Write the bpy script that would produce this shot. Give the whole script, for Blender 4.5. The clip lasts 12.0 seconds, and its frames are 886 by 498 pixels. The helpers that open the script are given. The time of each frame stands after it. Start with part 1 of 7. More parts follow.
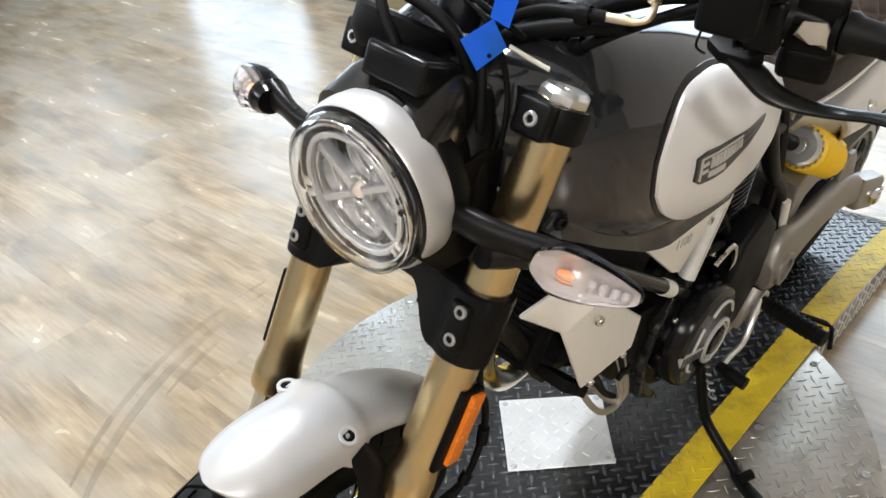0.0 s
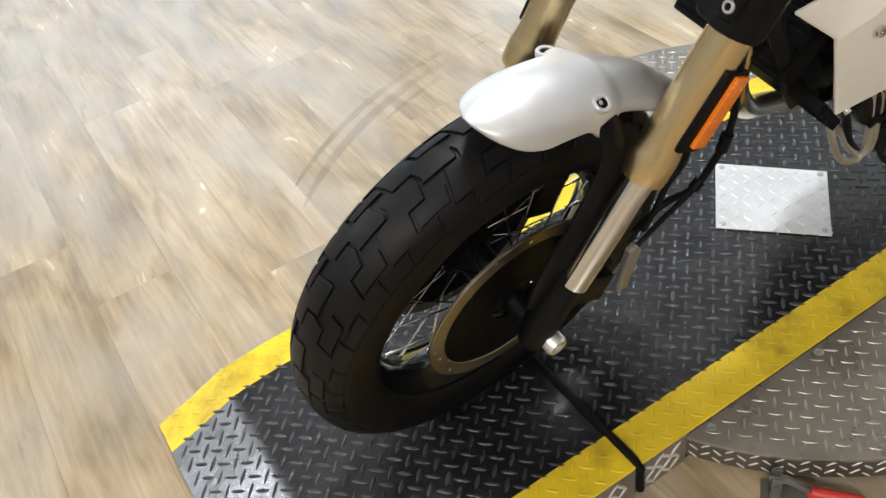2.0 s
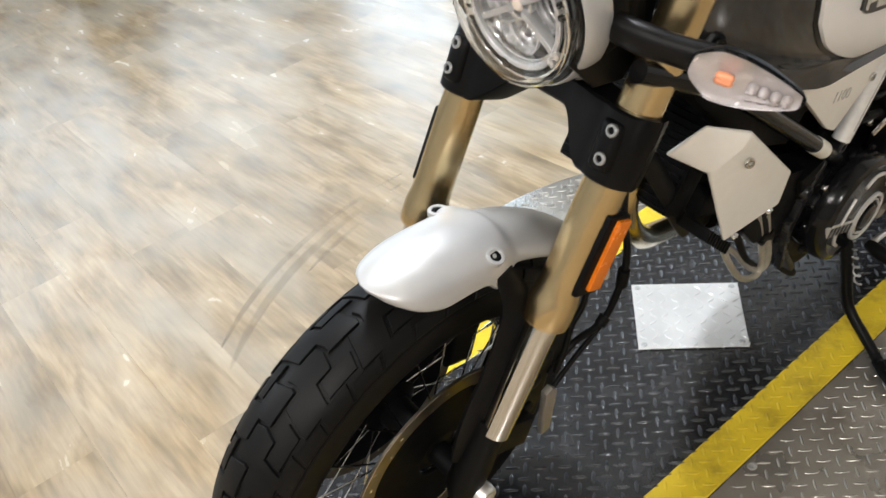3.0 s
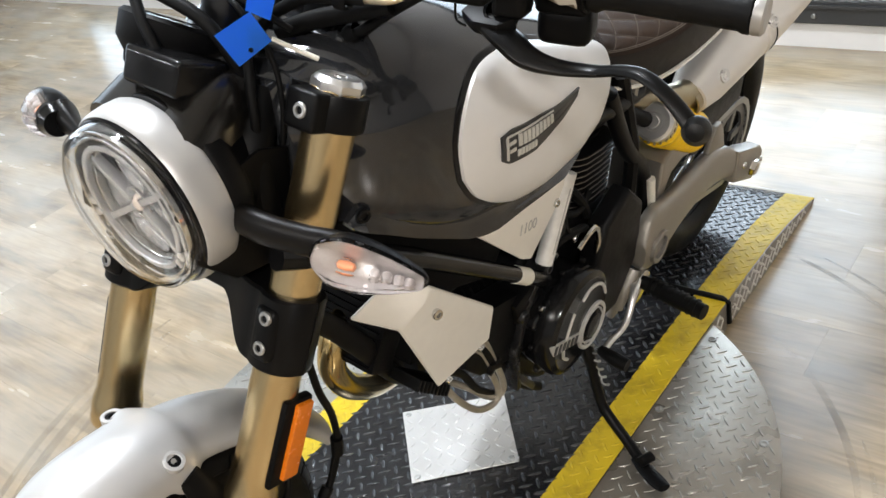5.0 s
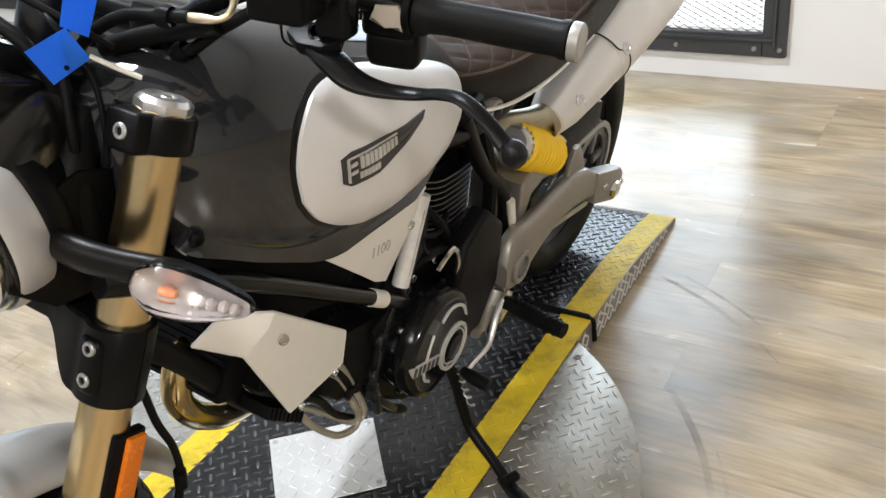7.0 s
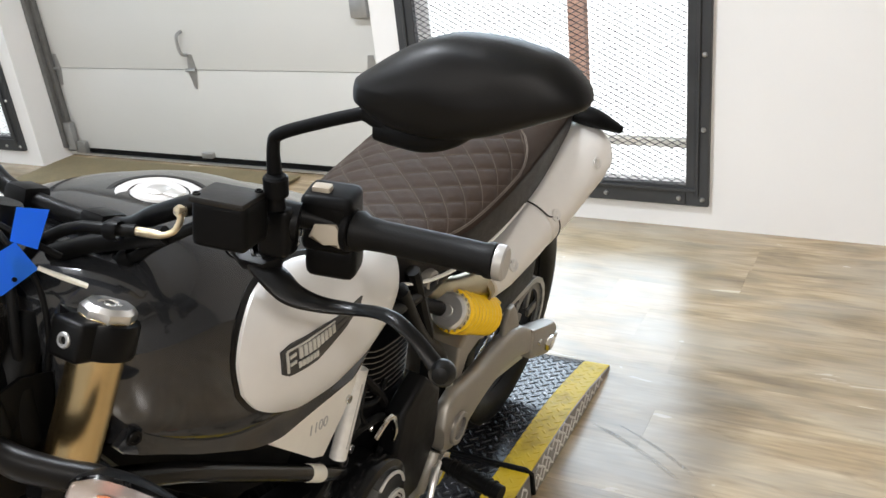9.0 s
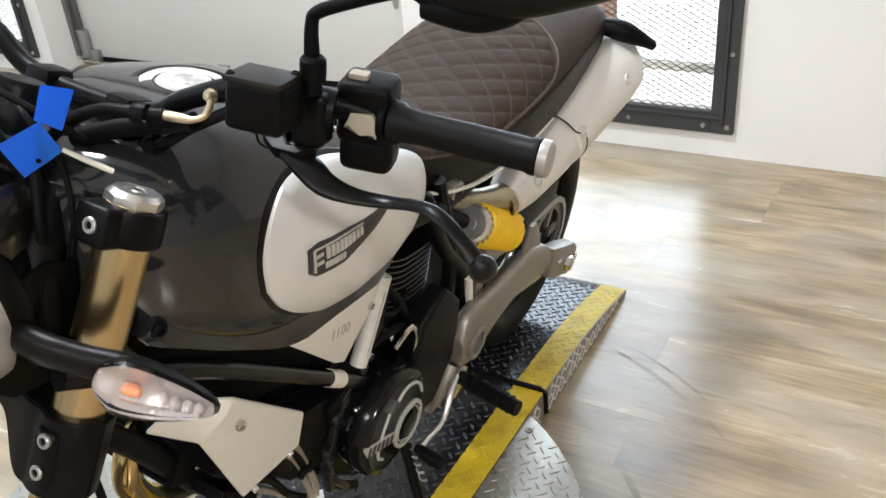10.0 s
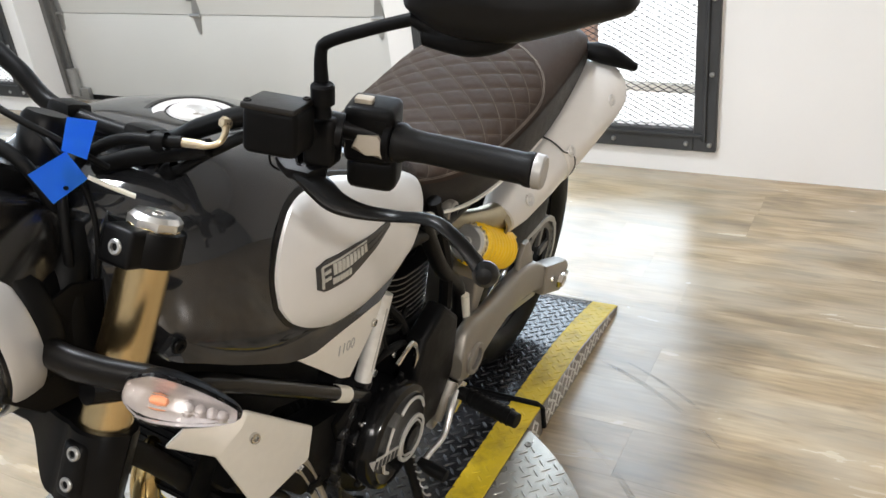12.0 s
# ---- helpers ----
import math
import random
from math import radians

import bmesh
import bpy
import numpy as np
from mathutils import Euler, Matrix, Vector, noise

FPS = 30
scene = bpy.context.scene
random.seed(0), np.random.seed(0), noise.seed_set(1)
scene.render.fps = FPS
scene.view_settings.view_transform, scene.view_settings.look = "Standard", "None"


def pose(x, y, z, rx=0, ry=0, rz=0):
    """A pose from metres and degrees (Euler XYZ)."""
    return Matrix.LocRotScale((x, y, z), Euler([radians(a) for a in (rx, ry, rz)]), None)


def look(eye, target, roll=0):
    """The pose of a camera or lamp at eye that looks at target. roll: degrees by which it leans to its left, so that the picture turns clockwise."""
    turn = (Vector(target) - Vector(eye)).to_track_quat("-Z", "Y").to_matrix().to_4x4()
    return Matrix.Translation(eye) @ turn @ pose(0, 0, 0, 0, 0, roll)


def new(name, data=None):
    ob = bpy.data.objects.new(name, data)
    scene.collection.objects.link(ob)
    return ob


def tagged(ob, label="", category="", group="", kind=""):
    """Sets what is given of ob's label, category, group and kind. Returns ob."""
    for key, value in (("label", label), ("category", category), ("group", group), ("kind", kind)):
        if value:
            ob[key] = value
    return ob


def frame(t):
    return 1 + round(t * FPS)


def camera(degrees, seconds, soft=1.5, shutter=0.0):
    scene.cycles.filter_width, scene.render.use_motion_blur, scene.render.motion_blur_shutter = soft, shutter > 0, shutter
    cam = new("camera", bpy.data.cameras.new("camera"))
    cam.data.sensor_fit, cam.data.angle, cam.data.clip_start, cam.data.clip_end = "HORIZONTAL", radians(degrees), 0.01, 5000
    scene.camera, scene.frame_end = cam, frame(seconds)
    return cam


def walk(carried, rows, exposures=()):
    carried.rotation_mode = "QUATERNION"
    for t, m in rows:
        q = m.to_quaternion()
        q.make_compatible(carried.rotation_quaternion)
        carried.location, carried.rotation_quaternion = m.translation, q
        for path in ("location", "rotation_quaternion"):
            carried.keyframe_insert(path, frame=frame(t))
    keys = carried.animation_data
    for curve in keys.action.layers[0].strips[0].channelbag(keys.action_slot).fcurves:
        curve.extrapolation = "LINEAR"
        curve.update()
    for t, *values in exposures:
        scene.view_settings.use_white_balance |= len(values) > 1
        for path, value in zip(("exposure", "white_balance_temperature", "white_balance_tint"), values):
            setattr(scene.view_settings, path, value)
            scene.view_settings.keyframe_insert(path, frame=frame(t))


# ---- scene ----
cam = camera(54.0, 12.0, 1.5, 0.12)
PATH = [
    (0, (0.856, -0.2, 1.353), (-0.386, 0.935, 0.272), -8.5),
    (0.5, (0.852, -0.248, 1.313), (-0.422, 0.766, 0.151), -8.6),
    (1, (0.867, -0.311, 1.263), (-0.484, 0.493, 0.027), -10.8),
    (1.5, (0.878, -0.349, 1.247), (-0.46, 0.295, -0.093), -11.3),
    (2, (0.885, -0.359, 1.238), (-0.443, 0.275, -0.115), -10.4),
    (2.5, (0.889, -0.361, 1.236), (-0.474, 0.322, -0.059), -10.5),
    (3, (0.899, -0.301, 1.268), (-0.486, 0.565, 0.114), -12.2),
    (3.5, (0.927, -0.228, 1.283), (-0.416, 0.823, 0.239), -10.9),
    (3.7, (0.943, -0.191, 1.293), (-0.371, 0.92, 0.273), -10.6),
    (5.3, (0.975, -0.085, 1.287), (-0.171, 1.155, 0.214), -12.0),
    (5.5, (0.98, -0.079, 1.284), (-0.129, 1.189, 0.205), -10.8),
    (6, (0.989, -0.069, 1.278), (-0.059, 1.239, 0.188), -10.1),
    (6.5, (0.991, -0.057, 1.276), (-0.021, 1.291, 0.199), -9.1),
    (6.7, (0.999, -0.053, 1.275), (-0.001, 1.309, 0.205), -8.9),
    (8.3, (1.027, -0.06, 1.34), (0.019, 1.431, 0.469), -8.6),
    (8.5, (1.03, -0.056, 1.353), (0.051, 1.474, 0.516), -7.5),
    (9, (1.028, -0.047, 1.364), (0.106, 1.527, 0.542), -6.6),
    (9.5, (1.01, -0.045, 1.36), (0.07, 1.486, 0.481), -5.9),
    (10, (0.995, -0.048, 1.328), (0.078, 1.443, 0.36), -5.2),
    (10.5, (0.992, -0.058, 1.299), (0.114, 1.379, 0.221), -3.6),
    (11, (0.998, -0.067, 1.298), (0.082, 1.351, 0.225), -3.7),
    (11.5, (1.009, -0.074, 1.311), (0.089, 1.394, 0.312), -4.4),
    (12, (1.011, -0.103, 1.341), (0.106, 1.428, 0.427), -6.5),
]
walk(cam, [(t, look(eye, target, roll)) for t, eye, target, roll in PATH])

# ---- world and light ----
FLOOR, CEIL = -0.075, 3.9
world = bpy.data.worlds.new("world")
scene.world = world
world.use_nodes = True
wn = world.node_tree.nodes
sky = wn.new("ShaderNodeTexSky")
sky.sky_type, sky.sun_disc, sky.sun_elevation, sky.sun_rotation = "NISHITA", False, radians(40), radians(200)
world.node_tree.links.new(sky.outputs[0], wn["Background"].inputs[0])
wn["Background"].inputs[1].default_value = 0.12
scene.view_settings.exposure = 0.09


def area_lamp(name, m, sx, sy, watts, colour):
    data = bpy.data.lights.new(name, "AREA")
    data.shape, data.size, data.size_y, data.energy, data.color = "RECTANGLE", sx, sy, watts, colour
    ob = new(name, data)
    ob.matrix_world = m
    return ob


# ---- materials ----
def mat(name, colour, rough=0.5, metal=0.0, var=0.08, scale=30.0, bump=0.0, bump_scale=200.0, rvar=0.08, coat=0.0, tint=None, obrand=0.0, spec=None):
    """Principled surface with large and small variation in colour and gloss, and fine relief."""
    m = bpy.data.materials.new(name)
    m.use_nodes = True
    nt = m.node_tree
    n, link = nt.nodes, nt.links.new
    b = n["Principled BSDF"]
    b.inputs["Metallic"].default_value = metal
    b.inputs["Coat Weight"].default_value = coat
    b.inputs["Coat Roughness"].default_value = 0.06
    if spec is not None:
        b.inputs["Specular IOR Level"].default_value = spec
    co = n.new("ShaderNodeTexCoord")
    n1 = n.new("ShaderNodeTexNoise")
    n1.inputs["Scale"].default_value, n1.inputs["Detail"].default_value = scale, 6.0
    n2 = n.new("ShaderNodeTexNoise")
    n2.inputs["Scale"].default_value, n2.inputs["Detail"].default_value = scale * 0.15, 3.0
    link(co.outputs["Object"], n1.inputs["Vector"])
    link(co.outputs["Object"], n2.inputs["Vector"])
    add = n.new("ShaderNodeMath")
    add.operation = "ADD"
    link(n1.outputs["Fac"], add.inputs[0])
    link(n2.outputs["Fac"], add.inputs[1])
    fac = add.outputs[0]
    if obrand:
        oi = n.new("ShaderNodeObjectInfo")
        mad = n.new("ShaderNodeMath")
        mad.operation = "MULTIPLY_ADD"
        mad.inputs[1].default_value = obrand
        link(oi.outputs["Random"], mad.inputs[0])
        link(fac, mad.inputs[2])
        fac = mad.outputs[0]
    ramp = n.new("ShaderNodeMapRange")
    ramp.inputs["From Min"].default_value, ramp.inputs["From Max"].default_value = 0.6, 1.4 + obrand
    link(fac, ramp.inputs["Value"])
    mix = n.new("ShaderNodeMix")
    mix.data_type = "RGBA"
    lo = [max(0.0, c * (1 - var)) for c in colour]
    hi = [min(1.0, c * (1 + var)) for c in (tint or colour)]
    mix.inputs[6].default_value, mix.inputs[7].default_value = (*lo, 1), (*hi, 1)
    link(ramp.outputs[0], mix.inputs[0])
    link(mix.outputs[2], b.inputs["Base Color"])
    rr = n.new("ShaderNodeMapRange")
    rr.inputs["From Min"].default_value, rr.inputs["From Max"].default_value = 0.6, 1.4
    rr.inputs["To Min"].default_value, rr.inputs["To Max"].default_value = max(0.02, rough - rvar), min(1.0, rough + rvar)
    link(add.outputs[0], rr.inputs["Value"])
    link(rr.outputs[0], b.inputs["Roughness"])
    if bump:
        n3 = n.new("ShaderNodeTexNoise")
        n3.inputs["Scale"].default_value, n3.inputs["Detail"].default_value = bump_scale, 3.0
        link(co.outputs["Object"], n3.inputs["Vector"])
        bp = n.new("ShaderNodeBump")
        bp.inputs["Strength"].default_value, bp.inputs["Distance"].default_value = bump, 0.002
        link(n3.outputs["Fac"], bp.inputs["Height"])
        link(bp.outputs[0], b.inputs["Normal"])
    return m


def clear_glass(name, colour=(1, 1, 1), rough=0.02, ior=1.45):
    m = bpy.data.materials.new(name)
    m.use_nodes = True
    b = m.node_tree.nodes["Principled BSDF"]
    b.inputs["Base Color"].default_value = (*colour, 1)
    b.inputs["Transmission Weight"].default_value = 1.0
    b.inputs["Roughness"].default_value, b.inputs["IOR"].default_value = rough, ior
    return m


def glow(name, colour, strength):
    m = bpy.data.materials.new(name)
    m.use_nodes = True
    b = m.node_tree.nodes["Principled BSDF"]
    b.inputs["Base Color"].default_value = (0.9, 0.9, 0.9, 1)
    b.inputs["Emission Color"].default_value, b.inputs["Emission Strength"].default_value = (*colour, 1), strength
    return m


GOLD = mat("gold anodised fork", (0.62, 0.48, 0.265), 0.26, 1.0, 0.03, 8, 0.02, 1200, 0.015)
# turned along the tube, so that its highlights run lengthwise
turned_ = GOLD.node_tree.nodes.new("ShaderNodeVectorMath")
turned_.operation = "CROSS_PRODUCT"
turned_.inputs[1].default_value = (0.213, 0.418, 0.884)
geo_ = GOLD.node_tree.nodes.new("ShaderNodeNewGeometry")
GOLD.node_tree.links.new(geo_.outputs["Normal"], turned_.inputs[0])
GOLD.node_tree.links.new(turned_.outputs[0], GOLD.node_tree.nodes["Principled BSDF"].inputs["Tangent"])
GOLD.node_tree.nodes["Principled BSDF"].inputs["Anisotropic"].default_value = 0.6
WHITE = mat("pearl white paint", (0.70, 0.69, 0.675), 0.36, 0.15, 0.03, 40, 0.03, 1400)
GUARD = mat("satin aluminium paint", (0.50, 0.495, 0.485), 0.38, 0.40, 0.04, 40, 0.03, 1400)
SILVER = mat("matt silver paint", (0.78, 0.75, 0.68), 0.36, 0.15, 0.04, 60, 0.03, 1500)
TANK = mat("dark grey gloss paint", (0.0165, 0.0172, 0.0188), 0.07, 0.0, 0.02, 300, rvar=0.01, coat=0.0, spec=0.70)
BLACK = mat("black matt metal", (0.0030, 0.0030, 0.0032), 0.40, 0.0, 0.3, 40, 0.06, 700, spec=0.13)
PLASTIC = mat("black plastic", (0.0034, 0.0034, 0.0036), 0.46, 0.0, 0.25, 60, 0.1, 900, spec=0.09)
CASEBLACK = mat("satin black casting", (0.011, 0.011, 0.012), 0.30, 0.2, 0.3, 60, 0.1, 800, spec=0.5)
GLOSSBLACK = mat("gloss black plastic", (0.005, 0.005, 0.0053), 0.16, 0.0, 0.2, 30, spec=0.24)
RUBBER = mat("black tyre rubber", (0.0038, 0.0037, 0.0037), 0.48, 0.0, 0.3, 25, 0.12, 500, spec=0.17)
HOSE = mat("black rubber hose", (0.0032, 0.0032, 0.0032), 0.50, 0.0, 0.25, 30, spec=0.12)
CHROME = mat("polished steel", (0.66, 0.65, 0.63), 0.10, 1.0, 0.03, 50, rvar=0.03)
ALU = mat("cast aluminium", (0.295, 0.275, 0.245), 0.40, 0.7, 0.08, 50, 0.08, 900)
ALU_BARE = mat("brushed aluminium", (0.72, 0.71, 0.69), 0.33, 0.9, 0.06, 50, 0.06, 900)
LEATHER = mat("brown seat vinyl", (0.031, 0.0190, 0.0125), 0.62, 0.0, 0.16, 60, 0.25, 700, spec=0.25)
# seat vinyl darkened to carry the shade of the flanks
LEATHER_SHADED = mat("shaded brown side vinyl", (0.0095, 0.0078, 0.0074), 0.50, 0.0, 0.14, 60, 0.2, 700, spec=0.3)
THREAD = mat("pale seam thread", (0.15, 0.125, 0.105), 0.8)
YELLOW_SPRING = mat("yellow spring paint", (0.85, 0.53, 0.01), 0.35, 0.0, 0.05, 40)
ORANGE = mat("orange reflector plastic", (0.75, 0.19, 0.01), 0.25, 0.0, 0.08, 200, 0.2, 400)
AMBER = mat("amber bulb", (0.80, 0.30, 0.14), 0.4)
BRAKE_STEEL = mat("ground disc steel", (0.44, 0.39, 0.30), 0.36, 1.0, 0.15, 60)
BLUE = mat("blue card tag", (0.03, 0.23, 0.85), 0.4, 0.0, 0.05, 20)
PAPER = mat("off white plastic", (0.72, 0.69, 0.60), 0.5, 0.0, 0.04, 30)
EXHAUST = mat("sandblasted steel silencer", (0.80, 0.78, 0.75), 0.38, 0.5, 0.03, 40)
HEADER = mat("heat tinted steel", (0.55, 0.42, 0.20), 0.18, 1.0, 0.25, 20)
CAP_WHITE = mat("dull white cap", (0.52, 0.50, 0.49), 0.42, 0.0, 0.06, 60)
GREY_INK = mat("grey print", (0.42, 0.41, 0.39), 0.5)
DIAL = mat("clear reflector bowl", (0.80, 0.80, 0.80), 0.15, 0.8, 0.05, 40)
LENS = clear_glass("clear lamp lens", (1, 1, 1), 0.02, 1.3)
SIGNAL_LENS = clear_glass("ribbed signal lens", (0.90, 0.87, 0.87), 0.18, 1.30)
# tread bars a little lighter than the deck between them
DECK_BARS = mat("lighter tread bar tops", (0.030, 0.030, 0.032), 0.27, 0.30, 0.5, 9, 0.05, 300, 0.12)
MIRROR_GLASS = mat("mirror glass", (0.9, 0.9, 0.9), 0.02, 1.0, 0.0)

DECK = mat("black painted tread plate", (0.013, 0.013, 0.0142), 0.24, 0.15, 0.4, 14, 0.08, 350, 0.10, spec=0.55)
DECK_YELLOW = mat("yellow painted tread plate", (0.60, 0.43, 0.018), 0.48, 0.0, 0.16, 16, 0.12, 300, 0.1, spec=0.3)


def grime(m, colour, low, high, most, scale):
    """Blotches of dirt with ragged edges over a painted surface."""
    nt = m.node_tree
    n, link = nt.nodes, nt.links.new
    b = n["Principled BSDF"]
    src = b.inputs["Base Color"].links[0].from_socket
    no = n.new("ShaderNodeTexNoise")
    no.inputs["Scale"].default_value, no.inputs["Detail"].default_value, no.inputs["Roughness"].default_value = scale, 9.0, 0.66
    geo = n.new("ShaderNodeNewGeometry")
    link(geo.outputs["Position"], no.inputs["Vector"])
    mr = n.new("ShaderNodeMapRange")
    mr.inputs["From Min"].default_value, mr.inputs["From Max"].default_value, mr.inputs["To Max"].default_value = low, high, most
    link(no.outputs["Fac"], mr.inputs["Value"])
    mx = n.new("ShaderNodeMix")
    mx.data_type = "RGBA"
    mx.inputs[7].default_value = (*colour, 1)
    link(mr.outputs[0], mx.inputs[0])
    link(src, mx.inputs[6])
    link(mx.outputs[2], b.inputs["Base Color"])


grime(DECK_YELLOW, (0.16, 0.115, 0.012), 0.50, 0.72, 0.75, 9.0)
STEEL_PLATE = mat("worn silver tread plate", (0.300, 0.276, 0.238), 0.30, 0.65, 0.32, 9, 0.12, 350, 0.14)
# disc tread bars, a step lighter than the plate below
DISC_TREAD = mat("lighter disc tread tops", (0.36, 0.342, 0.310), 0.36, 0.6, 0.4, 12, 0.1, 350, 0.14)
grime(STEEL_PLATE, (0.075, 0.062, 0.045), 0.52, 0.72, 0.6, 6.0)
SKIRT_TREAD = mat("bright skirt tread", (0.72, 0.70, 0.66), 0.30, 0.5, 0.15, 9)
RIM_PLATE = mat("dull brown steel rim plate", (0.10, 0.085, 0.066), 0.45, 0.4, 0.3, 9, 0.1, 350)
SKIRT_PLATE = mat("bare aluminium skirt plate", (0.24, 0.22, 0.19), 0.40, 0.45, 0.25, 9, 0.1, 350, 0.12)
SPOKE = mat("bright steel spoke", (0.62, 0.61, 0.60), 0.18, 1.0, 0.05, 40)
BRIGHT_PLATE = mat("bright aluminium tread plate", (0.60, 0.595, 0.58), 0.36, 0.6, 0.08, 20, 0.08, 300)
WALL = mat("white wall paint", (0.76, 0.745, 0.725), 0.62, 0.0, 0.03, 3, 0.12, 160)
DOOR_PANEL = mat("pale garage door steel", (0.58, 0.575, 0.545), 0.45, 0.0, 0.03, 3, 0.06, 120)
FRAME = mat("dark grey steel frame", (0.055, 0.057, 0.06), 0.48, 0.4, 0.15, 12)
DULL_STEEL = mat("dull dark galvanised steel", (0.17, 0.168, 0.16), 0.5, 0.6, 0.25, 30)
SATIN = mat("satin black mirror shell", (0.0055, 0.0053, 0.0052), 0.44, 0.0, 0.2, 50, 0.08, 900, spec=0.16)
GALV = mat("galvanised steel", (0.40, 0.40, 0.39), 0.42, 0.8, 0.15, 30)
CEILING = mat("pale ceiling", (0.84, 0.838, 0.835), 0.8)
# grey of the walls out of view, set to limit bounce and reflections
UNSEEN_WALL = mat("grey unseen wall", (0.288, 0.286, 0.282), 0.7)
DAYLIGHT = glow("bright daylight", (0.94, 0.97, 1.0), 1.5)
BRICK_POST = mat("tan masonry", (0.50, 0.30, 0.22), 0.8, 0.0, 0.15, 20)
LAMP_FACE = glow("lamp diffuser", (1.0, 0.93, 0.84), 14.0)


def plank_material():
    m = bpy.data.materials.new("grey oak plank")
    m.use_nodes = True
    nt = m.node_tree
    n, link = nt.nodes, nt.links.new
    b = n["Principled BSDF"]
    co, oi = n.new("ShaderNodeTexCoord"), n.new("ShaderNodeObjectInfo")
    shift = n.new("ShaderNodeVectorMath")
    shift.operation = "MULTIPLY_ADD"
    shift.inputs[1].default_value = (37.0, 53.0, 0.0)
    comb = n.new("ShaderNodeCombineXYZ")
    link(oi.outputs["Random"], comb.inputs[0])
    link(oi.outputs["Random"], comb.inputs[1])
    link(comb.outputs[0], shift.inputs[0])
    link(co.outputs["Object"], shift.inputs[2])
    mp = n.new("ShaderNodeMapping")
    mp.inputs["Scale"].default_value = (3.0, 11.0, 1.0)
    geo = n.new("ShaderNodeNewGeometry")
    link(shift.outputs[0], mp.inputs[0])
    g1 = n.new("ShaderNodeTexNoise")
    g1.inputs["Scale"].default_value, g1.inputs["Detail"].default_value, g1.inputs["Distortion"].default_value = 1.1, 4.0, 0.5
    link(mp.outputs[0], g1.inputs["Vector"])
    mp2 = n.new("ShaderNodeMapping")
    mp2.inputs["Scale"].default_value = (6.0, 90.0, 1.0)
    link(shift.outputs[0], mp2.inputs[0])
    g2 = n.new("ShaderNodeTexNoise")
    g2.inputs["Scale"].default_value, g2.inputs["Detail"].default_value = 1.0, 4.0
    link(mp2.outputs[0], g2.inputs["Vector"])
    mp3 = n.new("ShaderNodeMapping")
    mp3.inputs["Scale"].default_value = (2.2, 5.0, 1.0)
    link(geo.outputs["Position"], mp3.inputs[0])
    g3 = n.new("ShaderNodeTexNoise")
    g3.inputs["Scale"].default_value, g3.inputs["Detail"].default_value = 1.0, 2.0
    link(mp3.outputs[0], g3.inputs["Vector"])
    r1 = n.new("ShaderNodeValToRGB")
    e = r1.color_ramp.elements
    e[0].position, e[0].color = 0.27, (0.180, 0.138, 0.086, 1)
    e[1].position, e[1].color = 0.72, (0.424, 0.330, 0.210, 1)
    mid = e.new(0.48)
    mid.color = (0.287, 0.211, 0.123, 1)
    link(g1.outputs["Fac"], r1.inputs[0])
    m1 = n.new("ShaderNodeMix")
    m1.data_type, m1.blend_type = "RGBA", "OVERLAY"
    m1.inputs[0].default_value = 0.38
    link(r1.outputs[0], m1.inputs[6])
    link(g2.outputs["Fac"], m1.inputs[7])
    m2 = n.new("ShaderNodeMix")
    m2.data_type = "RGBA"
    m2.inputs[7].default_value = (0.352, 0.314, 0.252, 1)
    rg = n.new("ShaderNodeMapRange")
    rg.inputs["From Min"].default_value, rg.inputs["From Max"].default_value, rg.inputs["To Max"].default_value = 0.40, 0.66, 0.60
    link(g3.outputs["Fac"], rg.inputs["Value"])
    link(rg.outputs[0], m2.inputs[0])
    link(m1.outputs[2], m2.inputs[6])
    hs = n.new("ShaderNodeHueSaturation")
    vr = n.new("ShaderNodeMapRange")
    vr.inputs["To Min"].default_value, vr.inputs["To Max"].default_value = 0.86, 1.10
    link(oi.outputs["Random"], vr.inputs["Value"])
    link(vr.outputs[0], hs.inputs["Value"])
    link(m2.outputs[2], hs.inputs["Color"])
    mp4 = n.new("ShaderNodeMapping")
    mp4.inputs["Scale"].default_value = (5.0, 26.0, 1.0)
    link(shift.outputs[0], mp4.inputs[0])
    g4 = n.new("ShaderNodeTexNoise")
    g4.inputs["Scale"].default_value, g4.inputs["Detail"].default_value, g4.inputs["Distortion"].default_value = 1.0, 5.0, 0.8
    link(mp4.outputs[0], g4.inputs["Vector"])
    knot = n.new("ShaderNodeMapRange")
    knot.inputs["From Min"].default_value, knot.inputs["From Max"].default_value, knot.inputs["To Max"].default_value = 0.58, 0.80, 0.40
    link(g4.outputs["Fac"], knot.inputs["Value"])
    dark = n.new("ShaderNodeMix")
    dark.data_type = "RGBA"
    dark.inputs[7].default_value = (0.110, 0.075, 0.044, 1)
    link(knot.outputs[0], dark.inputs[0])
    link(hs.outputs[0], dark.inputs[6])
    link(dark.outputs[2], b.inputs["Base Color"])
    rr = n.new("ShaderNodeMapRange")
    rr.inputs["To Min"].default_value, rr.inputs["To Max"].default_value = 0.22, 0.30
    b.inputs["Specular IOR Level"].default_value = 0.75
    link(g1.outputs["Fac"], rr.inputs["Value"])
    link(rr.outputs[0], b.inputs["Roughness"])
    return m


PLANK = plank_material()


# ---- mesh helpers ----
V = Vector


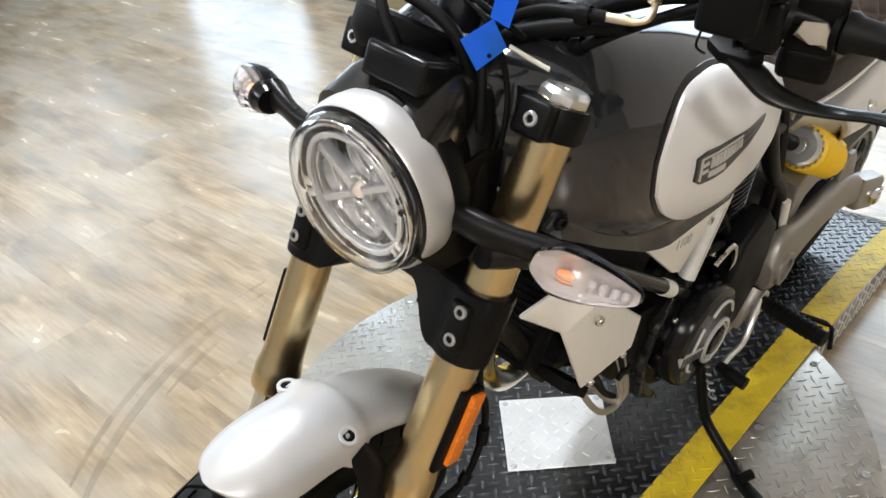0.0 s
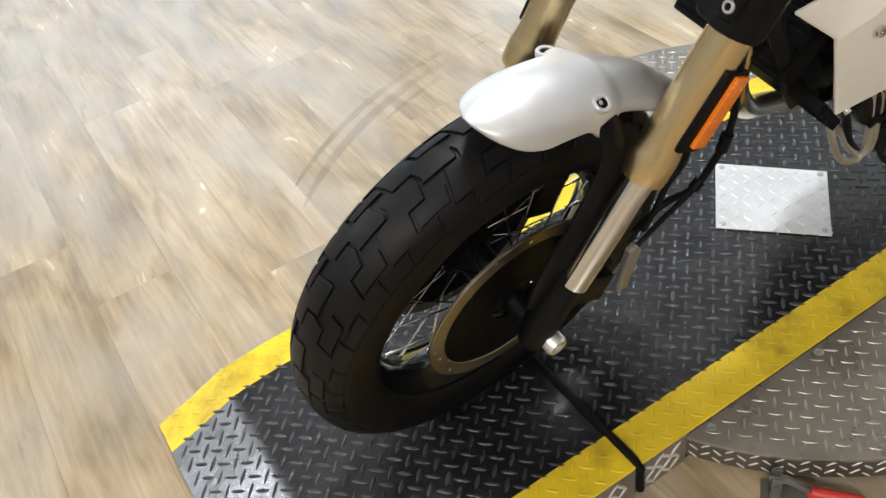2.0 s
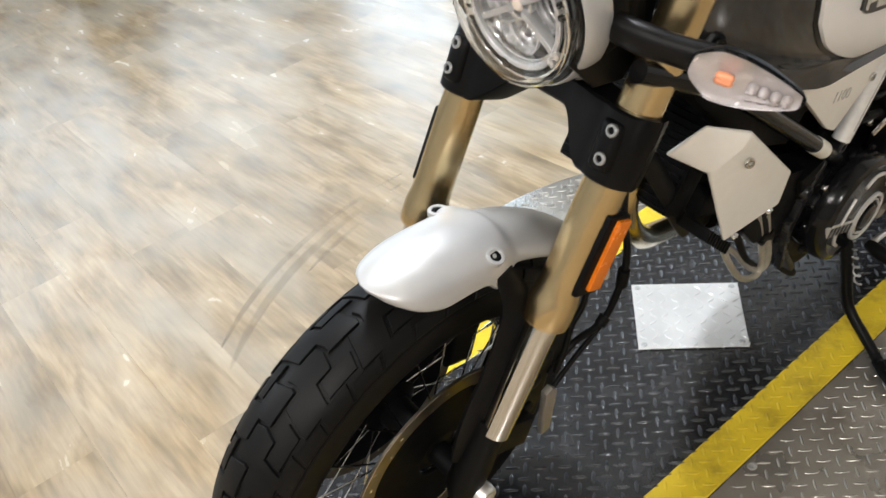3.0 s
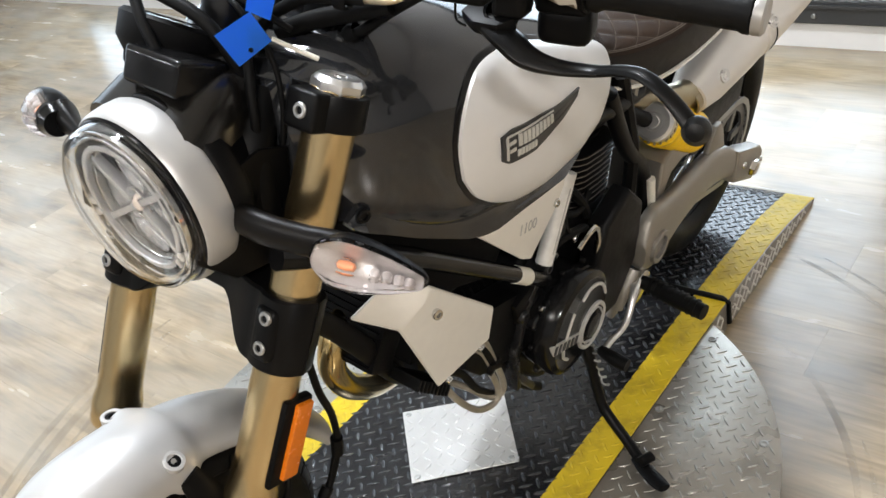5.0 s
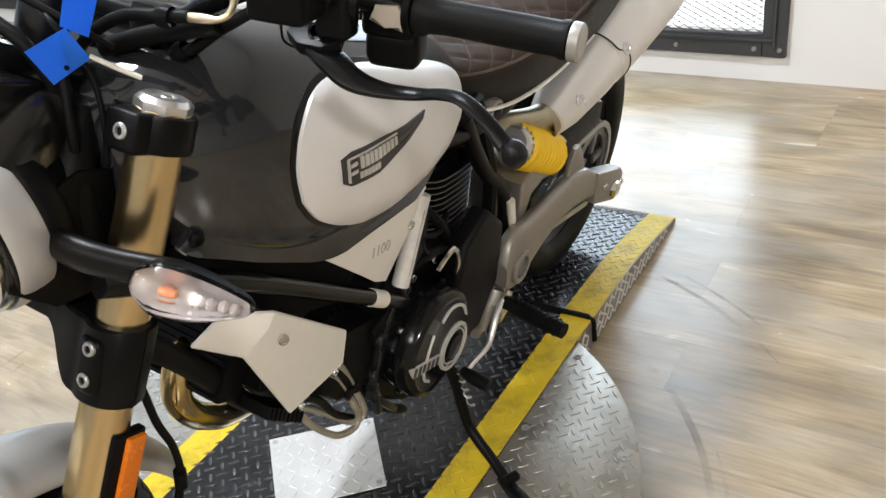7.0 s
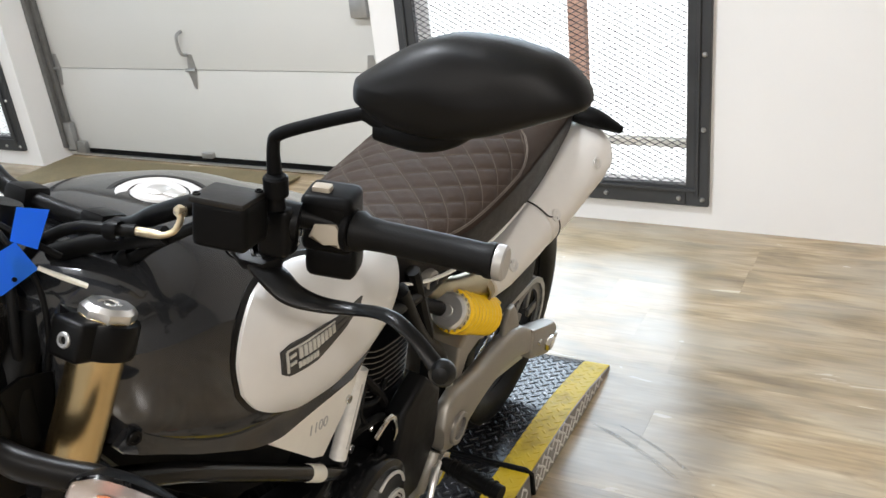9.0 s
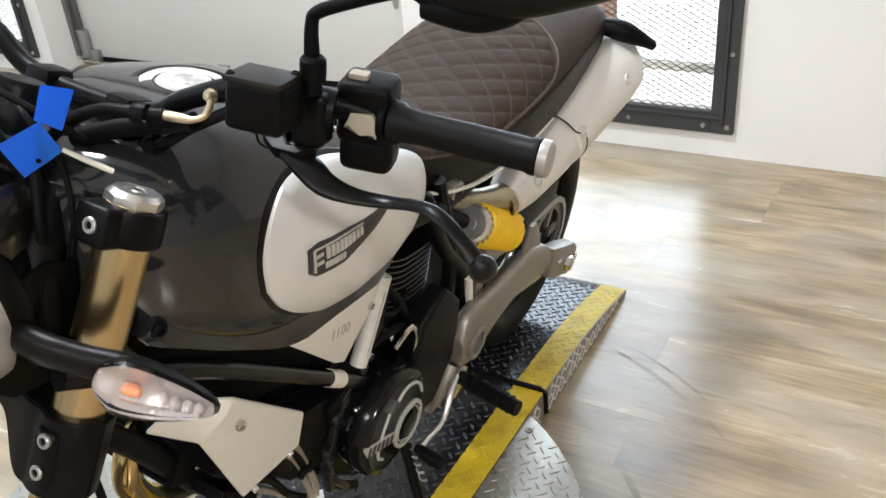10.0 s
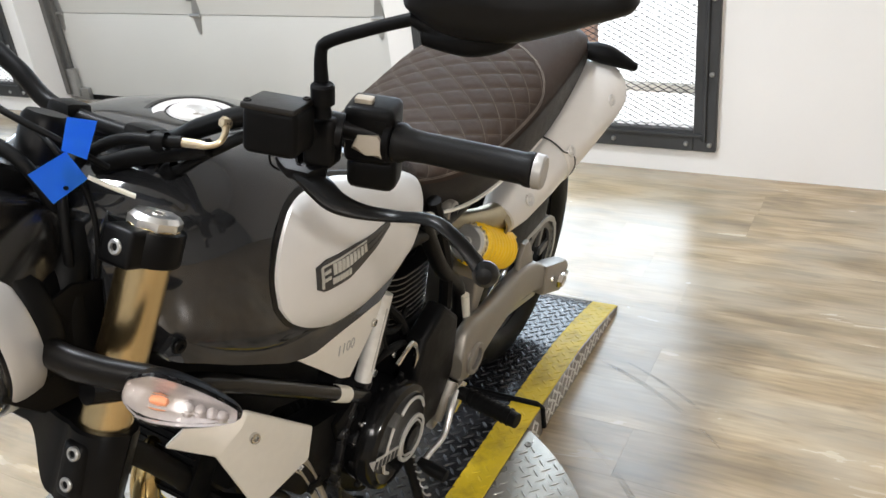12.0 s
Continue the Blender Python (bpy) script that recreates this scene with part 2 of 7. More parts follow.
def finish(bm, name, material, angle=38):
    bmesh.ops.recalc_face_normals(bm, faces=bm.faces)
    for f in bm.faces:
        f.smooth = True
    lim = radians(angle)
    for ed in bm.edges:
        if len(ed.link_faces) == 2 and ed.calc_face_angle(0.0) > lim:
            ed.smooth = False
    me = bpy.data.meshes.new(name)
    bm.to_mesh(me)
    bm.free()
    if material:
        me.materials.append(material)
    return me


def part(name, bm, material, parent=None, label="", angle=38):
    ob = new(name, finish(bm, name, material, angle))
    if parent is not None:
        ob.parent = parent
    if label:
        ob["label"] = label
    return ob


def thing(name, label, category, m=None, group="", kind=""):
    ob = new(name)
    ob.empty_display_size = 0.05
    if m is not None:
        ob.matrix_world = m
    return tagged(ob, label, category, group, kind)


def loft(bm, rings, closed=True, caps=True, loop=False):
    vs = [[bm.verts.new(p) for p in r] for r in rings]
    k = len(rings[0])
    rows = len(rings)
    for i in range(rows if loop else rows - 1):
        a, b = vs[i], vs[(i + 1) % rows]
        for j in range(k if closed else k - 1):
            bm.faces.new((a[j], a[(j + 1) % k], b[(j + 1) % k], b[j]))
    if caps and not loop and closed:
        bm.faces.new(vs[0][::-1])
        bm.faces.new(vs[-1])
    return vs


def spline(pts, per=6):
    """Catmull-Rom samples through pts (tuples of any length)."""
    if per <= 1 or len(pts) < 3:
        return [tuple(p) for p in pts]
    out = []
    P = [pts[0], *pts, pts[-1]]
    for i in range(1, len(P) - 2):
        p0, p1, p2, p3 = (np.array(q, float) for q in P[i - 1:i + 3])
        for k in range(per):
            t = k / per
            out.append(tuple(0.5 * (2 * p1 + (p2 - p0) * t + (2 * p0 - 5 * p1 + 4 * p2 - p3) * t * t + (3 * p1 - p0 - 3 * p2 + p3) * t ** 3)))
    out.append(tuple(pts[-1]))
    return out


def tube(bm, pts, r, seg=12, per=6, flat=None, caps=True, up=None):
    """A pipe through pts; r is a number or one radius per point; flat: the second radius over the first."""
    rs = r if isinstance(r, (list, tuple)) else [r] * len(pts)
    q = spline([(*p, rr) for p, rr in zip(pts, rs)], per)
    P = [V(c[:3]) for c in q]
    R = [c[3] for c in q]
    t0 = (P[1] - P[0]).normalized()
    nrm = V(up) if up else (V((0, 0, 1)) if abs(t0.z) < 0.9 else V((1, 0, 0)))
    rings = []
    for i, p in enumerate(P):
        t = (P[min(i + 1, len(P) - 1)] - P[max(i - 1, 0)]).normalized()
        nrm = (nrm - t * nrm.dot(t)).normalized()
        bi = t.cross(nrm)
        f = flat or 1.0
        rings.append([p + nrm * (R[i] * f * math.cos(a)) + bi * (R[i] * math.sin(a)) for a in [2 * math.pi * j / seg for j in range(seg)]])
    loft(bm, rings, caps=caps)


def basis(axis):
    a = V(axis).normalized()
    u = a.orthogonal().normalized()
    return a, u, a.cross(u)


def lathe(bm, prof, origin, axis, seg=32, caps=True):
    """Turned shape: prof is a list of (radius, distance along axis)."""
    a, u, w = basis(axis)
    o = V(origin)
    rings = [[o + a * h + (u * math.cos(t) + w * math.sin(t)) * max(r, 1e-5) for t in [2 * math.pi * j / seg for j in range(seg)]] for r, h in prof]
    loft(bm, rings, caps=caps)


def ring(bm, origin, axis, r_out, r_in, depth, seg=48):
    """A flat ring of rectangular section, loosely bevelled."""
    c = min(depth, r_out - r_in) * 0.15
    prof = [(r_out - c, 0), (r_out, c), (r_out, depth - c), (r_out - c, depth), (r_in + c, depth), (r_in, depth - c), (r_in, c), (r_in + c, 0)]
    a, u, w = basis(axis)
    o = V(origin)
    rings = [[o + a * h + (u * math.cos(t) + w * math.sin(t)) * r for r, h in prof] for t in [2 * math.pi * j / seg for j in range(seg)]]
    loft(bm, rings, loop=True)


def box(bm, c, s, rot=None, bevel=0.002, seg=2):
    m = Matrix.Translation(c) @ (rot.to_4x4() if rot is not None else Matrix.Identity(4)) @ Matrix.Diagonal((*s, 1))
    g = bmesh.ops.create_cube(bm, size=1.0, matrix=m)
    if bevel:
        es = {e for v in g["verts"] for e in v.link_edges}
        bmesh.ops.bevel(bm, geom=list(es), offset=bevel, segments=seg, affect="EDGES", profile=0.6)


def prism(bm, outline, origin, ux, uy, depth, bevel=0.002, seg=2):
    """An outline in the plane of ux, uy, pushed out by depth along their cross product."""
    o, x, y = V(origin), V(ux).normalized(), V(uy).normalized()
    nrm = x.cross(y)
    lo = [bm.verts.new(o + x * p[0] + y * p[1]) for p in outline]
    hi = [bm.verts.new(o + x * p[0] + y * p[1] + nrm * depth) for p in outline]
    k = len(outline)
    fs = [bm.faces.new(lo[::-1]), bm.faces.new(hi)]
    for i in range(k):
        fs.append(bm.faces.new((lo[i], lo[(i + 1) % k], hi[(i + 1) % k], hi[i])))
    if bevel:
        es = {e for f in fs[:2] for e in f.edges}
        bmesh.ops.bevel(bm, geom=list(es), offset=bevel, segments=seg, affect="EDGES", profile=0.6)


def bolt(bm, at, axis, r=0.006, h=0.004):
    lathe(bm, [(r, 0), (r, h * 0.7), (r * 0.86, h), (r * 0.55, h), (r * 0.5, h * 0.35), (0, h * 0.35)], at, axis, 12)


def one(f, *a, **k):
    bm = bmesh.new()
    f(bm, *a, **k)
    return bm



# ---- the room ----
def wall_piece(name, x0, x1, y0, y1, z0, z1, material=None):
    return tagged(part(name, one(box, ((x0 + x1) / 2, (y0 + y1) / 2, (z0 + z1) / 2), (x1 - x0, y1 - y0, z1 - z0), None, 0.004, 1), material or WALL), "", "", "", "structure")


X0, X1, Y0 = -6.8, 6.0, -6.0
floor = tagged(part("floor", one(box, ((X0 + X1) / 2, (Y0 + 3.44) / 2, FLOOR - 0.06), (X1 - X0, 3.44 - Y0, 0.10), None, 0), PLANK), "grey oak look vinyl plank floor", "floor", "", "structure")
# ceiling out of view, added; its tone is set for bounce and tank reflections
tagged(part("ceiling", one(box, ((X0 + X1) / 2, (Y0 + 3.4) / 2, CEIL + 0.1), (X1 - X0, 3.4 - Y0, 0.2), None, 0), CEILING), "unseen white ceiling", "ceiling", "", "structure")

# the north wall, in pieces round two barred windows and the roller door
WY0, WY1 = 3.17, 3.44
W1 = (-0.945, 0.362, 0.017, 2.25)
W2 = (-5.30, -3.660, 0.010, 2.25)
GD = (-3.555, -1.085, FLOOR, 2.45)
DOOR_X1 = -1.222
north = thing("wall_north", "white painted wall with two barred windows and a garage door", "wall", kind="structure")
for a, b, c, d in [(W1[1], X1, FLOOR - 0.05, CEIL), (W1[0], W1[1], FLOOR - 0.05, W1[2]), (W1[0], W1[1], W1[3], CEIL), (GD[1], W1[0], FLOOR - 0.05, CEIL), (GD[0], GD[1], GD[3], CEIL),
                   (W2[1], GD[0], FLOOR - 0.05, CEIL), (W2[0], W2[1], FLOOR - 0.05, W2[2]), (W2[0], W2[1], W2[3], CEIL), (X0, W2[0], FLOOR - 0.05, CEIL)]:
    part("wall_panel", one(box, ((a + b) / 2, (WY0 + WY1) / 2, (c + d) / 2), (b - a, WY1 - WY0, d - c), None, 0), WALL, north)
# walls out of view, added to close the room and shape the bounce
wall_piece("wall_south", X0, X1, Y0 - 0.2, Y0, FLOOR - 0.05, CEIL, UNSEEN_WALL)
wall_piece("wall_east", X1, X1 + 0.2, Y0, WY0 + 0.2, FLOOR - 0.05, CEIL, UNSEEN_WALL)
wall_piece("wall_west", X0 - 0.2, X0, Y0, WY0 + 0.2, FLOOR - 0.05, CEIL, UNSEEN_WALL)


def expanded_mesh(bm, x0, x1, z0, z1, y, dx=0.046, dz=0.0195, w=0.0033, depth=0.005):
    """Diamond mesh of zigzag strands between two corners."""
    rows, cols = int((z1 - z0) / dz), int((x1 - x0) / (dx / 2))
    for r in range(rows):
        for side in (1,):
            pts = [(x0 + c * dx / 2, z0 + r * dz + (dz * 0.5 if (c + r) % 2 else -dz * 0.5) * 0.96) for c in range(cols + 1)]
            vs = [[bm.verts.new((x, y + o, z + s)) for o, s in ((0, -w / 2), (-depth, 0), (0, w / 2))] for x, z in pts]
            for a, b in zip(vs[:-1], vs[1:]):
                for k in range(2):
                    bm.faces.new((a[k], a[k + 1], b[k + 1], b[k]))


def barred_window(name, w, cell, mullion):
    x0, x1, z0, z1 = w
    win = thing(name, "tall window behind a bolted dark steel mesh guard", "window", kind="structure")
    f, y = 0.086, WY0 - 0.022
    bm = bmesh.new()
    for a, b, c, d in ((x0, x0 + f, z0, z1), (x1 - f, x1, z0, z1), (x0 + f, x1 - f, z0, z0 + f), (x0 + f, x1 - f, z1 - f, z1)):
        box(bm, ((a + b) / 2, y + 0.012, (c + d) / 2), (b - a, 0.030, d - c), None, 0.003, 1)
    part("window_frame", bm, FRAME, win)
    bm = bmesh.new()
    g = 0.014
    for a, b, c, d in ((x0 + f * 0.42, x0 + f * 0.42 + g, z0 + f * 0.5, z1 - f * 0.5), (x1 - f * 0.42 - g, x1 - f * 0.42, z0 + f * 0.5, z1 - f * 0.5), (x0 + f * 0.5, x1 - f * 0.5, z0 + f * 0.7, z0 + f * 0.7 + g)):
        box(bm, ((a + b) / 2, y - 0.008, (c + d) / 2), (b - a, 0.010, d - c), None, 0.002, 1)
    part("mesh_clamp_strip", bm, FRAME, win)
    part("mesh_guard", one(expanded_mesh, x0 + f * 0.8, x1 - f * 0.8, z0 + f * 0.8, z1 - f * 0.8, y + 0.004, *cell), FRAME, win)
    for k in range(9):
        z = z0 + 0.030 + k * 0.282
        for x in (x0 + 0.022, x1 - 0.022):
            part("bolt", one(lathe, [(0.010, 0), (0.010, 0.004), (0.006, 0.009), (0, 0.010)], (x, y - 0.003, z), (0, -1, 0), 12), GALV, win)
    for k in range(1, 5):
        part("bolt", one(lathe, [(0.010, 0), (0.010, 0.004), (0.006, 0.009), (0, 0.010)], (x0 + 0.02 + k * (x1 - x0) / 4.45, y - 0.003, z0 + 0.030), (0, -1, 0), 12), GALV, win)
    pane = part("pane", one(box, ((x0 + x1) / 2, WY1 - 0.06, (z0 + z1) / 2), (x1 - x0, 0.006, z1 - z0), None, 0), LENS, win)
    pane.visible_shadow = False
    if mullion:
        bm = bmesh.new()
        box(bm, (x0 + 0.665, WY1 + 0.10, (z0 + z1) / 2), (0.075, 0.05, z1 - z0), None, 0.003, 1)
        part("mullion", bm, BRICK_POST, win)
        part("rail", one(box, ((x0 + x1) / 2, WY1 + 0.02, z0 + 0.150), (x1 - x0, 0.04, 0.034), None, 0.003, 1), PAPER, win)
    return win


barred_window("window_1", W1, (0.043, 0.0112), True)
barred_window("window_2", W2, (0.043, 0.0112), False)
for w in (W1, W2):
    tagged(part("backdrop", one(box, ((w[0] + w[1]) / 2, 4.6, 1.2), (w[1] - w[0] + 1.6, 0.02, 3.4), None, 0), DAYLIGHT), "overexposed daylight outside the window", "backdrop", "", "structure")

# the sectional garage door in its recess
door = thing("garage_door_1", "closed pale steel sectional garage door with hinges and track", "garage door", kind="structure")
DY = 3.40
zs = [FLOOR + 0.035, 0.457, 0.99, 1.52, 2.05, 2.47]
for k in range(5):
    bm = bmesh.new()
    box(bm, ((GD[0] + 0.002 + DOOR_X1) / 2, DY + 0.022, (zs[k] + zs[k + 1]) / 2), (DOOR_X1 - GD[0] - 0.002, 0.044, zs[k + 1] - zs[k] - 0.004), None, 0.003, 2)
    part("door_panel", bm, DOOR_PANEL, door)
part("bottom_seal", one(box, ((GD[0] + GD[1]) / 2, DY + 0.02, FLOOR + 0.022), (GD[1] - GD[0] - 0.10, 0.05, 0.036), None, 0.006), HOSE, door, "black rubber bottom seal")
# bright metal strip stands for the line of daylight under the door
part("threshold", one(box, ((GD[0] + GD[1]) / 2, DY + 0.06, FLOOR + 0.004), (GD[1] - GD[0], 0.16, 0.012), None, 0.002), ALU_BARE, door)


def hinge(x, z):
    h = part("hinge", one(prism, [(-0.030, 0.0), (-0.016, 0.085), (0.016, 0.085), (0.030, 0.0), (0.012, -0.095), (0.0, -0.105), (-0.012, -0.095)], (x, DY - 0.0005, z), (1, 0, 0), (0, 0, 1), 0.004, 0.001, 1), GALV, door)
    part("knuckle", one(tube, [(x - 0.034, DY - 0.012, z), (x + 0.034, DY - 0.012, z)], 0.010, 10, 1), GALV, h)


for z in zs[1:4]:
    for x in (-3.48, -2.41, -1.262):
        hinge(x, z)
part("pull_handle", one(tube, [(-2.425, DY - 0.01, 0.665), (-2.428, DY - 0.045, 0.65), (-2.430, DY - 0.05, 0.60), (-2.424, DY - 0.045, 0.555), (-2.418, DY - 0.01, 0.54)], 0.009, 8, 5), GALV, door, "curved steel pull handle")
part("track", one(box, (-3.545, DY - 0.035, 1.10), (0.045, 0.055, 2.25), None, 0.004), DULL_STEEL, door)
part("track_bracket", one(box, (-3.50, DY - 0.03, FLOOR + 0.12), (0.075, 0.035, 0.17), None, 0.004), GALV, door)
part("roller_carrier", one(box, (-3.44, DY - 0.02, FLOOR + 0.05), (0.09, 0.03, 0.07), None, 0.004), GALV, door)
part("door_jamb", one(box, ((DOOR_X1 + GD[1]) / 2 + 0.002, DY + 0.012, 1.18), (GD[1] - DOOR_X1 - 0.006, 0.05, 2.50), None, 0.003), WALL, door)
part("slide_lock", one(box, (-1.275, DY - 0.02, 0.765), (0.09, 0.035, 0.085), None, 0.006), GALV, door)
part("lift_handle", one(box, (-2.42, DY - 0.015, FLOOR + 0.055), (0.075, 0.03, 0.030), None, 0.004), GALV, door)
part("door_stop", one(box, (GD[0] + 0.030, 3.38, 1.2), (0.060, 0.03, 2.5), None, 0.002), DULL_STEEL, door)
tagged(part("door_mat", one(box, (-2.62, 3.11, FLOOR + 0.004), (1.75, 0.42, 0.010), None, 0.003), mat("tan coir mat", (0.185, 0.148, 0.080), 0.95, 0, 0.2, 60, 0.6, 400)), "tan coir mat in front of the garage door", "mat")

# ceiling lamps, out of view but mirrored in the tank
COOL, WARM = (0.86, 0.92, 1.0), (1.0, 0.96, 0.93)
for x, y, watts, tone in [(-3.6, -3.4, 108, COOL), (-5.7, -3.4, 80, COOL), (-0.9, -3.2, 22, COOL), (-0.8, 0.9, 150, COOL), (1.2, -4.0, 105, WARM), (3.9, -2.8, 230, WARM)]:
    lamp = thing("ceiling_light", "round white ceiling lamp", "ceiling light", Matrix.Translation((x, y, CEIL)), "ceiling lights")
    part("housing", one(lathe, [(0.0, 0), (0.24, 0), (0.25, -0.02), (0.25, -0.10), (0.235, -0.11)], (0, 0, 0), (0, 0, 1), 32, False), CEILING, lamp)
    part("diffuser", one(lathe, [(0.0, -0.100), (0.20, -0.104), (0.234, -0.100)], (0, 0, 0), (0, 0, 1), 32, False), LAMP_FACE, lamp)
    area_lamp("lamp_light", pose(x, y, CEIL - 0.12), 0.45, 0.45, watts, tone)
# wide shop window, unseen, assumed in the west wall to shine on the floor
west_win = thing("window_3", "unseen wide shop window with a dark frame", "window", kind="structure")
WW = (-0.9, 3.1, 1.1, 3.75)
bm = bmesh.new()
for a, b, c, d in ((WW[0], WW[0] + 0.07, WW[2], WW[3]), (WW[1] - 0.07, WW[1], WW[2], WW[3]), (WW[0] + 0.07, WW[1] - 0.07, WW[2], WW[2] + 0.07), (WW[0] + 0.07, WW[1] - 0.07, WW[3] - 0.07, WW[3])):
    box(bm, (X0 + 0.03, (a + b) / 2, (c + d) / 2), (0.056, b - a, d - c), None, 0.004, 1)
part("window_frame", bm, FRAME, west_win)
part("pane", one(box, (X0 + 0.012, (WW[0] + WW[1]) / 2, (WW[2] + WW[3]) / 2), (0.010, WW[1] - WW[0] - 0.15, WW[3] - WW[2] - 0.15), None, 0), LENS, west_win)
area_lamp("window_light", pose(X0 + 0.08, (WW[0] + WW[1]) / 2, (WW[2] + WW[3]) / 2, 0, -90, 0), WW[3] - WW[2], WW[1] - WW[0], 76, (0.72, 0.86, 1.0))
# daylight that enters by the two windows
for w, p in ((W1, 34), (W2, 34)):
    area_lamp("window_light", pose((w[0] + w[1]) / 2, WY0 - 0.05, (w[2] + w[3]) / 2, -90, 0, 0), w[1] - w[0] - 0.20, w[3] - w[2] - 0.20, p, (0.68, 0.84, 1.0))


# ---- the turntable lift ----
table = thing("motorcycle_turntable", "low black tread plate motorcycle turntable with yellow edges", "turntable")
TX0, TX1 = -0.340, 0.308
SW = 0.078
JF, JR = 0.190, 1.470
TIPF, TIPR = -0.438, 2.080
DISC = (-0.018, 0.838)
DISC_R = 0.639


DECK_LINE = [(-0.438, -0.067), (-0.365, -0.041), (-0.289, -0.0115), (-0.20, -0.003), (-0.10, 0.0), (1.47, 0.0), (1.60, -0.003), (1.74, -0.009), (1.886, -0.027), (2.05, -0.057), (2.08, -0.067)]


def deck_z(y):
    """Height of the deck: level between the joints, then bent down to the floor."""
    return float(np.interp(y, [p[0] for p in DECK_LINE], [p[1] for p in DECK_LINE]))


def deck_slab(bm, x0, x1, y0, y1, lift, thick=None, n=34):
    """A sheet that follows the deck, closed down to the floor, or of a given thickness."""
    rings = []
    for i in range(n + 1):
        y = y0 + (y1 - y0) * i / n
        z = deck_z(y) + lift
        zb = z - thick if thick else FLOOR
        zb = min(zb, z - 0.003)
        rings.append([(x0, y, zb), (x1, y, zb), (x1, y, z - 0.002), (x1 - 0.002, y, z), (x0 + 0.002, y, z), (x0, y, z - 0.002)])
    loft(bm, rings)


part("deck", one(deck_slab, TX0, TX1, JF + 0.006, JR - 0.006, 0.0, None, 2), DECK, table, "level black tread plate deck")
part("ramp", one(deck_slab, TX0, TX1, TIPF, JF - 0.006, 0.0), DECK, table, "black tread plate ramp")
part("ramp", one(deck_slab, TX0, TX1, JR + 0.006, TIPR, 0.0), DECK, table, "black tread plate ramp")
for a, b in ((TX0 - 0.0006, TX0 + SW), (TX1 - SW, TX1 + 0.0006)):
    for y0, y1 in ((TIPF + 0.001, JF - 0.007), (JF + 0.007, JR - 0.007), (JR + 0.007, TIPR - 0.001)):
        part("edge_stripe", one(deck_slab, a, b, y0, y1, 0.0008, 0.003), DECK_YELLOW, table, "worn yellow painted edge stripe")
for y in (JF, JR):
    bm = bmesh.new()
    tube(bm, [(TX0 - 0.004, y, FLOOR + 0.012), (TX0 - 0.003, y, -0.006), (TX0 + 0.01, y, 0.003), (0, y, 0.003), (TX1 - 0.01, y, 0.003), (TX1 + 0.003, y, -0.006), (TX1 + 0.004, y, FLOOR + 0.012)], 0.0075, 8, 1)
    part("joint_strip", bm, HOSE, table, "black rubber joint strip")
DISC_Y0, DISC_Y1 = DISC[1] - math.sqrt(DISC_R ** 2 - 0.33 ** 2), DISC[1] + math.sqrt(DISC_R ** 2 - 0.33 ** 2)
# skirts of bare tread plate along the ramps and the deck
for x, s in ((TX0, -1), (TX1, 1)):
    for y0, y1, n in ((TIPF + 0.02, JF - 0.01, 34), (JF + 0.01, DISC_Y0, 2), (DISC_Y1, JR - 0.01, 2), (JR + 0.01, TIPR - 0.02, 34)):
        bm = bmesh.new()
        rings = []
        for i in range(n + 1):
            y = y0 + (y1 - y0) * i / n
            z = deck_z(y) - 0.002
            rings.append([(x, y, FLOOR), (x + s * 0.003, y, FLOOR), (x + s * 0.003, y, max(z, FLOOR + 0.002)), (x, y, max(z, FLOOR + 0.002))])
        loft(bm, rings)
        part("side_skirt", bm, SKIRT_PLATE, table, "bare tread plate side skirt")
DTOP = -0.008
part("disc_plate", one(lathe, [(0, DTOP - 0.006), (DISC_R, DTOP - 0.006), (DISC_R, DTOP - 0.001), (DISC_R - 0.002, DTOP), (0, DTOP)], (*DISC, 0), (0, 0, 1), 96, False), STEEL_PLATE, table, "round worn silver tread plate disc")
part("disc_rim", one(lathe, [(DISC_R - 0.006, FLOOR + 0.016), (DISC_R - 0.002, FLOOR + 0.016), (DISC_R - 0.002, DTOP - 0.006), (DISC_R - 0.006, DTOP - 0.006)], (*DISC, 0), (0, 0, 1), 96, False), RIM_PLATE, table, "upright tread plate rim")
part("base_ring", one(lathe, [(0.30, FLOOR), (DISC_R - 0.03, FLOOR), (DISC_R - 0.03, FLOOR + 0.03), (0.30, FLOOR + 0.03)], (*DISC, 0), (0, 0, 1), 64, False), BLACK, table)


def bump(vs, fs, at, ux, uy, up, ln=0.0148, wd=0.0040, ht=0.0018):
    """One lens shaped tread bar with a flat top."""
    k = len(vs)
    P = V(at)
    ux, uy, up = V(ux), V(uy), V(up)
    lens = ((-1, 0), (-0.45, 0.85), (0.45, 0.85), (1, 0), (0.45, -0.85), (-0.45, -0.85))
    vs += [P + ux * (ln * a) + uy * (wd * b) for a, b in lens] + [P + ux * (ln * a * 0.86) + uy * (wd * b * 0.55) + up * ht for a, b in lens]
    fs += [(k + q, k + (q + 1) % 6, k + 6 + (q + 1) % 6, k + 6 + q) for q in range(6)] + [tuple(k + 6 + q for q in range(6))]


def treads(name, material, spots, parent):
    vs, fs = [], []
    for s in spots:
        bump(vs, fs, *s)
    me = bpy.data.meshes.new(name)
    me.from_pydata([tuple(v) for v in vs], [], [f[::-1] for f in fs])
    me.materials.append(material)
    bm = bmesh.new()
    bm.from_mesh(me)
    bpy.data.meshes.remove(me)
    ob = part(name, bm, material, parent, "", 60)
    ob["kind"] = "stuff"
    return ob


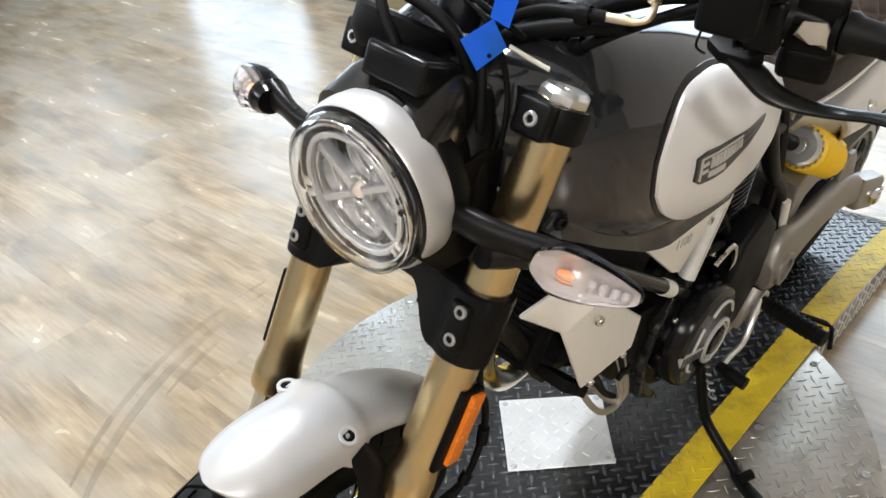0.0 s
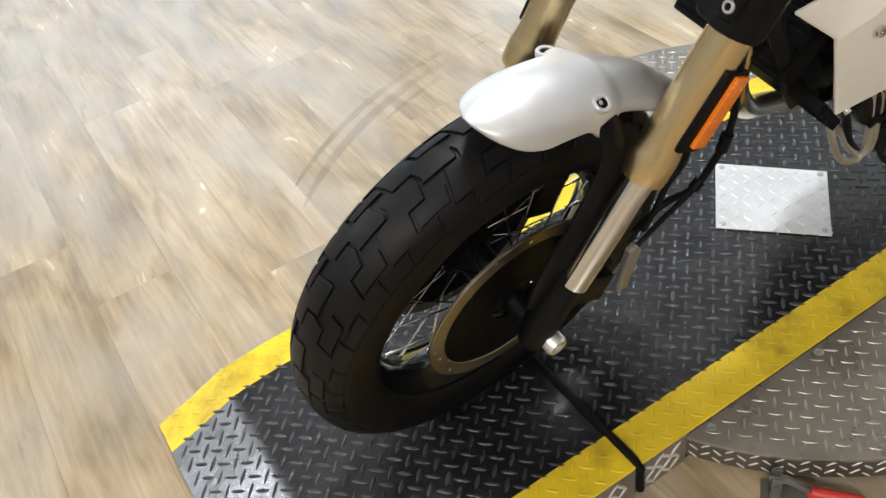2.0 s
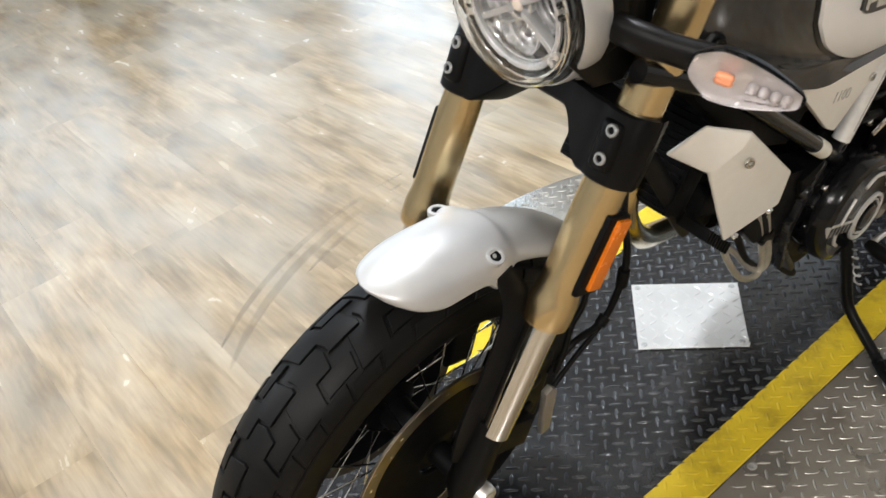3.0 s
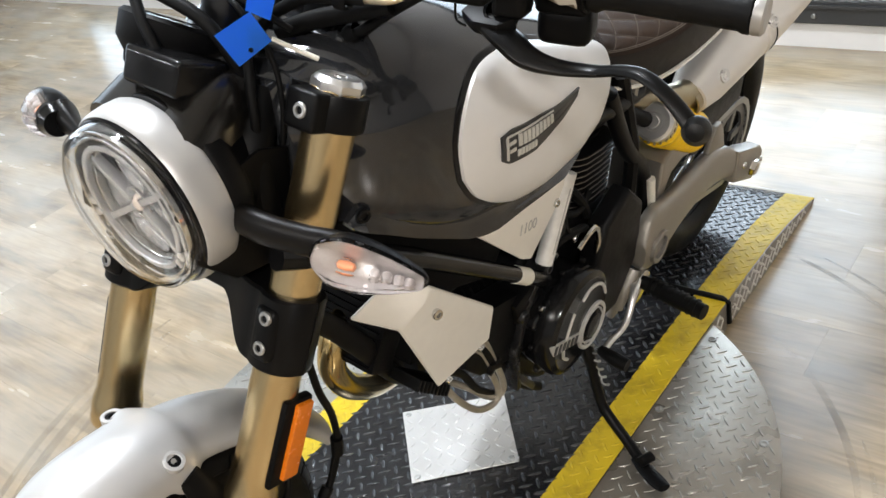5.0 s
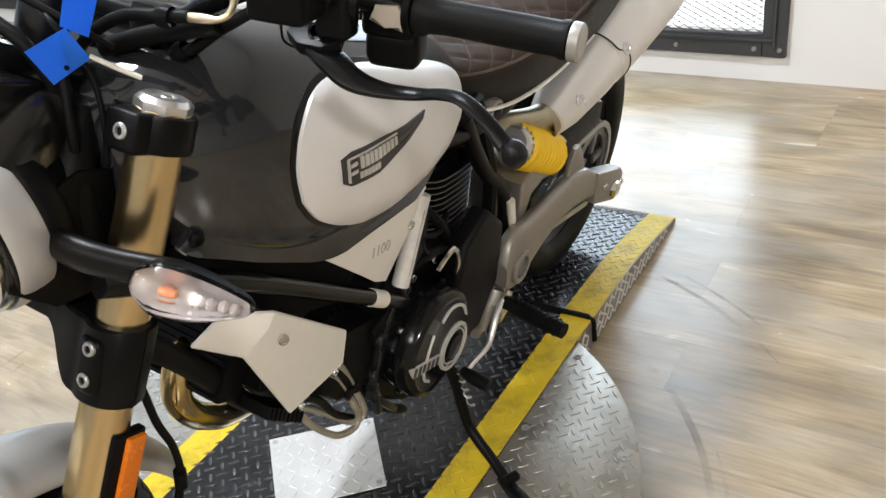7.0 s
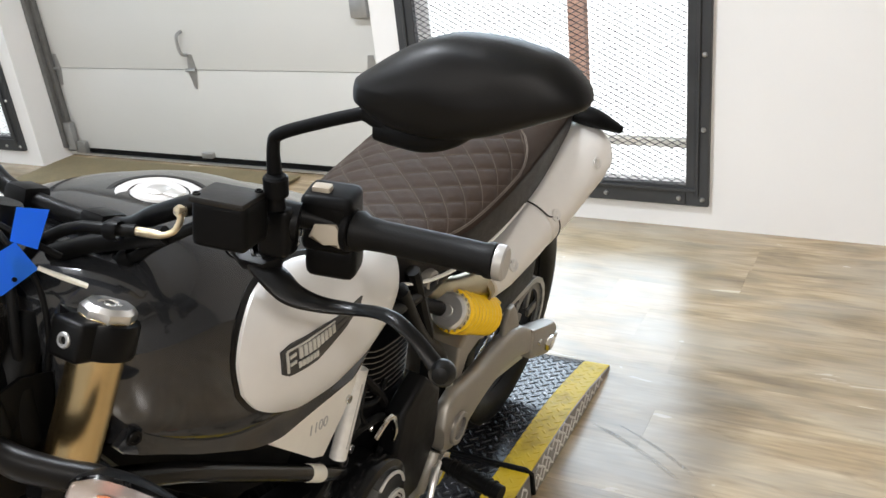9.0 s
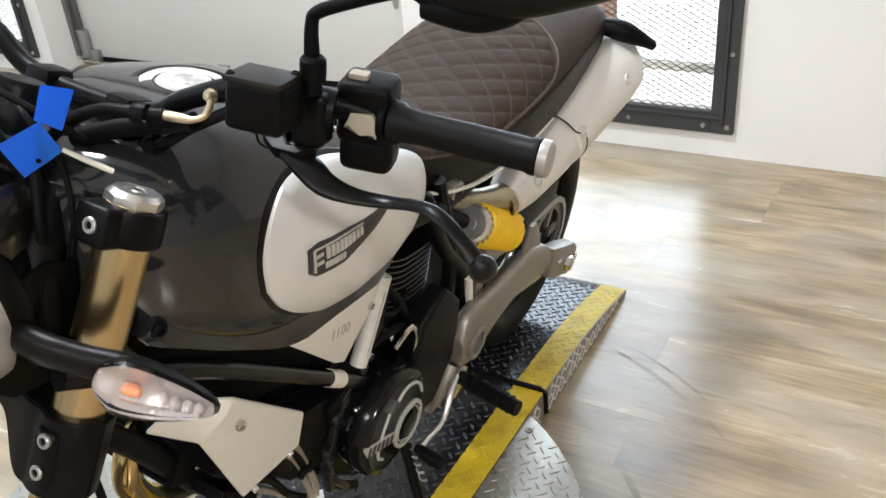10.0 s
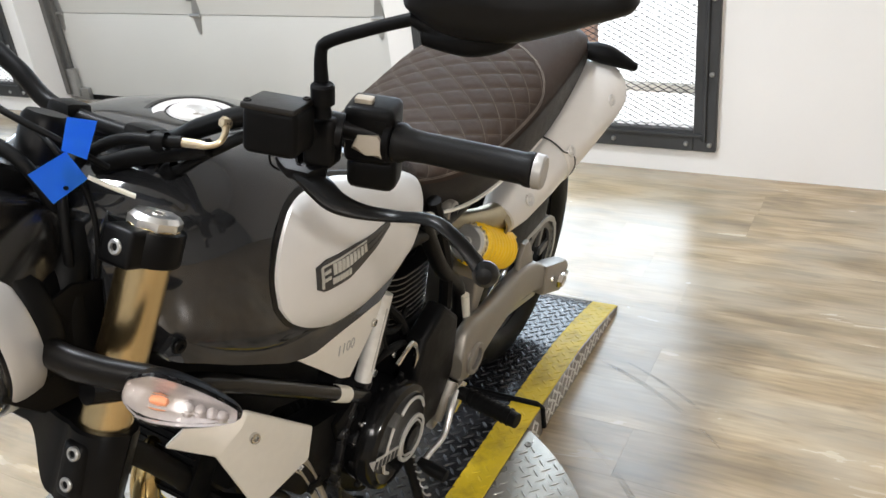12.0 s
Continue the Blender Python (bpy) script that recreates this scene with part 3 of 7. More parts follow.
PITCH, TURNED = 0.0246, radians(45)
sets = {"black": [], "yellow": [], "silver": [], "skirt": [], "rim": []}
ca, sa = math.cos(TURNED), math.sin(TURNED)
for i in range(-90, 91):
    for j in range(-90, 91):
        u, v = i * PITCH, j * PITCH
        x, y = u * ca - v * sa, 0.8 + u * sa + v * ca
        on_deck = TX0 + 0.006 < x < TX1 - 0.006 and TIPF + 0.012 < y < TIPR - 0.012
        odd = (i + j) % 2
        ux, uy = ((ca, sa, 0), (-sa, ca, 0)) if odd else ((-sa, ca, 0), (-ca, -sa, 0))
        if on_deck:
            if min(abs(y - JF), abs(y - JR)) < 0.018:
                continue
            yellow = x < TX0 + SW - 0.002 or x > TX1 - SW + 0.002
            slope = (deck_z(y + 0.002) - deck_z(y - 0.002)) / 0.004
            ux, uy = (ux[0], ux[1], ux[1] * slope), (uy[0], uy[1], uy[1] * slope)
            size = (0.0120, 0.0034, 0.0011) if yellow else (0.0148, 0.0040, 0.0018)
            sets["yellow" if yellow else "black"].append(((x, y, deck_z(y) + (0.0008 if yellow else 0)), ux, uy, (0, 0, 1), *size))
        elif (x < TX0 - 0.012 or x > TX1 + 0.012) and math.hypot(x - DISC[0], y - DISC[1]) < DISC_R - 0.012:
            sets["silver"].append(((x, y, DTOP), ux, uy, (0, 0, 1), 0.0122, 0.0026, 0.0014))
for k in range(int(2 * math.pi * DISC_R / 0.0385)):
    for r in range(4):
        a = (k + 0.5 * (r % 2)) * 0.0385 / DISC_R
        out = V((math.cos(a), math.sin(a), 0))
        p = V((*DISC, DTOP - 0.0125 - 0.0105 * r)) + out * (DISC_R - 0.002)
        if TX0 < p.x < TX1:
            continue
        ux = V((-math.sin(a), math.cos(a), 0)) * 0.80 + V((0, 0, -0.60 if r % 2 else 0.60))
        sets["rim"].append((p, ux, ux.cross(out), out, 0.0095, 0.0020, 0.0015))
for x, s in ((TX0 - 0.003, -1), (TX1 + 0.003, 1)):
    for ya, yb in ((TIPF + 0.05, JF - 0.02), (JF + 0.022, DISC_Y0), (DISC_Y1 + 0.01, JR - 0.015), (JR + 0.02, TIPR - 0.05)):
        for k in range(int((yb - ya) / 0.018)):
            y = ya + k * 0.018
            for r in range(3):
                z = FLOOR + 0.012 + r * 0.020 + 0.006 * (k % 2)
                if z < deck_z(y) - 0.010:
                    q = 1 if (k + r) % 2 else -1
                    ux = V((0, 0.72, 0.69 * q))
                    sets["skirt"].append(((x, y, z), ux, ux.cross(V((s, 0, 0))), (s, 0, 0)))
treads("deck_tread", DECK_BARS, sets["black"], table)
treads("stripe_tread", DECK_YELLOW, sets["yellow"], table)
treads("disc_tread", DISC_TREAD, sets["silver"], table)
treads("rim_tread", SKIRT_TREAD, sets["rim"], table)
treads("skirt_tread", SKIRT_TREAD, sets["skirt"], table)
for x, y in ((0.320, 0.336), (0.320, 0.590), (0.322, 1.088), (0.537, 1.088), (0.330, 1.336)):
    part("screw", one(lathe, [(0.009, 0), (0.009, 0.0015), (0.006, 0.0022), (0.003, 0.0005), (0, 0.0005)], (x, y, DTOP), (0, 0, 1), 14), GALV, table)
# patch plate on the deck
pc = [V((-0.160, 0.828, 0)), V((0.012, 0.975, 0)), V((0.148, 0.827, 0)), V((-0.012, 0.680, 0))]
ux, uy = (pc[1] - pc[0]).normalized(), (pc[3] - pc[0]).normalized()
bm = bmesh.new()
prism(bm, [((p - pc[0]).dot(ux), (p - pc[0]).dot(ux.orthogonal()) * 0 + (p - pc[0]).dot(V((-ux.y, ux.x, 0)))) for p in pc][::-1], pc[0] + V((0, 0, 0.0025)), ux, (-ux.y, ux.x, 0), 0.003, 0.0006, 1)
patch = part("patch_plate", bm, BRIGHT_PLATE, table, "bright aluminium tread plate patch")
spots = []
for i in range(9):
    for j in range(9):
        p = pc[0] + (pc[1] - pc[0]) * ((i + 0.5) / 9) + (pc[3] - pc[0]) * ((j + 0.5) / 9)
        d = (ux + uy).normalized() if (i + j) % 2 else (ux - uy).normalized()
        spots.append(((p.x, p.y, 0.0055), d, V((-d.y, d.x, 0)), (0, 0, 1), 0.0105, 0.0034, 0.0015))
treads("patch_tread", BRIGHT_PLATE, spots, patch)
for p in pc:
    q = p + ((pc[0] + pc[2]) / 2 - p) * 0.12
    part("rivet", one(lathe, [(0.007, 0), (0.005, 0.002), (0, 0.0025)], (q.x, q.y, 0.0055), (0, 0, 1), 12), GALV, patch)
# toggle clamp that locks the disc
clamp = thing("toggle_clamp", "dull steel toggle clamp with red handle on the floor", "clamp", pose(0.443, 0.356, FLOOR, 0, 0, 42))
part("base", one(box, (0.035, 0, 0.003), (0.11, 0.045, 0.006), None, 0.002), DULL_STEEL, clamp)
for y in (-0.011, 0.011):
    part("post", one(box, (0.0, y, 0.030), (0.016, 0.006, 0.056), None, 0.002), DULL_STEEL, clamp)
part("pivot", one(tube, [(0.0, -0.017, 0.044), (0.0, 0.017, 0.044)], 0.005, 10, 1), DULL_STEEL, clamp)
part("lever", one(tube, [(-0.012, 0.0, 0.046), (0.02, 0.0, 0.044), (0.05, 0.0, 0.026), (0.075, 0.0, 0.020)], 0.0055, 8, 4), DULL_STEEL, clamp)
part("handle", one(tube, [(0.050, 0.0, 0.026), (0.060, 0.0, 0.023), (0.125, 0.0, 0.019), (0.135, 0.0, 0.019)], [0.007, 0.010, 0.010, 0.006], 12, 4), mat("red vinyl grip", (0.50, 0.03, 0.02), 0.45), clamp, "red vinyl handle")

# faint tyre marks that circle the turntable
MARK = mat("faint tyre scuff", (0.085, 0.070, 0.055), 0.55, 0.0, 0.3, 40)
nt_ = MARK.node_tree
scuff = nt_.nodes.new("ShaderNodeTexNoise")
scuff.inputs["Scale"].default_value, scuff.inputs["Detail"].default_value = 7.0, 3.0
fade = nt_.nodes.new("ShaderNodeMapRange")
fade.inputs["From Min"].default_value, fade.inputs["From Max"].default_value, fade.inputs["To Max"].default_value = 0.36, 0.80, 0.22
nt_.links.new(nt_.nodes["Texture Coordinate"].outputs["Object"], scuff.inputs["Vector"])
nt_.links.new(scuff.outputs["Fac"], fade.inputs["Value"])
nt_.links.new(fade.outputs[0], nt_.nodes["Principled BSDF"].inputs["Alpha"])
for k, (r, w, a0, a1) in enumerate([(1.030, 0.014, 44, 72), (1.072, 0.010, 46, 66), (0.770, 0.016, 12, 56), (1.060, 0.030, 180, 226), (1.110, 0.022, 178, 222), (1.010, 0.018, 182, 205), (0.800, 0.010, 8, 30)]):
    bm = bmesh.new()
    rings = []
    for q in range(41):
        a = radians(a0 + (a1 - a0) * q / 40)
        ww = w * (0.15 + 0.85 * math.sin(math.pi * q / 40) ** 0.5) / 2
        rings.append([(DISC[0] + rr * math.cos(a), DISC[1] + rr * math.sin(a), FLOOR + z) for rr, z in ((r - ww, 0.0004), (r + ww, 0.0004), (r + ww, 0.0012), (r - ww, 0.0012))])
    loft(bm, rings)
    mk = part("tyre_mark", bm, MARK, floor)
    mk.visible_shadow = False


# ---- parked motorcycles by the far wall ----
def parked_motorcycle(m, label):
    pk = thing("parked_motorcycle", label, "motorcycle", m, "parked motorcycles")
    for y in (0.0, 1.42):
        c = V((0, y, 0.315))
        wh = part("wheel", one(lathe, [(0.225, -0.05), (0.235, -0.046), (0.215, -0.02), (0.215, 0.02), (0.235, 0.046), (0.225, 0.05), (0.205, 0.02), (0.205, -0.02), (0.225, -0.05)], c, (1, 0, 0), 48, False), GALV, pk)
        part("tyre", one(lathe, [(0.232, -0.050), (0.262, -0.062), (0.290, -0.055), (0.308, -0.032), (0.315, 0.0), (0.308, 0.032), (0.290, 0.055), (0.262, 0.062), (0.232, 0.050)], c, (1, 0, 0), 64, False), RUBBER, wh, "black rubber tyre")
        part("hub", one(lathe, [(0.0, -0.08), (0.02, -0.08), (0.045, -0.05), (0.045, 0.05), (0.02, 0.08), (0, 0.08)], c, (1, 0, 0), 24), BLACK, wh)
        for k in range(10):
            a = math.pi * k / 5
            part("spoke", one(tube, [c + V((0, 0.03 * math.cos(a), 0.03 * math.sin(a))), c + V((0, 0.21 * math.cos(a), 0.21 * math.sin(a)))], 0.010, 8, 1), BLACK, wh)
    for s in (1, -1):
        part("fork_leg", one(tube, [(s * 0.09, 0.0, 0.315), (s * 0.09, 0.17, 0.66), (s * 0.09, 0.30, 0.92)], [0.027, 0.026, 0.022], 14, 3), GALV, pk)
    part("mudguard", one(tube, [(0, -0.20, 0.60), (0, 0.0, 0.66), (0, 0.20, 0.60)], [0.045, 0.07, 0.05], 14, 5, 0.35), WHITE, pk)
    part("engine", one(prism, [(0.42, 0.28), (0.50, 0.20), (0.90, 0.20), (1.02, 0.32), (0.98, 0.52), (0.80, 0.62), (0.52, 0.60), (0.42, 0.45)], (-0.14, 0, 0), (0, 1, 0), (0, 0, 1), 0.28, 0.03, 3), BLACK, pk)
    part("fuel_tank", one(tube, [(0, 0.34, 0.86), (0, 0.46, 0.88), (0, 0.66, 0.86), (0, 0.84, 0.80)], [0.08, 0.15, 0.15, 0.09], 20, 6, 0.8), TANK, pk)
    part("seat", one(tube, [(0, 0.84, 0.80), (0, 1.05, 0.79), (0, 1.35, 0.82), (0, 1.55, 0.86)], [0.08, 0.12, 0.11, 0.05], 16, 5, 0.45), PLASTIC, pk)
    part("frame", one(tube, [(0.10, 0.30, 0.85), (0.12, 0.60, 0.66), (0.12, 1.00, 0.45), (0.10, 1.42, 0.315)], 0.022, 10, 5), BLACK, pk)
    part("handlebar", one(tube, [(-0.36, 0.42, 1.02), (-0.15, 0.33, 0.99), (0.15, 0.33, 0.99), (0.36, 0.42, 1.02)], 0.013, 10, 5), BLACK, pk)
    part("headlamp", one(lathe, [(0.0, -0.02), (0.06, -0.01), (0.085, 0.0), (0.09, 0.03), (0.05, 0.10), (0, 0.11)], (0, 0.12, 0.86), (0, 1, 0), 28, False), BLACK, pk)
    part("side_stand", one(tube, [(0.10, 0.72, 0.26), (0.17, 0.64, 0.13), (0.235, 0.56, 0.012)], [0.013, 0.012, 0.012], 10, 3), BLACK, pk)
    part("stand_foot", one(box, (0.245, 0.55, 0.008), (0.06, 0.075, 0.012), None, 0.003), BLACK, pk)
    return pk


parked_motorcycle(pose(-4.48, 1.06, FLOOR, 0, 0, 62), "black motorcycle parked on its side stand by the wall")
parked_motorcycle(pose(-6.25, 1.78, FLOOR, 0, 0, 62), "black motorcycle parked on its side stand by the wall")


# ---- the motorcycle, in its own upright axes: x to its left, y to its rear, z up ----
bike = thing("motorcycle", "white and dark grey motorcycle with gold fork on its side stand", "motorcycle", pose(0.051, 0.107, 0, 0, 10.7, 0))
RAKE = V((0.045, 0.418, 0.9085)).normalized()
FORE = V((0, -0.9085, 0.418))


def on_fork(d, x=0.0, f=0.0):
    """A place d up the fork from the axle, x to the left and f ahead of the legs."""
    return V((x - 0.033, -0.003, 0.322)) + RAKE * d + FORE * f


# --- wheels ---
def tyre_mesh(bm, c, R, half, bead, steps, across, groove):
    """Tyre with a round crown and a tread of slanted grooves."""
    rings = []
    prof = [(-1.0 + 2.0 * k / across) for k in range(across + 1)]
    for i in range(steps):
        th = 2 * math.pi * i / steps
        rg = []
        for v in prof:
            a = half * math.sin(v * math.pi / 2) if abs(v) <= 1 else 0
            drop = (R - bead - 0.050) * (1 - math.cos(v * math.pi / 2))
            r = R - drop
            h = groove(th, v)
            r -= h
            rg.append((c[0] + a, c[1] + r * math.cos(th), c[2] + r * math.sin(th)))
        # sidewalls and bead
        side = [(half * 1.00, bead + 0.020), (half * 0.90, bead + 0.004), (half * 0.74, bead - 0.006)]
        rg = [(c[0] - a, c[1] + r * math.cos(th), c[2] + r * math.sin(th)) for a, r in side[::-1]] + rg + [(c[0] + a, c[1] + r * math.cos(th), c[2] + r * math.sin(th)) for a, r in side]
        rings.append(rg)
    loft(bm, rings, closed=False, caps=False, loop=True)


def tread_blocks(bm, c, R, half, bead, pitches, height, slant):
    """Chevron rows on the crown, each row split into blocks at places that alternate, and shoulder blocks beside them."""
    def at(th, v, h):
        r = R - (R - bead - 0.050) * (1 - math.cos(v * math.pi / 2)) + h
        return (c[0] + half * math.sin(v * math.pi / 2) * (1 + 0.4 * h / half), c[1] + r * math.cos(th), c[2] + r * math.sin(th))

    for k in range(pitches):
        a, b = (0.30, 0.08) if k % 2 else (0.14, 0.24)
        e, f_ = (0.50, 0.58) if k % 2 else (0.58, 0.50)
        for v0, v1, lag in ((-0.84, -e, 0.10), (-e, -a, 0.45), (-a, b, 0.0), (b, f_, 0.55), (f_, 0.84, 0.15)):
            gf, gv = 0.050, 0.016
            quad = [(gf, v0 + gv), (1 - gf, v0 + gv), (1 - gf, v1 - gv), (gf, v1 - gv)]
            loop_ = []
            for i in range(4):
                p, q = quad[i], quad[(i + 1) % 4]
                loop_ += [(p[0] + (q[0] - p[0]) * t / 10, p[1] + (q[1] - p[1]) * t / 10) for t in range(10)]
            cf, cv = sum(p[0] for p in loop_) / 40, sum(p[1] for p in loop_) / 40
            rings = []
            for sc, h in ((1.03, -height - 0.001), (1.0, -0.0009), (0.965, 0.0), (0.72, 0.0001), (0.45, 0.0001), (0.2, 0.0001)):
                rings.append([at(math.pi - 2 * math.pi * (k + lag + cf + (f - cf) * sc - slant * abs(cv + (v - cv) * sc)) / pitches, cv + (v - cv) * sc, h) for f, v in loop_])
            vs = loft(bm, rings, True, False)
            bm.faces.new(vs[-1])


def carcass(th, v):
    return 0.0042 * min(1.0, max(0.0, (0.875 - abs(v)) / 0.035))


def spoked_wheel(name, c, R, half, bead, steps, across, groove, n_spokes, label, blocks=None):
    w = part(name, one(lathe, [(bead - 0.002, -half * 0.72), (bead + 0.006, -half * 0.70), (bead + 0.006, -half * 0.62), (bead - 0.010, -half * 0.55), (bead - 0.022, -half * 0.20), (bead - 0.026, 0), (bead - 0.022, half * 0.20),
                               (bead - 0.010, half * 0.55), (bead + 0.006, half * 0.62), (bead + 0.006, half * 0.70), (bead - 0.002, half * 0.72), (bead - 0.020, half * 0.50), (bead - 0.034, half * 0.18), (bead - 0.036, 0), (bead - 0.034, -half * 0.18), (bead - 0.020, -half * 0.50), (bead - 0.002, -half * 0.72)], c, (1, 0, 0), 96, False), GLOSSBLACK, bike, label)
    bm = one(tyre_mesh, c, R, half, bead, steps, across, groove)
    part("tyre", bm, RUBBER, w, "black rubber tyre", 30)
    if blocks:
        bm = bmesh.new()
        tread_blocks(bm, c, R, half, bead, *blocks)
        part("tread", bm, RUBBER, w, "slanted black tread blocks", 30)["kind"] = "stuff"
    part("hub", one(lathe, [(0.0, -0.062), (0.030, -0.062), (0.048, -0.050), (0.048, -0.042), (0.028, -0.034), (0.026, 0.034), (0.048, 0.042), (0.048, 0.050), (0.030, 0.062), (0, 0.062)], c, (1, 0, 0), 32), BLACK, w)
    for k in range(n_spokes):
        side = 1 if k % 2 else -1
        a0 = 2 * math.pi * k / n_spokes
        a1 = a0 + (0.42 if (k // 2) % 2 else -0.42)
        p = V((c[0] + side * 0.044, c[1] + 0.044 * math.cos(a1), c[2] + 0.044 * math.sin(a1)))
        q = V((c[0] + side * half * 0.22, c[1] + (bead - 0.032) * math.cos(a0), c[2] + (bead - 0.032) * math.sin(a0)))
        bm = bmesh.new()
        tube(bm, [p, q], 0.0014, 6, 1)
        tube(bm, [p + (q - p) * 0.92, q], 0.0028, 6, 1)
        part("spoke", bm, SPOKE, w)
    return w


WF = V((0, -0.006, 0.333))
front = spoked_wheel("front_wheel", WF, 0.3285, 0.0600, 0.2320, 192, 60, carcass, 36, "black spoked front wheel", (37, 0.0042, 0.62))
# the front wheel leans and turns with the fork
STEER = Matrix.Rotation(0.0628, 4, "Z") @ Matrix.Rotation(0.0787, 4, "Y")
AXLE = V((-0.0468, -0.0088, 0.3142))
front.matrix_local = Matrix.Translation(AXLE) @ STEER @ Matrix.Translation(-WF)


def brake_disc(name, c, r, parent):
    bm = bmesh.new()
    ring(bm, c, (1, 0, 0), r, r - 0.026, 0.005, 72)
    for k in range(30):
        a = 2 * math.pi * k / 30
        rr = r - 0.009 - 0.007 * (k % 3)
        lathe(bm, [(0.0, -0.0006), (0.0034, -0.0006), (0.0034, 0.0056), (0.0, 0.0056)], V(c) + V((0, rr * math.cos(a), rr * math.sin(a))), (1, 0, 0), 8)
    d = part(name, bm, BRAKE_STEEL, parent)
    return d


for s in (1, -1):
    brake_disc("brake_disc", WF + V((s * 0.066 - 0.0025, 0, 0)), 0.156, front)
    bm = bmesh.new()
    ring(bm, WF + V((s * 0.064 - 0.003, 0, 0)), (1, 0, 0), 0.132, 0.052, 0.006, 48)
    ring(bm, WF + V((s * 0.062 - 0.003, 0, 0)), (1, 0, 0), 0.060, 0.040, 0.008, 32)
    carrier = part("disc_carrier", bm, BLACK, front, "black disc carrier")
    for k in range(5):
        a = 2 * math.pi * k / 5 + 0.3
        part("carrier_arm", one(box, WF + V((s * 0.063, 0.083 * math.cos(a), 0.083 * math.sin(a))), (0.006, 0.052, 0.018), Matrix.Rotation(a, 3, "X"), 0.002, 1), BLACK, carrier)
part("axle_spacer", one(lathe, [(0.013, 0.060), (0.019, 0.060), (0.019, 0.112), (0.013, 0.112)], WF, (1, 0, 0), 24), BLACK, front)
part("axle", one(lathe, [(0.0, -0.15), (0.013, -0.15), (0.013, 0.146), (0.0170, 0.146), (0.0170, 0.162), (0.0145, 0.166), (0.0085, 0.166), (0.0075, 0.157), (0, 0.157)], WF, (1, 0, 0), 24), ALU_BARE, front)


WR = V((0, 1.575, 0.318))
rear = spoked_wheel("rear_wheel", WR, 0.320, 0.092, 0.222, 160, 36, carcass, 36, "black spoked rear wheel", (33, 0.0042, 0.62))
bm = bmesh.new()
teeth = 42
rings = []
for k in range(teeth * 4):
    a = 2 * math.pi * k / (teeth * 4)
    r = 0.110 if k % 4 < 2 else 0.103
    rings.append([(0.118, WR.y + rr * math.cos(a), WR.z + rr * math.sin(a)) for rr in (0.080, r)] + [(0.112, WR.y + rr * math.cos(a), WR.z + rr * math.sin(a)) for rr in (r, 0.080)])
loft(bm, rings, loop=True)
for k in range(5):
    a = 2 * math.pi * k / 5
    box(bm, (0.112, WR.y + 0.06 * math.cos(a), WR.z + 0.06 * math.sin(a)), (0.008, 0.06, 0.022), Matrix.Rotation(a, 3, "X"), 0.002, 1)
part("sprocket", bm, mat("dark worn steel", (0.14, 0.135, 0.13), 0.4, 0.7, 0.2, 40), rear, "worn steel rear sprocket")

# --- fork ---
for s in (1, -1):
    x = 0.123 * s
    leg = part("fork_leg", one(lathe, [(0.024, 0.284), (0.0300, 0.285), (0.0312, 0.290), (0.0312, 0.316), (0.0300, 0.323), (0.0280, 0.334), (0.0270, 0.355), (0.0272, 0.46), (0.0265, 0.49), (0.0262, 0.79), (0.024, 0.792)], on_fork(0, x), RAKE, 40, False), GOLD, bike, "gold anodised upper fork tube")
    part("stanchion", one(lathe, [(0.0215, 0.095), (0.0215, 0.290)], on_fork(0, x), RAKE, 32), CHROME, leg, "polished steel fork slider")
    part("cap_nut", one(lathe, [(0.0264, 0.788), (0.0272, 0.791), (0.0272, 0.798), (0.0225, 0.8030), (0.0120, 0.8030), (0.0110, 0.8010), (0.0060, 0.8010), (0.0055, 0.8035), (0.0, 0.8035)], on_fork(0, x), RAKE, 8), ALU_BARE, leg, "faceted bright fork cap")
    bm = bmesh.new()
    lathe(bm, [(0.0, -0.042), (0.018, -0.040), (0.026, -0.020), (0.027, 0.020), (0.0245, 0.075), (0.0245, 0.108), (0.0225, 0.110)], on_fork(0, x) - V((0.010 * s, 0, 0)), RAKE, 24)
    lathe(bm, [(0.0, -0.016), (0.028, -0.016), (0.028, 0.016), (0, 0.016)], AXLE + STEER.to_3x3() @ V((x, 0, 0)), STEER.to_3x3() @ V((1, 0, 0)), 24)
    box(bm, on_fork(0.075, x, -0.045), (0.020, 0.060, 0.050), Matrix.Rotation(radians(-25), 3, "X"), 0.005)
    part("axle_clamp", bm, BLACK, leg)
    o = on_fork(0.397, x + s * (0.0255 if s > 0 else 0.0275), -0.010)
    rx = Matrix.Rotation(radians(2.8), 3, "Y") @ Matrix.Rotation(radians(-24.7), 3, "X")
    base = part("reflector_base", one(box, o, (0.012, 0.042, 0.112), rx, 0.003), PLASTIC, leg)
    part("reflector", one(box, o + V((s * 0.0085, 0.006, 0)), (0.007, 0.024, 0.098), rx, 0.002), ORANGE if s > 0 else PLASTIC, base, "orange reflector" if s > 0 else "")


def clamp_outline(w, r, mid, back):
    """Outline of a yoke, seen along the steering axis: x and forwards."""
    pts = []
    for k in range(13):
        a = radians(-115 + 230 * k / 12)
        pts.append((w + r * math.cos(a), r * math.sin(a)))
    left = [(-p[0], p[1]) for p in pts[::-1]]
    return pts + [(0.055, mid), (-0.055, mid)] + left + [(-0.05, -back), (0.05, -back)]


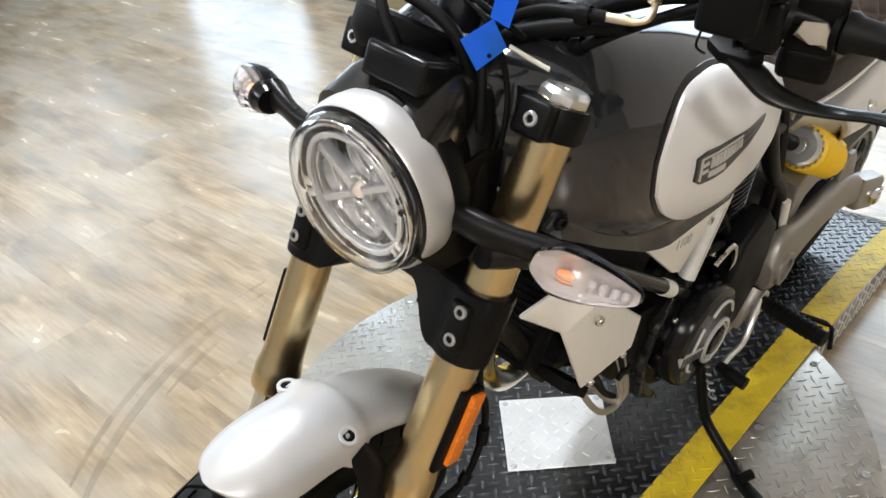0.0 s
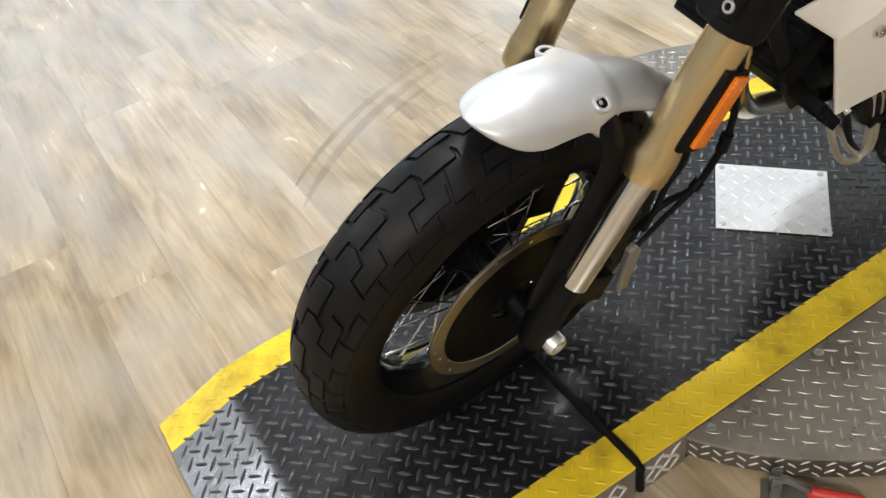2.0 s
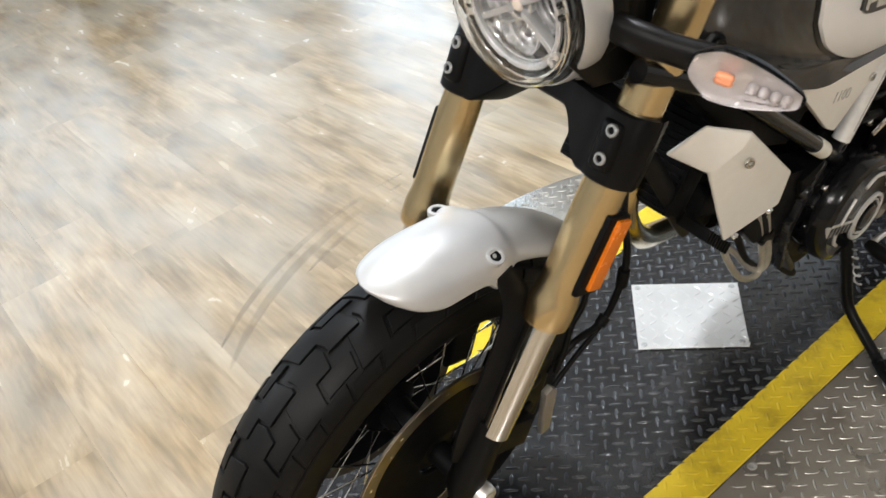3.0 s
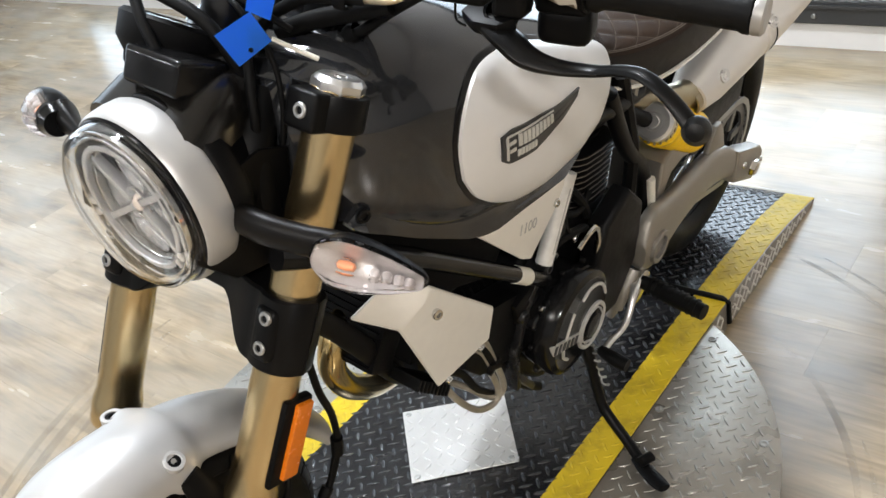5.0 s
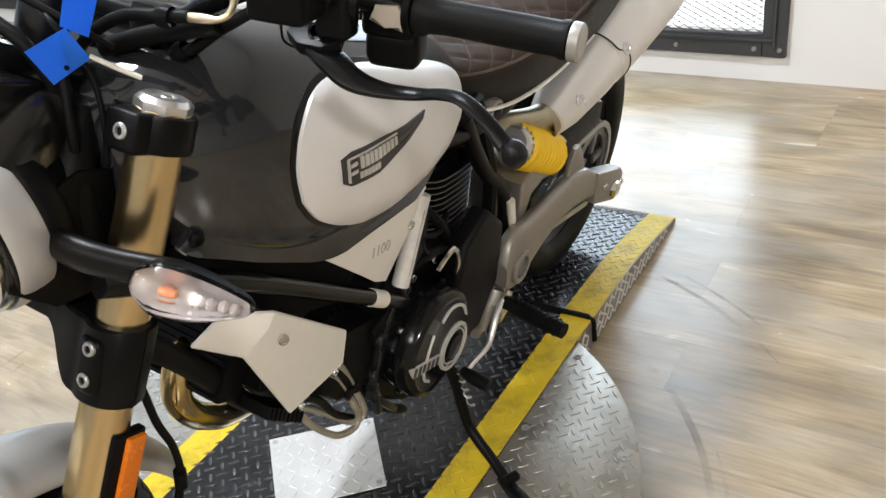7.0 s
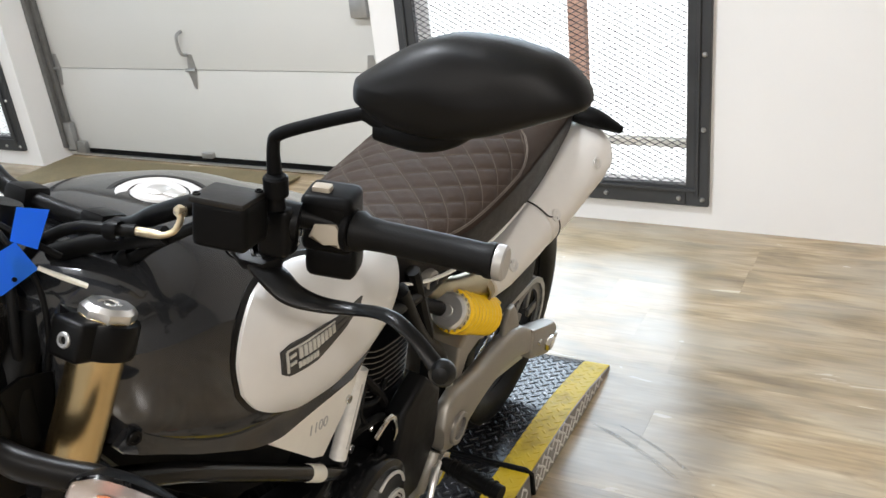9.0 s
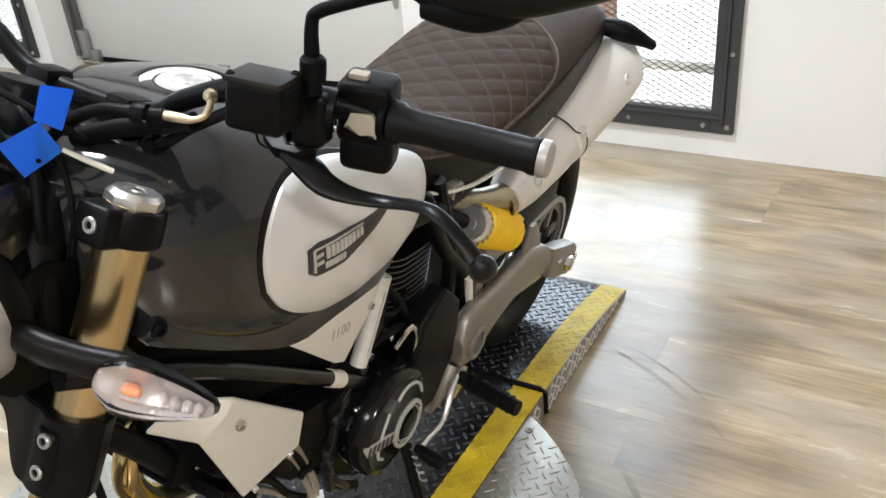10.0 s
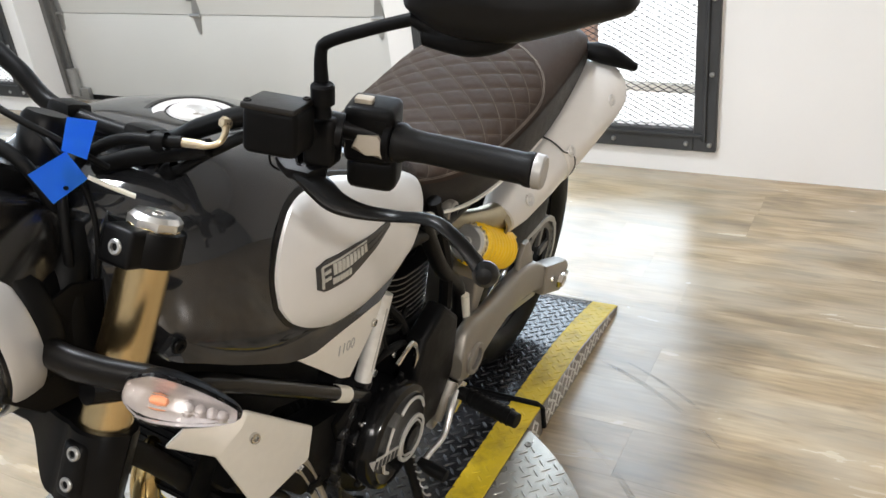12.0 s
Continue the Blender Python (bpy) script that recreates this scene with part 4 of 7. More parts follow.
bm = bmesh.new()
rings = []
for k in range(61):
    x = -0.1582 + 0.3164 * k / 60
    ax_ = abs(x)
    leg = math.sqrt(max(0.0, 0.0352 ** 2 - (ax_ - 0.123) ** 2))
    t = min(1.0, max(0.0, (ax_ - 0.030) / 0.066))
    t = t * t * (3 - 2 * t)
    low = 0.541 - 0.053 * t
    front_ = max(leg, 0.012 + 0.016 * t) if ax_ < 0.123 else max(leg, 0.002)
    back = max(leg, 0.052 - 0.020 * t) if ax_ < 0.123 else max(leg, 0.002)
    ch = 0.003
    rings.append([on_fork(d, x, f) for d, f in ((low + ch, front_), (0.574 - ch, front_), (0.574, front_ - ch), (0.574, -back + ch), (0.574 - ch, -back), (low + ch, -back), (low, -back + ch), (low, front_ - ch))])
loft(bm, rings)
lower = part("lower_yoke", bm, BLACK, bike, "black lower fork clamp")
for s in (1, -1):
    bm = bmesh.new()
    box(bm, on_fork(0.532, s * 0.124, 0.026), (0.030, 0.030, 0.062), Matrix.Rotation(radians(-24.7), 3, "X"), 0.011, 3)
    part("clamp_ear", bm, BLACK, lower)
    for d in (0.518, 0.552):
        part("clamp_bolt", one(bolt, on_fork(d, s * 0.127, 0.039), FORE, 0.0078, 0.004), GALV, lower)
bm = bmesh.new()
prism(bm, clamp_outline(0.123, 0.0340, 0.0, 0.050), on_fork(0.752), (1, 0, 0), FORE, -0.036, 0.004)
upper = part("upper_yoke", bm, BLACK, bike, "black upper fork clamp")
for s in (1, -1):
    part("clamp_ear", one(box, on_fork(0.770, s * 0.121, 0.026), (0.040, 0.040, 0.039), Matrix.Rotation(radians(-24.7), 3, "X"), 0.006, 3), BLACK, upper)
    part("clamp_bolt", one(bolt, on_fork(0.770, s * 0.123, 0.0445), FORE, 0.0080, 0.004), GALV, upper)
part("steering_stem", one(lathe, [(0.035, 0.548), (0.035, 0.81), (0.026, 0.815), (0.026, 0.835), (0.0, 0.835)], on_fork(0, 0, -0.035), RAKE, 32), BLACK, bike)

# --- front mudguard ---
bm = bmesh.new()
rings = []
NG = 60
for i in range(NG + 1):
    u = i / NG
    a = radians(100.5 - 73 * u)
    nose = max(0.0, 1 - u / 0.185)
    # broad front half, a shoulder behind the bolts, then a narrower tail
    shoulder = 1 / (1 + math.exp((u - 0.405) / 0.007))
    ear_u = math.exp(-((u - 0.350) / 0.030) ** 2)
    half = (0.055 + 0.0085 * shoulder + 0.002 * ear_u) * max(0.012, 1 - nose ** 2.4) ** 0.5
    crown = 0.366 + 0.010 * shoulder - 0.007 * nose ** 2
    fall = (0.038 + 0.011 * shoulder + 0.010 * ear_u) * (half / 0.0635) ** 2
    rg = []
    for k in range(33):
        v = -1 + 2 * k / 32
        x = half * math.sin(v * math.pi / 2)
        ear = math.exp(-((u - 0.350) / 0.026) ** 2) * math.exp(-((abs(x) - 0.050) / 0.011) ** 2)
        r = crown - fall * (1 - math.cos(v * math.pi / 2)) + 0.004 * ear
        if x < -0.028:
            r += 0.011 * math.exp(-((u - 0.350) / 0.034) ** 2) * min(1.0, (-0.028 - x) / 0.026)
        rg.append((x, WF.y + r * math.cos(a), WF.z + r * math.sin(a)))
    rings.append(rg)
inner = [[tuple(WF + (V(p) - WF) * (1 - 0.0035 / 0.36) + V((-0.0035 * (p[0] / 0.078), 0, 0))) for p in rg] for rg in rings]
loft(bm, [o + i[::-1] for o, i in zip(rings, inner)])
guard = part("front_mudguard", bm, GUARD, bike, "satin silver white front mudguard", 50)
for s in (1, -1):
    c = V((0.0520, 0.0800, 0.6775)) if s > 0 else V((-0.0500, 0.0770, 0.6850))
    nrm = V((0.40, 0.12, 0.90) if s > 0 else (-0.16, 0.10, 0.98)).normalized()
    bm = bmesh.new()
    ring(bm, c - nrm * 0.004, nrm, 0.0125, 0.0076, 0.0078, 28)
    b = part("bolt_boss", bm, GUARD, guard)
    part("bolt", one(lathe, [(0, -0.006), (0.0078, -0.006), (0.0078, 0.0020), (0.0038, 0.0020), (0.0034, -0.001), (0, -0.001)], c, nrm, 14), BLACK, b)
    bm = bmesh.new()
    tube(bm, [(s * 0.062, 0.085, 0.655), (s * 0.078, 0.092, 0.60), (s * 0.088 - 0.012, 0.07, 0.50), (s * 0.096 - 0.022, 0.035, 0.42), (s * 0.102 - 0.032, 0.012, 0.35)], [0.014, 0.024, 0.036, 0.042, 0.036], 14, 4, 0.28, up=(1, 0, 0))
    part("stay", bm, BLACK, guard, "broad black mudguard stay")

# --- brake calipers and hoses on the fork ---
for s in (1, -1):
    bm = bmesh.new()
    box(bm, (s * 0.072 - 0.030, 0.130, 0.390), (0.062, 0.060, 0.125), Matrix.Rotation(radians(-18), 3, "X"), 0.012, 3)
    cal = part("brake_caliper", bm, BLACK, bike, "black four piston brake caliper")
    for z in (0.372, 0.425):
        part("piston_cap", one(lathe, [(0.014, 0), (0.014, 0.004), (0.010, 0.006), (0, 0.006)], (s * 0.103 - 0.030, 0.122 + (z - 0.4) * 0.3, z - 0.010), (s, 0, 0), 20), BLACK, cal)
for pts, r in (([(0.085, 0.238, 0.80), (0.100, 0.246, 0.730), (0.100, 0.255, 0.660), (0.100, 0.269, 0.600), (0.100, 0.267, 0.540), (0.100, 0.236, 0.484), (0.097, 0.180, 0.476), (0.092, 0.140, 0.440)], 0.0050),
               ([(0.118, 0.185, 0.640), (0.120, 0.172, 0.612), (0.120, 0.165, 0.581), (0.120, 0.147, 0.557), (0.118, 0.140, 0.518), (0.112, 0.132, 0.470)], 0.0042),
               ([(0.100, 0.267, 0.545), (0.100, 0.240, 0.487), (0.100, 0.211, 0.463), (0.100, 0.188, 0.450), (0.102, 0.127, 0.413)], 0.0040)):
    part("brake_hose", one(tube, pts, r, 10, 7), HOSE, bike)
for p, q in (((0.100, 0.2690, 0.560), (0.100, 0.2665, 0.532)), ((0.100, 0.240, 0.489), (0.100, 0.229, 0.479))):
    part("hose_clip", one(tube, [p, q], 0.0085, 10, 1), PLASTIC, bike)
bm = bmesh.new()
prism(bm, [(0.106, 0.350), (0.122, 0.352), (0.134, 0.430), (0.124, 0.444), (0.112, 0.438)], (0.104, 0, 0), (0, 1, 0), (0, 0, 1), 0.012, 0.003, 2)
part("caliper_bracket", bm, ALU, bike, "bare metal caliper bracket")

# --- headlamp ---
HC = V((0.008, 0.158, 0.959))
HA = V((0.0, -0.985, -0.03)).normalized()
LIGHT_GUIDE = mat("pale light guide", (0.42, 0.42, 0.42), 0.22, 0.6)
SILVER_PLASTIC = mat("silvered plastic", (0.62, 0.62, 0.61), 0.16, 0.9, 0.08, 80)
head = part("headlamp", one(lathe, [(0.0, -0.130), (0.050, -0.125), (0.078, -0.095), (0.088, -0.055), (0.089, -0.040), (0.085, -0.036)], HC, HA, 56, False), BLACK, bike, "round headlamp with satin silver rim and clear lens")
part("rim_cover", one(lathe, [(0.084, -0.040), (0.0930, -0.040), (0.0950, -0.036), (0.0955, -0.026), (0.0950, -0.014), (0.0935, -0.005), (0.0915, -0.002), (0.0900, -0.003), (0.0890, -0.008), (0.084, -0.036)], HC, HA, 72, False), GUARD, head, "pearl satin silver headlamp rim")
part("seal_ring", one(ring, HC + HA * -0.007, HA, 0.0898, 0.0820, 0.008, 72), GLOSSBLACK, head)
part("reflector_bowl", one(lathe, [(0.083, 0.000), (0.078, -0.012), (0.066, -0.030), (0.045, -0.044), (0.020, -0.050), (0.0, -0.050)], HC, HA, 56, False), DIAL, head, "bright reflector bowl")
part("light_ring", one(ring, HC + HA * 0.002, HA, 0.0700, 0.0630, 0.007, 72), LIGHT_GUIDE, head, "pale ring shaped light guide")
part("dark_ring", one(ring, HC + HA * -0.002, HA, 0.0766, 0.0702, 0.007, 72), GLOSSBLACK, head)
part("gasket", one(lathe, [(0.086, -0.036), (0.0925, -0.0405), (0.0945, -0.045), (0.0930, -0.062), (0.086, -0.070)], HC, HA, 64, False), HOSE, head, "black gasket behind the rim")
part("inner_bezel", one(ring, HC + HA * 0.004, HA, 0.0800, 0.0768, 0.006, 72), CHROME, head)
part("bezel_step", one(ring, HC + HA * -0.006, HA, 0.0640, 0.0600, 0.008, 72), SILVER_PLASTIC, head)
for k in range(4):
    a = radians(45 + 90 * k + (12 if k % 2 else -12))
    d = V((math.cos(a), 0, math.sin(a)))
    d = (d - HA * d.dot(HA)).normalized()
    n2 = HA.cross(d)
    bm = bmesh.new()
    prism(bm, [(0.008, -0.0050), (0.036, -0.0034), (0.064, -0.0052), (0.064, 0.0052), (0.036, 0.0034), (0.008, 0.0050)], HC + HA * -0.010, d, n2, 0.014, 0.002, 1)
    part("cross_arm", bm, LIGHT_GUIDE, head)
    # reflector petals between the arms, each with its clear cup
    a2 = a + radians(45)
    p = V((math.cos(a2), 0, math.sin(a2)))
    petal = part("lamp_chamber", one(lathe, [(0.030, 0.002), (0.0285, 0.003), (0.0265, -0.006), (0.0235, -0.006), (0.0225, -0.013), (0.0190, -0.013), (0.0180, -0.020), (0.0140, -0.020), (0.0130, -0.026), (0.0, -0.028)], HC + HA * -0.012 + p * 0.037, HA, 32, False), DIAL, head)
    part("chamber_rim", one(ring, HC + HA * -0.012 + p * 0.037, HA, 0.0305, 0.0285, 0.004, 40), LIGHT_GUIDE, petal)
    part("diode", one(lathe, [(0.0, 0.006), (0.004, 0.005), (0.006, 0.0), (0.006, -0.006)], HC + HA * -0.036 + p * 0.037, HA, 16, False), PAPER, petal)
    for w in (-0.012, 0.0, 0.012):
        part("chamber_rib", one(box, HC + HA * -0.026 + p * (0.037 + 0.4 * abs(w)) + V((w * -p.z, 0, w * p.x)), (0.002, 0.010, 0.030), Matrix.Rotation(-a2 + math.pi / 2, 3, "Y"), 0.0005, 1), SILVER_PLASTIC, petal)
part("bulb_cap", one(lathe, [(0.0, 0.010), (0.006, 0.009), (0.0095, 0.005), (0.0105, -0.004), (0.0105, -0.012), (0.0, -0.012)], HC + HA * -0.006, HA, 28, False), mat("pale bulb cap", (0.60, 0.52, 0.45), 0.25, 0.4), head)
part("cap_ring", one(ring, HC + HA * -0.006, HA, 0.0185, 0.0150, 0.006, 36), SILVER_PLASTIC, head)
for a in (12, 22, 58, 68, 195, 205, 325, 335, 120, 260):
    d = V((math.cos(radians(a)), 0, math.sin(radians(a))))
    part("clip", one(box, HC + HA * 0.006 + d * 0.0715, (0.010, 0.007, 0.007), Matrix.Rotation(radians(-a), 3, "Y"), 0.0015), ALU_BARE if a % 2 else GLOSSBLACK, head)
glassy = part("lens", one(lathe, [(0.0880, -0.004), (0.0880, 0.010), (0.0855, 0.019), (0.073, 0.028), (0.050, 0.034), (0.022, 0.0365), (0.0, 0.037), (0.0, 0.0345), (0.022, 0.034), (0.050, 0.0315), (0.072, 0.0255), (0.0835, 0.017), (0.0855, 0.010), (0.0855, -0.004)], HC, HA, 72, False), LENS, head, "clear domed lens")
glassy.visible_shadow = False
# shell and brackets between headlamp and fork
bm = bmesh.new()
rings = []
for t, cy, cz, w, h in ((0, 0.190, 0.955, 0.084, 0.088), (0.3, 0.225, 0.975, 0.078, 0.085), (0.7, 0.265, 0.99, 0.066, 0.08), (1, 0.300, 1.0, 0.05, 0.065)):
    rings.append([(w * math.copysign(abs(math.cos(a)) ** 0.48, math.cos(a)), cy - 0.1 * (h * math.sin(a)), cz + h * math.copysign(abs(math.sin(a)) ** 0.48, math.sin(a))) for a in [2 * math.pi * k / 28 for k in range(28)]])
loft(bm, rings)
part("headlamp_shell", bm, mat("glossy black cowl", (0.0075, 0.0068, 0.006), 0.20, 0.0, 0.15, 50, spec=0.5), bike, "dark glossy headlamp cowl")
for s in (1, -1):
    bm = bmesh.new()
    prism(bm, [(0.150, 0.925), (0.170, 0.990), (0.250, 1.000), (0.285, 0.985), (0.270, 0.900), (0.235, 0.870), (0.190, 0.880)], (s * 0.088 - 0.002, 0, 0), (0, 1, 0), (0, 0, 1), 0.004, 0.001, 1)
    part("lamp_bracket", bm, BLACK, bike)
part("cowl_block", one(box, (0.008, 0.235, 1.066), (0.078, 0.060, 0.036), Matrix.Rotation(radians(-24), 3, "X"), 0.006, 3), GLOSSBLACK, bike, "glossy black block on the headlamp cowl")
# dial above the lamp
bm = bmesh.new()
da = V((0, 0.55, 0.83)).normalized()
lathe(bm, [(0.0, -0.035), (0.045, -0.034), (0.056, -0.020), (0.058, 0.004), (0.054, 0.008), (0.050, 0.005), (0.0, 0.004)], (-0.045, 0.285, 1.075), da, 40)
dial = part("instrument", bm, PLASTIC, bike, "round black instrument")
part("glass", one(lathe, [(0.0, 0.006), (0.050, 0.006), (0.050, 0.0065), (0, 0.007)], (-0.045, 0.285, 1.075), da, 40), GLOSSBLACK, dial)

# --- turn signals ---
REFLECTOR_GREY = mat("grey signal reflector", (0.60, 0.565, 0.555), 0.25, 0.6, 0.2, 120, 0.3, 300)


def signal(path, radii, inner, tip, label, cup=0.0):
    stalk = part("turn_signal", one(tube, path, radii, 16, 5, 0.75, up=(0, 1, 0)), mat("satin black stalk", (0.0055, 0.005, 0.0047), 0.34, 0.0, 0.15, 50, spec=0.16), bike, label)
    i, t = V(inner), V(tip)
    ax = t - i
    f = V((ax.y, -ax.x, 0)).normalized()
    if f.y > 0:
        f = -f
    up = f.cross(ax).normalized()
    if up.z < 0:
        up = -up
    n = 22
    rows_f, rows_b = [], []
    for k in range(n + 1):
        u = k / n
        h = 0.0255 * min(1.0, (0.30 + 0.70 * min(1.0, u / 0.24) ** 0.7)) * (1 - max(0.0, (u - 0.34) / 0.66) ** 1.7 * 0.74)
        if u > 0.94:
            h *= 1 - 0.45 * ((u - 0.94) / 0.06) ** 2
        rows_f.append((i + ax * u, h, 0.030 * h / 0.0255))
        rows_b.append((i + ax * u, h * 1.02, 0.024 * h / 0.0255))

    def half(rows, sg, ridged=False, k=1.0):
        return [[c + up * (h * k * math.cos(a)) + f * (sg * d * k * math.sin(a) * (1.0 + (0.035 * math.sin(a) * (1 if q % 2 else -1) if ridged else 0))) for q, a in enumerate([math.pi * q / 14 for q in range(15)])] for q0, (c, h, d) in enumerate(rows)]

    ln = part("lens", one(loft, half(rows_f, 1, True)), SIGNAL_LENS, stalk, "clear ribbed signal lens", 12)
    ln.visible_shadow = False
    part("back_shell", one(loft, half(rows_b, -1)), PLASTIC, stalk)
    if cup:
        q = i + ax * cup
        part("lamp_cup", one(tube, [i - ax * 0.04, i + ax * 0.06, i + ax * cup * 0.6, q], [0.015, 0.0185, 0.0200, 0.0205], 20, 4, 1.0, up=tuple(up)), GLOSSBLACK, stalk)
    bm = bmesh.new()
    loft(bm, [[c + up * (h * 0.90 * v) + f * (0.0035 - 0.0025 * (1 - v * v)) for v in (-1, -0.5, 0, 0.5, 1)] for c, h, d in rows_f[1:-1]], False, False)
    part("reflector", bm, REFLECTOR_GREY, stalk)
    part("bulb", one(lathe, [(0.0, -0.009), (0.0038, -0.007), (0.0050, 0.0), (0.0038, 0.007), (0.0, 0.009)], i + ax * 0.33 + f * 0.007, ax.normalized(), 16), AMBER, stalk, "amber bulb")
    for u in (0.56, 0.66, 0.76, 0.85):
        part("facet", one(lathe, [(0.0055, 0.0), (0.005, 0.004), (0.002, 0.007), (0, 0.007)], i + ax * u + f * 0.003 - up * 0.003, f, 10), REFLECTOR_GREY, stalk)


signal([(0.088, 0.206, 0.950), (0.128, 0.204, 0.951), (0.164, 0.214, 0.948), (0.196, 0.226, 0.945), (0.206, 0.228, 0.943)], [0.0165, 0.0175, 0.0165, 0.0175, 0.018], (0.190, 0.206, 0.950), (0.291, 0.245, 0.934), "black stalked turn signal with clear lens")
signal([(-0.088, 0.195, 0.968), (-0.125, 0.197, 0.966), (-0.160, 0.205, 0.966), (-0.192, 0.214, 0.965)], [0.013, 0.013, 0.014, 0.021], (-0.184, 0.200, 0.966), (-0.278, 0.235, 0.957), "black stalked turn signal with clear lens", 0.15)

# --- tank ---
TANK_SECTIONS = [(0.285, 0.090, 0.900, 1.030), (0.320, 0.145, 0.862, 1.052), (0.370, 0.176, 0.822, 1.069), (0.440, 0.194, 0.776, 1.074), (0.520, 0.203, 0.752, 1.061), (0.600, 0.205, 0.742, 1.037),
                 (0.680, 0.198, 0.738, 1.008), (0.750, 0.184, 0.745, 0.970), (0.820, 0.162, 0.758, 0.935), (0.870, 0.138, 0.770, 0.905), (0.890, 0.100, 0.790, 0.880)]


def tank_at(y):
    ys = [s[0] for s in TANK_SECTIONS]
    return tuple(float(np.interp(y, ys, [s[k] for s in TANK_SECTIONS])) for k in (1, 2, 3))


PX, PZ = 0.62, 0.78


def tank_x(y, z):
    w, lo, hi = tank_at(y)
    zc, h = lo + (hi - lo) * 0.42, None
    h = (hi - zc) if z > zc else (zc - lo)
    s = min(1.0, (abs(z - zc) / h)) ** (1 / PZ)
    return w * max(0.0, 1 - s * s) ** (PX / 2)


rings = []
for sec in spline(TANK_SECTIONS, 5):
    y, w, lo, hi = sec
    zc = lo + (hi - lo) * 0.42
    rg = []
    for k in range(48):
        a = 2 * math.pi * k / 48
        c, s = math.cos(a), math.sin(a)
        h = (hi - zc) if s > 0 else (zc - lo)
        rg.append((w * math.copysign(abs(c) ** PX, c), y, zc + h * math.copysign(abs(s) ** PZ, s)))
    rings.append(rg)
tank = part("fuel_tank", one(loft, rings), TANK, bike, "dark grey glossy fuel tank", 60)


def side_patch(outline, off, bulge, n=10, s=1, edge=0.010):
    """A sheet that lies on the tank's flank within an outline given as (y, z)."""
    pts = spline([*outline, outline[0]], 5)[:-1]
    cy, cz = sum(p[0] for p in pts) / len(pts), sum(p[1] for p in pts) / len(pts)
    bm = bmesh.new()
    rings = []
    for i in range(n + 1):
        t = 0.02 + 0.98 * i / n
        rings.append([(s * (tank_x(cy + (y - cy) * t, cz + (z - cz) * t) + off + bulge * (1 - t ** 5)), cy + (y - cy) * t, cz + (z - cz) * t) for y, z in pts])
    rings.append([(s * (tank_x(y, z) - edge), cy + (y - cy) * 1.006, cz + (z - cz) * 1.006) for y, z in pts])
    loft(bm, rings, True, True)
    return bm


PANEL = [(0.430, 0.900), (0.428, 0.945), (0.448, 0.985), (0.490, 1.008), (0.560, 1.004), (0.640, 0.975), (0.725, 0.942), (0.810, 0.895), (0.846, 0.845), (0.825, 0.806), (0.740, 0.796), (0.640, 0.796), (0.565, 0.803), (0.500, 0.830), (0.452, 0.865)]
for s in (1, -1):
    part("panel_seal", side_patch([(0.604 + (y - 0.604) * 1.035, 0.905 + (z - 0.905) * 1.06) for y, z in PANEL], 0.002, 0.003, 10, s), GLOSSBLACK, tank)
    part("tank_panel", side_patch(PANEL, 0.0065, 0.008, 12, s), WHITE, tank, "pearl white tank side panel", 50)


def flank(y, z, off):
    return V((tank_x(y, z) + off, y, z))


# badge: a dark winged plate with pale bars in place of its lettering
def badge_piece(quad, off, thick, material, name, parent):
    bm = bmesh.new()
    n = 6
    rings = []
    for i in range(n + 1):
        t = i / n
        a = V(quad[0]).lerp(V(quad[1]), t)
        b = V(quad[3]).lerp(V(quad[2]), t)
        pa, pb = flank(a.x, a.y, off), flank(b.x, b.y, off)
        mid = flank((a.x + b.x) / 2, (a.y + b.y) / 2, off)
        back = V((-thick, 0, 0))
        rings.append([pa, mid, pb, pb + back, mid + back, pa + back])
    loft(bm, rings)
    return part(name, bm, material, parent)


TOP = [(0.0, 0.933), (0.10, 0.936), (0.45, 0.928), (0.72, 0.920), (1.0, 0.917)]
BOT = [(0.0, 0.903), (0.06, 0.895), (0.34, 0.889), (0.50, 0.894), (0.70, 0.903), (1.0, 0.912)]


def bq(u0, u1, lo0, lo1, hi0, hi1):
    """A strip of the badge: u along it, v between its lower and upper edges."""
    def f(u, v):
        lo, hi = (float(np.interp(u, [p[0] for p in e], [p[1] for p in e])) for e in (BOT, TOP))
        return (0.480 + 0.176 * u, lo + (hi - lo) * v, 0)
    return [f(u0, lo0), f(u1, lo1), f(u1, hi1), f(u0, hi0)]


BADGE = mat("dark badge enamel", (0.022, 0.022, 0.023), 0.35)
PALE = mat("pale badge metal", (0.60, 0.59, 0.56), 0.35, 0.4)
BU = [0.0, 0.05, 0.10, 0.22, 0.34, 0.45, 0.58]
badge = None
for a, b in zip(BU[:-1], BU[1:]):
    pc_ = badge_piece(bq(a, b + 0.002, 0, 0, 1, 1), 0.0165, 0.006, BADGE, "badge" if badge is None else "badge_plate", badge or tank)
    badge = badge or pc_
badge["label"] = "dark winged tank badge with pale bars"
for lo, hi in ((0.0, 0.30), (0.36, 0.64), (0.70, 1.0)):
    badge_piece(bq(0.58, 0.99 - 0.05 * (1 - lo), lo, lo, hi, hi), 0.0165, 0.006, BADGE, "wing", badge)
for k in range(9):
    u = 0.15 + 0.046 * k
    badge_piece(bq(u, u + 0.033, 0.44, 0.44, 0.80, 0.80), 0.0178, 0.003, PALE, "pale_bar", badge)
for k in range(6):
    u = 0.14 + 0.036 * k
    badge_piece(bq(u, u + 0.026, 0.14, 0.16, 0.34, 0.34), 0.0178, 0.003, PALE, "pale_bar", badge)
